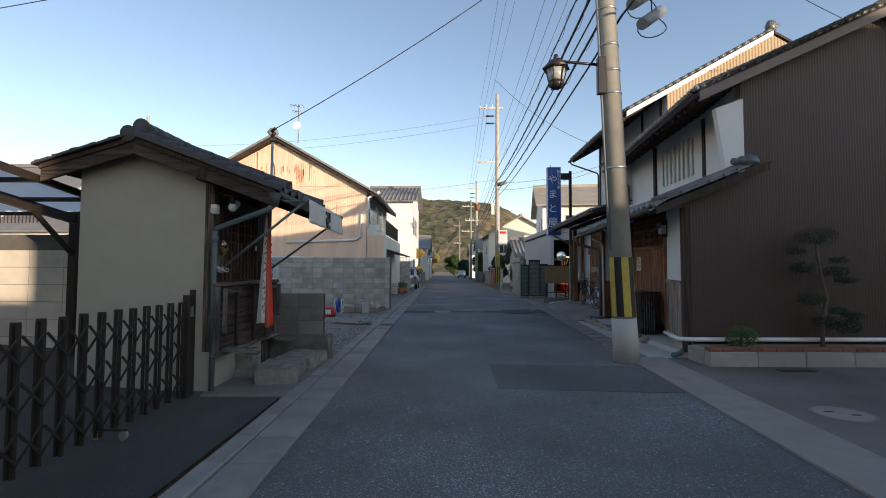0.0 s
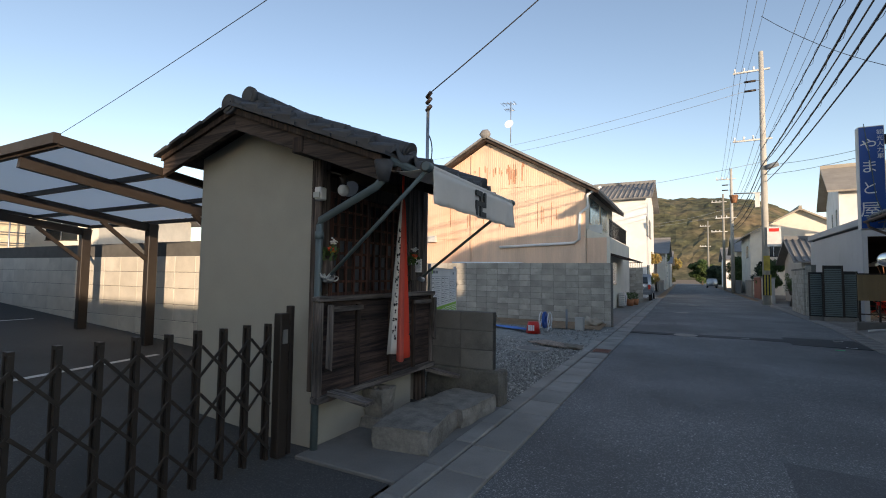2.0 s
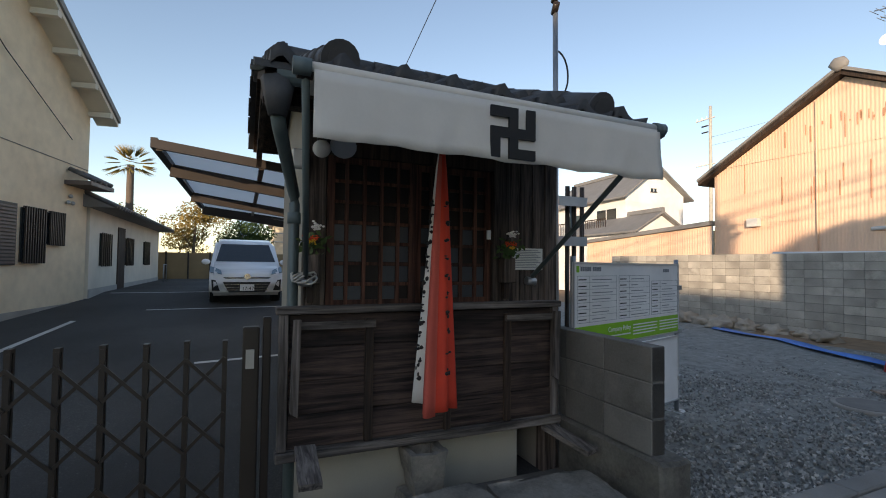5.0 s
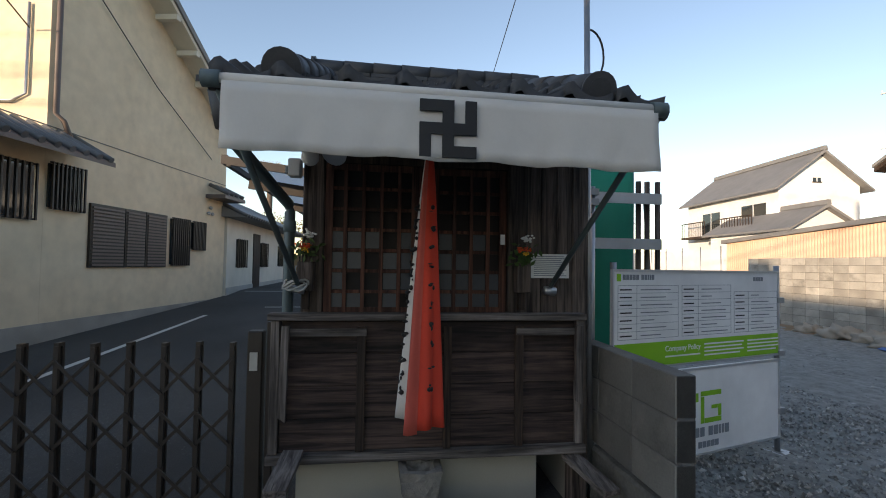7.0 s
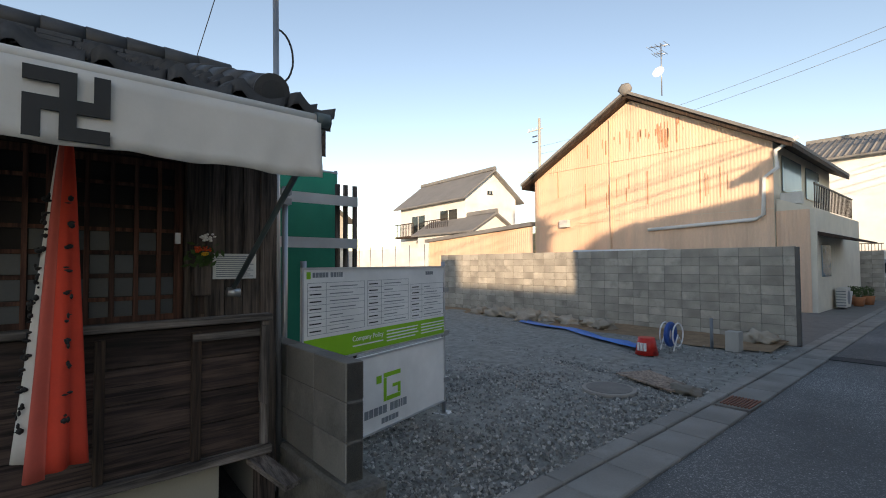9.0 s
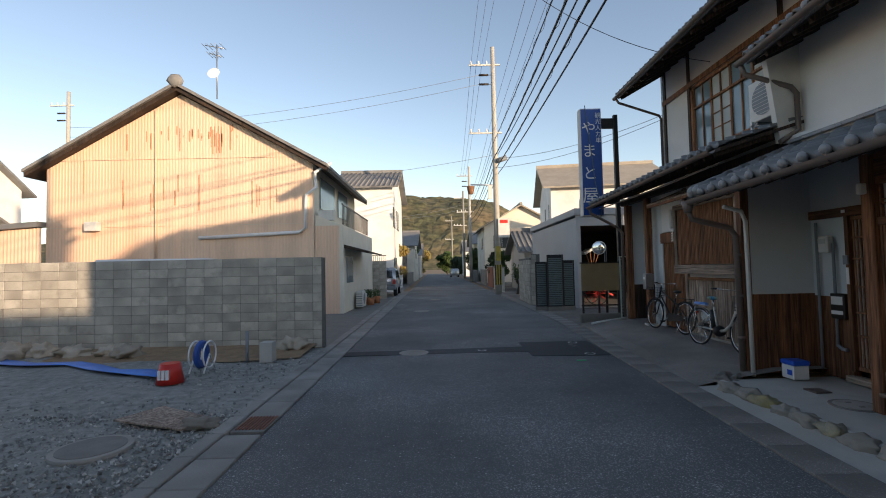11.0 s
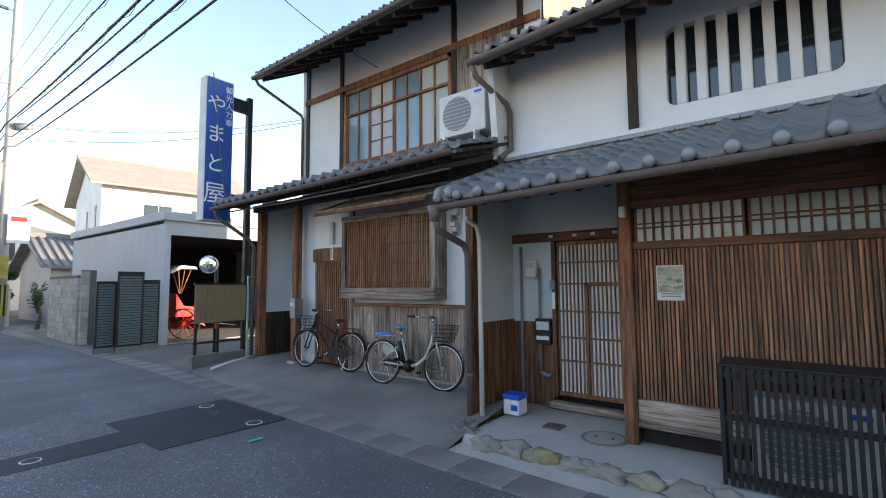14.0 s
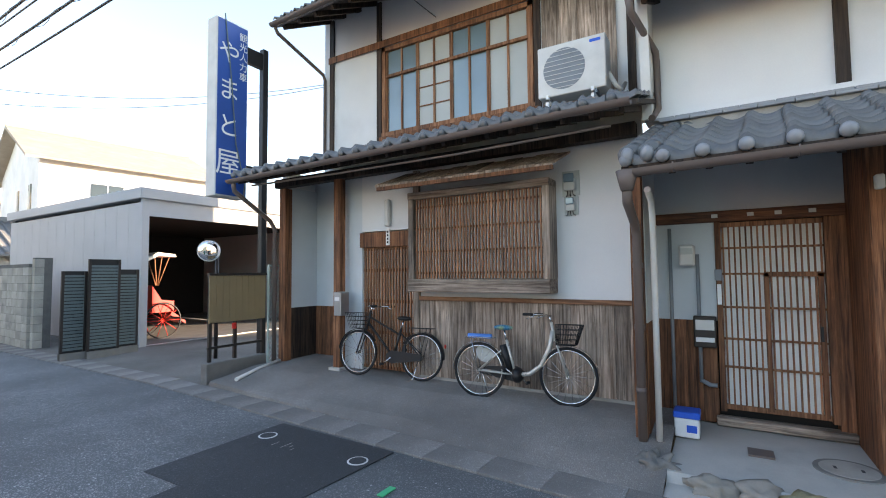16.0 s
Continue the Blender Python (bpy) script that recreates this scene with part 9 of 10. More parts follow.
# house under scaffolding beyond the car park wall
sh_ = thing("scaffolded_house", (-36, 10.5, 0), "peach house wrapped in scaffold tubes beyond the car park wall", "house")
SY_A, SY_B, SZ = 6.82, 14.25, 4.87
pbox("wall", (-40, SY_A + 0.8, 0, -34.6, SY_B + 1, SZ - 0.5), M["yellow_plaster"], sh_)
pprism("roof", [(-34.3, SY_A + 0.5, SZ - 0.5), (-37.3, SY_A + 0.5, SZ + 0.2), (-40.3, SY_A + 0.5, SZ - 0.5)], (0, SY_B - SY_A + 1, 0), M["tile_far"], sh_)
for k in range(int((SY_B - SY_A) / 1.5) + 2):
    ptube("standard", [(-34, SY_A + 1.5 * k, 0), (-34, SY_A + 1.5 * k, SZ + 0.1 + 0.3 * (k % 2))], 0.04, M["steel"], sh_, "", 6)
for dz in (1.8, 1.2, 0.6, 0.0):
    ptube("ledger", [(-34, SY_A - 0.3, SZ - dz), (-34, SY_B + 1, SZ - dz)], 0.035, M["steel"], sh_, "", 6)
bm = bmesh.new()
quad_sheet(bm, [[(-34.1 + 0.05 * math.sin(j * 1.7 + i), SY_A - 1.6 + 0.22 * j, 0.5 + (SZ + 1.2) * i / 6) for j in range(7)] for i in range(7)])
part("mesh_sheet", bm, M["scaffold_net"], sh_, "pale blue mesh sheet").modifiers.new("thick", "SOLIDIFY").thickness = 0.01

# ---- plot clutter ----
for k, (x, y, r) in enumerate(((-9.6, 17.4, 0.34), (-8.9, 17.55, 0.30), (-8.3, 17.3, 0.34), (-7.9, 17.6, 0.28), (-7.1, 17.5, 0.24), (-6.4, 17.5, 0.22), (-5.9, 17.3, 0.26), (-2.75, 17.75, 0.28), (-10.6, 17.6, 0.25))):
    bm = bmesh.new()
    ball(bm, (0, 0, 0), r, 1.2, 0.9, 0.62, 3, 0.75)
    ob = solid("garden_rock", bm, M["rock_pale"], "rough pale garden rock beside the block wall", "rock", "rocks by the wall", smooth=True)
    ob.matrix_basis = pose(x, y, r * 0.42 + 0.03, 0, 0, k * 47)
bm = bmesh.new()
pts = [(-8.2, 16.9), (-7.2, 16.5), (-6.4, 16.55), (-5.7, 16.1), (-5.0, 15.7), (-4.5, 15.6), (-4.0, 15.3)]
quad_sheet(bm, [[(x + 0.02 * math.sin(i * 2.2 + k), y + (k - 1.5) * 0.11, 0.09 + 0.035 * math.sin(i * 1.9 + k * 1.7) ** 2) for k in range(4)] for i, (x, y) in enumerate(pts)])
solid("blue_sheet", bm, M["blue_tarp"], "crumpled strip of blue plastic sheet on the gravel", "sheet", smooth=True).modifiers.new("thick", "SOLIDIFY").thickness = 0.006
cn_ = thing("fire_bucket", (-3.72, 15.0, 0.05), "red bucket with white writing lying upside down", "bucket")
ptube("bucket", [(-3.72, 15.0, 0.06), (-3.72, 15.0, 0.36)], 0.20, M["red"], cn_, "", 18, 0.14)
for k in range(3):
    pbox("writing_bar", (-3.80 + 0.06 * k, 14.80, 0.14, -3.76 + 0.06 * k, 14.83, 0.28), M["white"], cn_)
rl = thing("hose_reel", (-3.55, 15.7, 0.1), "blue hose reel on a white stand", "hose reel")
bm = bmesh.new()
for rad in (0.20, 0.17, 0.14):
    tube(bm, [(-3.6 + 0.02 * rad, 15.7 + rad * math.cos(a), 0.36 + rad * math.sin(a)) for a in (2 * math.pi * k / 20 for k in range(21))], 0.04, 8, cap=False)
part("hose", bm, M["blue_sign"], rl, "", True)
for dx in (-0.1, 0.14):
    bm = bmesh.new()
    tube(bm, [(-3.6 + dx, 15.7 + 0.22 * math.cos(a), 0.36 + 0.22 * math.sin(a)) for a in (2 * math.pi * k / 20 for k in range(21))], 0.014, 6, cap=False)
    part("rim", bm, M["white"], rl, "", True)
    ptube("leg", [(-3.6 + dx, 15.5, 0.08), (-3.6 + dx, 15.7, 0.36), (-3.6 + dx, 15.9, 0.08)], 0.014, M["white"], rl)
wp = thing("stand_pipe", (-2.9, 16.7, 0.05), "grey water stand pipe in the ground", "pipe")
ptube("pipe", [(-3.2, 16.6, 0.03), (-3.2, 16.6, 0.62)], 0.03, M["cable_grey"], wp)
pbox("tap_box", (-2.95, 16.55, 0.03, -2.72, 16.8, 0.40), M["concrete_lt"], wp)
bd = thing("plywood_board", (-2.6, 12.5, 0.05), "loose tan plywood board lying on gravel", "board")
pprism("board", [(-3.25, 13.08, 0.085), (-2.33, 12.78, 0.06), (-2.20, 13.18, 0.06), (-2.99, 13.59, 0.085)], (0, 0, 0.02), M["wood_grey"], bd)
mc = thing("plot_manhole", (-2.93, 12.33, 0.04), "round concrete manhole cover in the gravel", "manhole")
ptube("rim", [(-2.93, 12.33, 0.02), (-2.93, 12.33, 0.075)], 0.34, M["concrete"], mc, "", 28)
ptube("lid", [(-2.93, 12.33, 0.03), (-2.93, 12.33, 0.082)], 0.29, M["concrete_dk"], mc, "", 28)
bm = bmesh.new()
ball(bm, (-2.22, 12.95, 0.07), 0.14, 1.3, 0.8, 0.5, 3, 0.8)
solid("broken_stone", bm, M["stone_dk"], "broken stone at the gutter edge", "stone", smooth=True)
# bare earth along the foot of the block wall
bm = bmesh.new()
strip = [[], []]
for k in range(46):
    x = -13.1 + 0.24 * k
    strip[0].append((x, 16.75 + 0.28 * noise.noise((x * 0.7, 3, 0)) + 0.08 * noise.noise((x * 3, 1, 0)), 0.05))
    strip[1].append((x, 18.13, 0.12 + 0.03 * noise.noise((x * 1.3, 9, 0))))
quad_sheet(bm, strip)
bmesh.ops.recalc_face_normals(bm, faces=bm.faces[:])
solid("earth_strip", bm, M["earth"], "bare brown earth along the foot of the block wall", "earth", kind="structure")
# crushed stone over the plot
bm = bmesh.new()
rg = random.Random(7)
for k in range(17000):
    near = k < 11000
    y = 8.3 + 5.2 * rg.random() ** 2 if near else 8.4 + 9.4 * rg.random()
    x = -1.95 - (3.6 * rg.random() ** 1.3 if near else 7.0 * rg.random())
    z = 0.04
    s = (0.009 + 0.022 * rg.random() ** 2) if near else 0.008 + 0.02 * rg.random() ** 2
    ax = Vector((rg.gauss(0, 1), rg.gauss(0, 1), rg.gauss(0, 1))).normalized()
    q = Matrix.Rotation(rg.random() * 6, 3, ax)
    vs = [bm.verts.new(Vector((x, y, z)) + q @ Vector(p) * s) for p in ((1, 0, 0), (-0.8, 0.7, 0), (-0.7, -0.8, 0.1), (0, 0.1, 0.9), (0.1, 0, -0.8))]
    for f in ((0, 1, 3), (1, 2, 3), (2, 0, 3), (1, 0, 4), (2, 1, 4), (0, 2, 4)):
        bm.faces.new([vs[i] for i in f])
solid("crushed_stone", bm, M["gravel"], "loose grey crushed stone over the plot", "gravel", kind="stuff")

# ---- covers and marks in the street ----
for x, y in ((-0.1, 17.3), (0.2, 33.0), (-0.3, 26.5)):
    m = thing("street_manhole", (x, y, 0), "round iron manhole cover in the street", "manhole", "street covers")
    ptube("rim", [(x, y, 0), (x, y, 0.0185)], 0.30, M["concrete"], m, "", 28)
    ptube("lid", [(x, y, 0.001), (x, y, 0.0205)], 0.26, M["stone"], m, "", 28)
for x, y, r in ((3.37, 18.10, 0.10), (3.33, 16.78, 0.10), (1.3, 17.4, 0.09)):
    m = thing("valve_cover", (x, y, 0), "small round valve cover in fresh asphalt", "cover", "valve covers")
    ptube("ring", [(x, y, 0), (x, y, 0.019)], r, M["offwhite"], m, "", 20)
    ptube("lid", [(x, y, 0), (x, y, 0.021)], r * 0.82, M["asphalt_new"], m, "", 20)
mk = thing("chalk_mark", (3.26, 17.7, 0), "faint white chalk writing on the fresh asphalt", "mark")
for k in range(5):
    pbox("stroke", (3.20 + 0.05 * (k % 2), 17.55 + 0.07 * k, 0.0158, 3.25 + 0.05 * (k % 3), 17.558 + 0.07 * k, 0.0168), M["concrete"], mk)
pm = pbox("green_marker", (2.90, 16.14, 0.01, 3.07, 16.20, 0.018), M["marker_green"], None)
tagged(pm, "bright green survey marker on the asphalt", "marker")

# ---- poles ----
p1_ = thing("utility_pole", (3.07, 8.0, 0), "leaning grey concrete utility pole with yellow and black bands", "utility pole", "utility poles")
PB, PT = Vector((3.09, 8.0, 0)), Vector((2.62, 8.0, 10.5))
on = lambda z: PB + (PT - PB) * z / 10.5
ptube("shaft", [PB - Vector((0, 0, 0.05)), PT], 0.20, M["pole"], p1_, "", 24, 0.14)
ptube("foot", [PB, on(0.75)], 0.215, M["concrete_lt"], p1_, "", 24, 0.205)
for k in range(10):
    a0 = 2 * math.pi * k / 10
    bm = bmesh.new()
    rows = []
    for z in (0.78, 1.28, 1.78):
        c = on(z)
        rows.append([c + Vector((math.cos(a0 + math.pi / 5 * j / 3), math.sin(a0 + math.pi / 5 * j / 3), 0)) * (0.206 - 0.0055 * z) for j in range(4)])
    quad_sheet(bm, rows)
    part("band", bm, M["yellow"] if k % 2 else M["black"], p1_, "", True)
for z in (3.3, 4.6, 5.0, 5.45, 6.1, 6.5, 7.3, 8.0):
    ptube("strap", [on(z), on(z + 0.04)], 0.205 - 0.005 * z, M["steel"], p1_, "", 20)
ptube("conduit", [on(1.9) + Vector((-0.20, -0.06, 0)), on(8.0) + Vector((-0.16, -0.05, 0))], 0.022, M["cable_grey"], p1_, "", 8)
sl = thing("street_lantern", (1.95, 8.0, 4.9), "bronze lantern street lamp on an arm from the pole", "street lamp")
ptube("arm", [on(5.15) + Vector((-0.1, 0, 0)), (1.98, 8.0, 5.22)], 0.025, M["iron"], sl)
pbox("control_box", (2.62, 7.85, 4.6, 2.76, 7.97, 5.25), M["iron"], sl, "", 0.01)
bm = bmesh.new()
tube(bm, [(1.93, 8, 5.08), (1.93, 8, 5.24)], 0.25, 6, 0.10)
part("hood", bm, M["iron"], sl, "hexagonal hood")
ptube("finial", [(1.93, 8, 5.24), (1.93, 8, 5.34)], 0.06, M["iron"], sl, "", 8, 0.03)
ptube("glass", [(1.93, 8, 4.86), (1.93, 8, 5.075)], 0.13, M["frosted"], sl, "pale glass body", 6, 0.17)
ptube("cage", [(1.93, 8, 4.74), (1.93, 8, 4.858)], 0.10, M["iron"], sl, "", 6, 0.15)
for k in range(6):
    a = 2 * math.pi * k / 6
    ptube("cage_bar", [(1.93 + 0.11 * math.cos(a), 8 + 0.11 * math.sin(a), 4.74), (1.93 + 0.185 * math.cos(a), 8 + 0.185 * math.sin(a), 5.08)], 0.010, M["iron"], sl, "", 5)
for k, (x, z) in enumerate(((3.45, 6.35), (3.62, 6.0))):
    cz_ = thing("cable_closure", (x, 8.0, z), "grey cable splice closure hung on the wires", "closure", "cable closures")
    ptube("body", [(x - 0.26, 7.8, z - 0.22), (x + 0.26, 8.2, z + 0.24)], 0.10, M["cable_grey"], cz_, "", 14)
    ptube("hanger", [(x, 8.0, z + 0.1), (x, 8.0, z + 0.35)], 0.012, M["cable"], cz_)
    bm = bmesh.new()
    tube(bm, [(x + 0.25 * math.cos(a), 8.0 + 0.05 * math.sin(2 * a), z - 0.15 + 0.2 * math.sin(a)) for a in (2 * math.pi * j / 16 for j in range(17))], 0.010, 5, cap=False)
    part("coil", bm, M["cable"], cz_)
def far_pole(x, y, top, lit, lamp=False):
    p = thing("utility_pole", (x, y, 0), "concrete utility pole with cross arms and insulators, some in a sunlit tone", "utility pole", "utility poles")
    ptube("shaft", [(x, y, -0.05), (x, y, top)], 0.21, lit, p, "", 16, 0.13)
    for z, L in ((top - 1.2, 1.5), (top - 5.6, 1.6)):
        pbox("cross_arm", (x - L, y - 0.05, z, x + L * 0.3, y + 0.05, z + 0.1), M["offwhite"], p)
        for k in range(3):
            ptube("insulator", [(x - L + 0.1 + k * 0.5, y, z + 0.1), (x - L + 0.1 + k * 0.5, y, z + 0.32)], 0.05, M["white"], p, "", 8)
    for z in (top - 1.8, top - 2.4):
        ptube("strain_insulator", [(x - 0.9, y, z), (x - 0.3, y, z)], 0.07, M["iron"], p, "", 8)
        ptube("bracket", [(x - 0.3, y, z), (x, y, z)], 0.02, M["steel"], p)
    if lamp:
        pbox("control_box", (x - 0.5, y - 0.15, 6.0, x - 0.25, y, 6.9), M["offwhite"], p)
        ptube("lamp_arm", [(x, y, 6.9), (x - 1.6, y, 6.95)], 0.04, M["steel"], p)
        ptube("lamp", [(x - 1.6, y, 6.35), (x - 1.6, y, 6.85)], 0.16, M["wood_slat"], p, "", 6, 0.26)
        ptube("closure", [(x + 0.1, y - 0.2, 8.4), (x + 0.7, y - 0.2, 8.6)], 0.16, M["cable_grey"], p, "", 12)
    return p
P2 = (4.15, 37.0)
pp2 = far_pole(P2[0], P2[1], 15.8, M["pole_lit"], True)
pbox("notice_plate", (P2[0] + 0.05, P2[1] - 0.30, 3.55, P2[0] + 0.75, P2[1] - 0.25, 4.75), M["offwhite"], pp2, "white notice plate")
pbox("notice_mark", (P2[0] + 0.15, P2[1] - 0.31, 4.45, P2[0] + 0.65, P2[1] - 0.305, 4.65), M["red"], pp2)
pbox("yellow_sign", (P2[0] - 0.16, P2[1] - 0.30, 2.1, P2[0] + 0.16, P2[1] - 0.25, 3.0), M["yellow"], pp2)
for k in range(6):
    pbox("band", (P2[0] - 0.215 + 0.072 * k, P2[1] - 0.225, 0.6, P2[0] - 0.215 + 0.072 * (k + 1), P2[1] - 0.21, 1.85), M["yellow"] if k % 2 else M["black"], pp2)
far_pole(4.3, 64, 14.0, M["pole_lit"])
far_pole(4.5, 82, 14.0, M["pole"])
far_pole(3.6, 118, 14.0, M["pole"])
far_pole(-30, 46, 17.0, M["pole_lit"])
# ---- wires ----
def wire(a, b, sag, r, m, label="black overhead cable sagging between poles", n=14, curl=0):
    a, b = Vector(a), Vector(b)
    pts = []
    for k in range(n + 1):
        f = k / n
        pts.append(a + (b - a) * f - Vector((0, 0, sag * 4 * f * (1 - f))))
    bm = bmesh.new()
    tube(bm, pts, r, 6)
    if curl:
        d_ = (b - a).normalized()
        u = d_.cross(Vector((0, 0, 1))).normalized()
        m_ = int((b - a).length * curl)
        tube(bm, [a + (b - a) * (k / m_) - Vector((0, 0, sag * 4 * (k / m_) * (1 - k / m_))) + u * (0.055 * math.cos(k * 1.57)) + Vector((0, 0, 0.055 * math.sin(k * 1.57) - 0.03)) for k in range(m_ + 1)], 0.006, 4)
    solid("overhead_cable", bm, m, label, "cable", "overhead cables", smooth=True)
L1, L2 = (2.95, 8.0), P2
for dx, z1, z2, r, sg_, cu_ in ((0.15, 6.05, 7.6, 0.022, 0.25, 0), (0.05, 6.45, 8.0, 0.026, 0.3, 2), (-0.15, 6.9, 8.5, 0.028, 0.3, 2), (0.2, 7.1, 8.9, 0.02, 0.3, 0), (-0.1, 7.6, 9.6, 0.016, 0.3, 2)):
    wire((L1[0] + dx, 8.0, z1), (L2[0] + dx, L2[1], z2), sg_, r, M["cable"], curl=cu_)
    wire((L1[0] + dx, 8.0, z1), (L1[0] + dx + 0.6, -25, z1 + 0.6), 0.5, r, M["cable"])
    wire((L2[0] + dx, L2[1], z2), (4.3 + dx, 64, z2 - 0.6), 0.6, r, M["cable"])
for k in range(6):
    x = 1.2 + 0.45 * k
    wire((x, -20, 12.0 + 0.15 * (k % 2)), (L2[0] - 1.4 + 0.35 * k, L2[1], 14.7 - (4.2 if k > 2 else 0)), 0.5, 0.009, M["cable_grey"], "thin grey overhead wire")
    wire((L2[0] - 1.4 + 0.35 * k, L2[1], 14.7 - (4.2 if k > 2 else 0)), (4.3 - 1 + 0.3 * k, 64, 12.9 - (3 if k > 2 else 0)), 0.5, 0.012, M["cable_grey"], "thin grey overhead wire")
for z, zz in ((14.0, 12.0), (13.4, 11.2)):
    wire((L2[0] - 0.9, L2[1], z), (-30, 46, zz + 2), 0.8, 0.012, M["cable_grey"], "thin wire crossing the street")
wire((L2[0] - 0.2, L2[1], 8.8), (-20, 44, 8.6), 0.6, 0.012, M["cable_grey"], "thin wire crossing the street")
for z in (8.6, 8.0):
    wire((L2[0], L2[1], z), (13, 24, 9.0), 0.8, 0.012, M["cable_grey"], "thin service wire to a house")
    wire((4.3, 64, z + 1), (-9, 60, 7.5), 0.6, 0.012, M["cable_grey"], "thin service wire to a house")
wire((2.75, 8.0, 7.9), (-2.97, 7.87, 3.95), 0.15, 0.008, M["cable"], "thin black service wire to the shrine mast")
wire((2.7, 8.0, 8.3), (-26, 10.5, 5.2), 0.3, 0.009, M["cable"], "thin black service wire")
wire((3.0, 8.0, 8.4), (16, 15, 8.6), 0.3, 0.010, M["cable"], "black service wire over the roofs")
wire((L2[0] - 2, 20, 9.9), (6.6, 17.9, 6.2), 0.5, 0.008, M["cable"], "thin black drop wire")
ms = thing("steel_mast", (-3.02, 7.98, 0.0), "thin steel service mast behind the shrine", "mast")
ptube("tube", [(-3.05, 8.0, 0.02), (-3.0, 7.93, 3.82)], 0.022, M["steel"], ms)
for z in (3.76, 3.86, 3.94):
    ptube("insulator", [(-3.0 - 0.02, 7.93, z), (-3.0 + 0.06, 7.90, z + 0.05)], 0.028, M["iron"], ms, "", 8)
bm = bmesh.new()
tube(bm, [(-3.01, 7.95 + 0.12 * math.sin(a), 3.25 + 0.2 * math.cos(a)) for a in (math.pi * k / 12 for k in range(13))], 0.008, 5)
part("cable_loop", bm, M["cable"], ms)

# ---- trees and far hills ----
def tree(x, y, h, w, mtl, label, seed, base=0.0, trunk_h=0.4, n=3500, leaf=0.09):
    r = random.Random(seed)
    t = thing("tree", (x, y, base), label, "tree", "trees")
    ptube("trunk", [(x, y, base), (x + 0.1, y, base + h * 0.3), (x - 0.05, y + 0.1, base + h * 0.75)], 0.03 * h + 0.03, M["bark"], t, "", 8, 0.03)
    bm = bmesh.new()
    for k in range(13):
        a, f = r.random() * 6.28, 0.35 + 0.65 * r.random()
        c = Vector((x + math.cos(a) * w * 0.62 * r.random(), y + math.sin(a) * w * 0.62 * r.random(), base + h * (trunk_h + (1 - trunk_h) * r.random() * 0.85)))
        clump(bm, c, w * 0.36 * (0.6 + 0.6 * r.random()), w * 0.36, h * 0.13 * (0.6 + 0.8 * r.random()), n // 13, leaf, r)
        if k % 2:
            ptube("limb", [(x, y, base + h * 0.35), tuple(c)], 0.03, M["bark"], t, "", 6, 0.012)
    part("crown", bm, mtl, t)
tree(-29, -1.0, 4.0, 2.3, M["leaf_yel"], "bushy tree with yellowing autumn leaves", 1, 0.7, 0.3)
tree(-29.5, 3.0, 4.6, 2.4, M["leaf_yel"], "bushy tree with golden autumn leaves", 2, 0.7, 0.3)
tree(-30.5, 5.6, 3.6, 2.0, M["leaf"], "green bushy tree behind the fence", 3, 0.7, 0.3)
tree(-3.6, 48.5, 4.0, 1.5, M["leaf_yel"], "yellow-leaved garden tree over a wall", 4, 0, 0.35, leaf=0.12)
tree(-4.2, 55.5, 2.6, 1.3, M["leaf_yel"], "reddish garden shrub beside the street", 5, 0, 0.2, leaf=0.12)
tree(-3.6, 76, 6.5, 1.8, M["leaf"], "green pine beside the street", 6, 0, 0.3, leaf=0.16)
tree(5.8, 48, 3.0, 1.2, M["leaf"], "green clipped garden pine", 7, 0, 0.4, leaf=0.12)
tree(6.0, 52, 3.4, 1.4, M["leaf_dk"], "dark green garden tree", 8, 0, 0.35, leaf=0.12)
tree(5.5, 70, 4.5, 1.8, M["leaf"], "green garden tree beside the street", 9, 0, 0.3, leaf=0.15)
tree(2.5, 125, 6, 3.5, M["leaf"], "trees at the end of the street", 10, 0, 0.1, leaf=0.3)
tree(-4.5, 120, 7, 4, M["leaf_yel"], "autumn trees at the end of the street", 12, 0, 0.1, leaf=0.3)
tree(5.0, 116, 5, 3, M["leaf_dk"], "dark trees at the end of the street", 13, 0, 0.1, leaf=0.3)
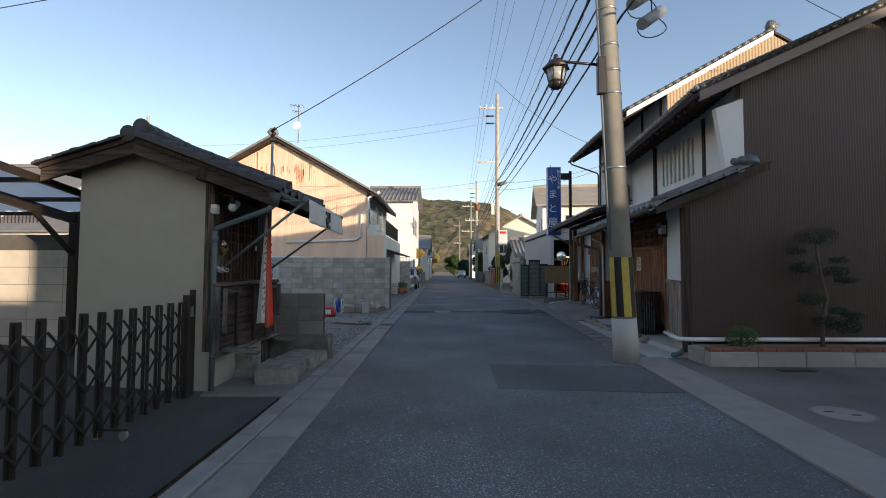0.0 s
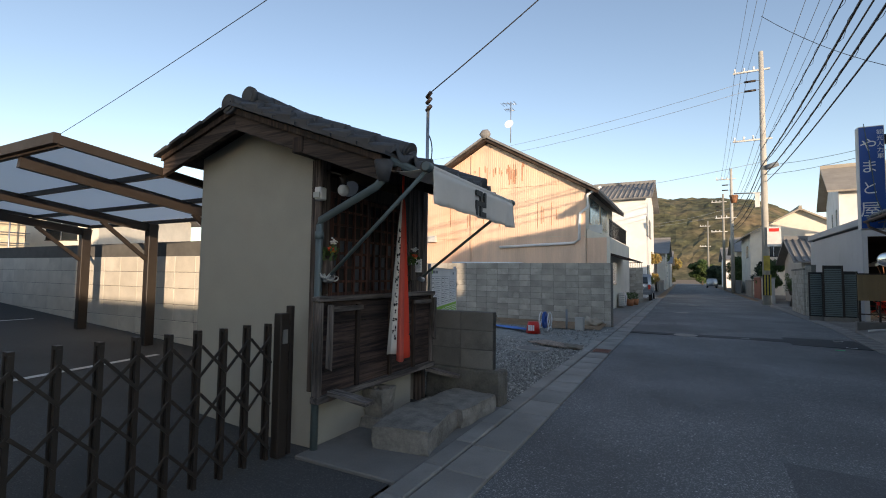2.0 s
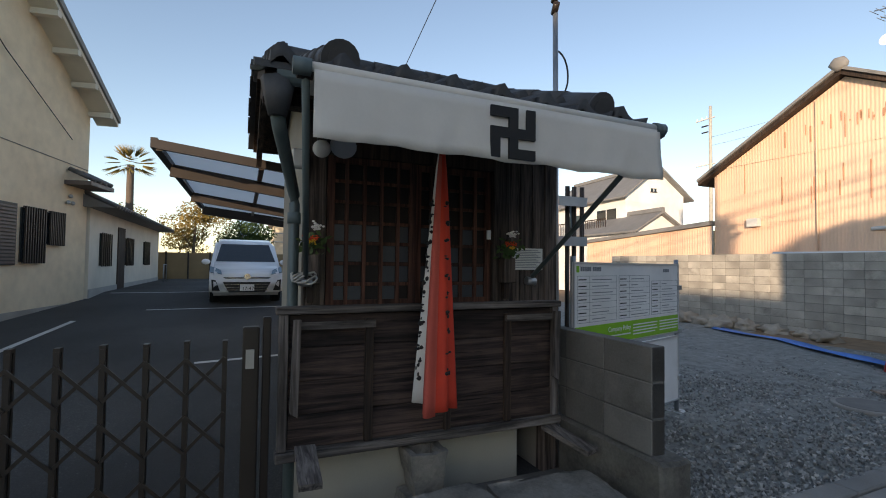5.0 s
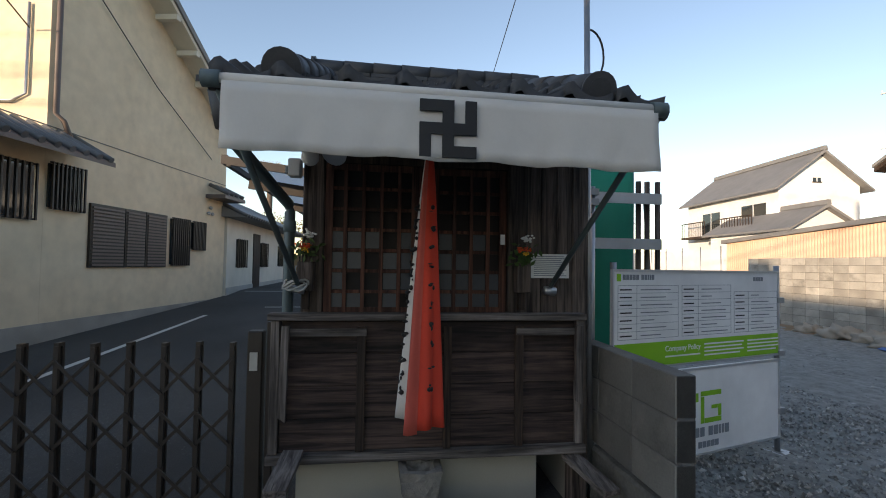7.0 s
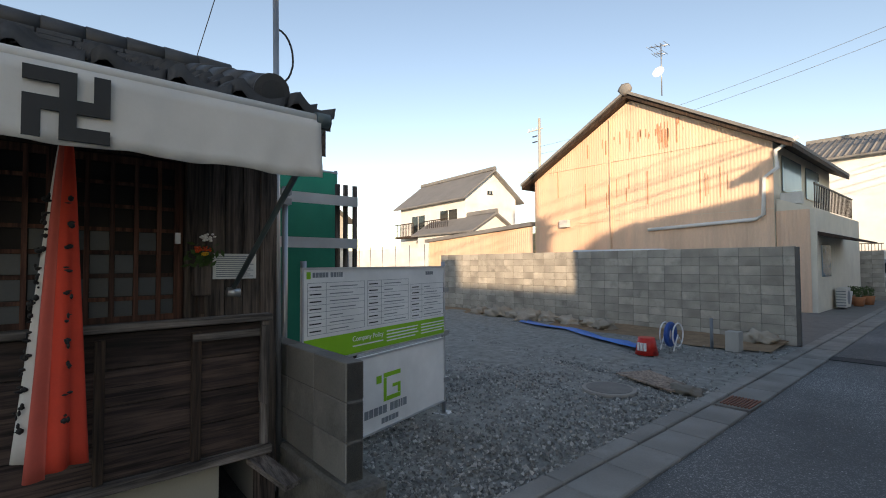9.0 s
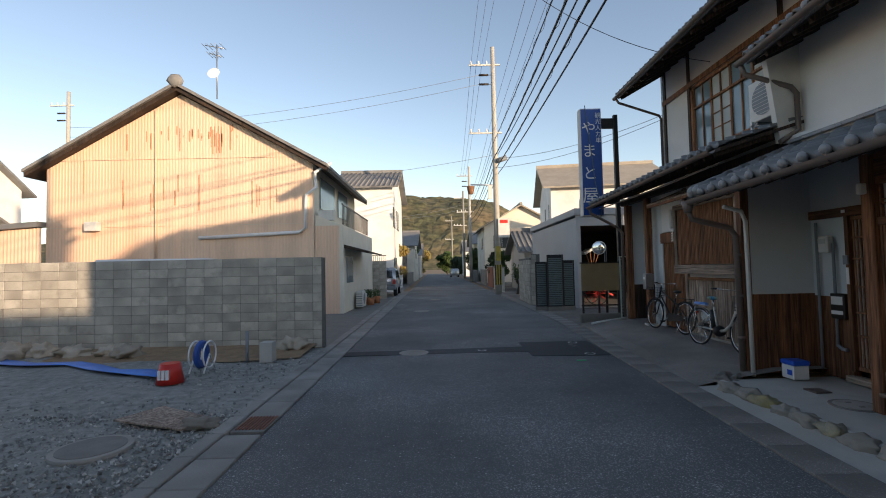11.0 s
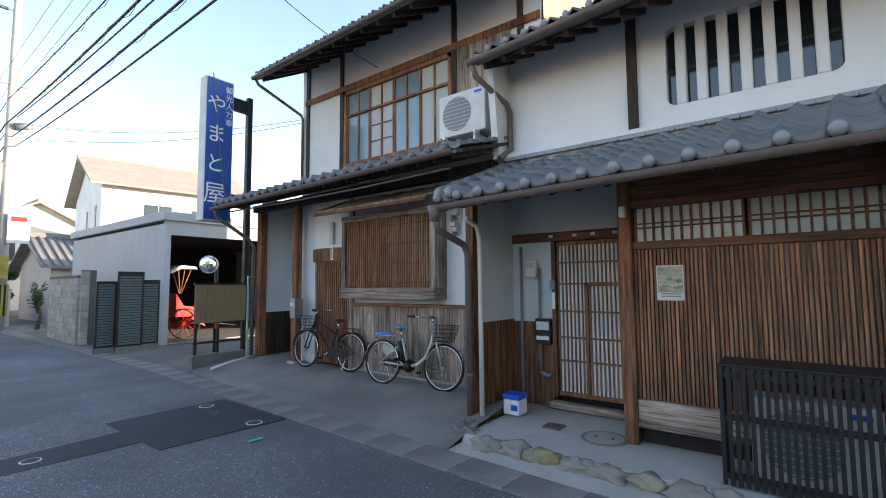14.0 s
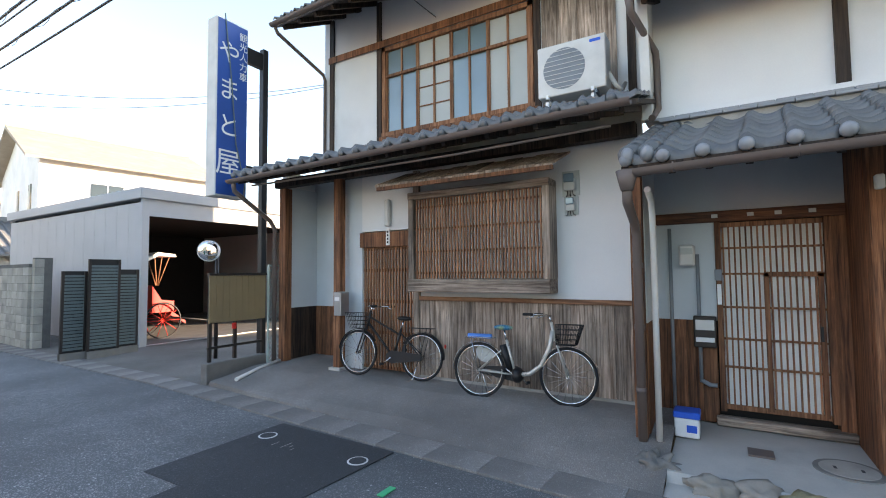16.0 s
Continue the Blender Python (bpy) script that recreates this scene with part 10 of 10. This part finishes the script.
tree(5.2, 36.2, 1.9, 0.4, M["leaf"], "small garden shrub behind the wall", 14, 0, 0.5, 500, 0.06)
pm_ = thing("palm_tree", (-26, 1.5, 0.6), "palm tree with spiky crown behind the low wing", "palm")
ptube("trunk", [(-24.2, 0.9, 0.6), (-24.2, 0.9, 5.9)], 0.18, M["bark"], pm_, "", 10, 0.14)
bm = bmesh.new()
rp = random.Random(5)
for k in range(46):
    a, e = rp.random() * 6.28, rp.uniform(-0.5, 1.2)
    d_ = Vector((math.cos(a) * math.cos(e), math.sin(a) * math.cos(e), math.sin(e)))
    c = Vector((-24.2, 0.9, 5.9))
    for j in range(7):
        b_ = (a + (j - 3) * 0.22)
        t_ = Vector((math.cos(b_) * math.cos(e), math.sin(b_) * math.cos(e), math.sin(e) - 0.2))
        o_ = c + d_ * 0.5
        u = t_.orthogonal().normalized() * 0.025
        bm.faces.new([bm.verts.new(q) for q in (o_ - u, o_ + u, o_ + t_ * 0.6)])
part("fronds", bm, M["leaf_yel"], pm_)
# wooded hill: a sheet with a ragged tree-covered surface
bm = bmesh.new()
NA, NR = 150, 34
def hill(az):
    return 122 * math.exp(-((az + 9) / 11.0) ** 2) + 82 * math.exp(-((az - 6) / 8.0) ** 2) + 45 * math.exp(-((az + 32) / 12) ** 2) + 16
rows = []
for j in range(NR):
    f = j / (NR - 1)
    row = []
    for i in range(NA):
        az = -48 + 80 * i / (NA - 1)
        R = 430 + 420 * f
        x, y = R * math.sin(radians(az)), R * math.cos(radians(az))
        z = hill(az) * (math.sin(f * math.pi / 2) ** 1.2) * 1.0 if f < 0.8 else hill(az) * 0.94
        z += f * (9 * noise.noise((x * 0.012, y * 0.012, 0)) + 5 * noise.noise((x * 0.04, y * 0.04, 3))) + 4.5 * abs(noise.noise((x * 0.11, y * 0.11, 7))) * min(1, f * 6)
        row.append((x, y, z - 2))
    rows.append(row)
quad_sheet(bm, rows)
bmesh.ops.reverse_faces(bm, faces=bm.faces[:])
solid("wooded_hill", bm, M["mountain"], "far wooded hill with brown and green trees", "backdrop", kind="structure")
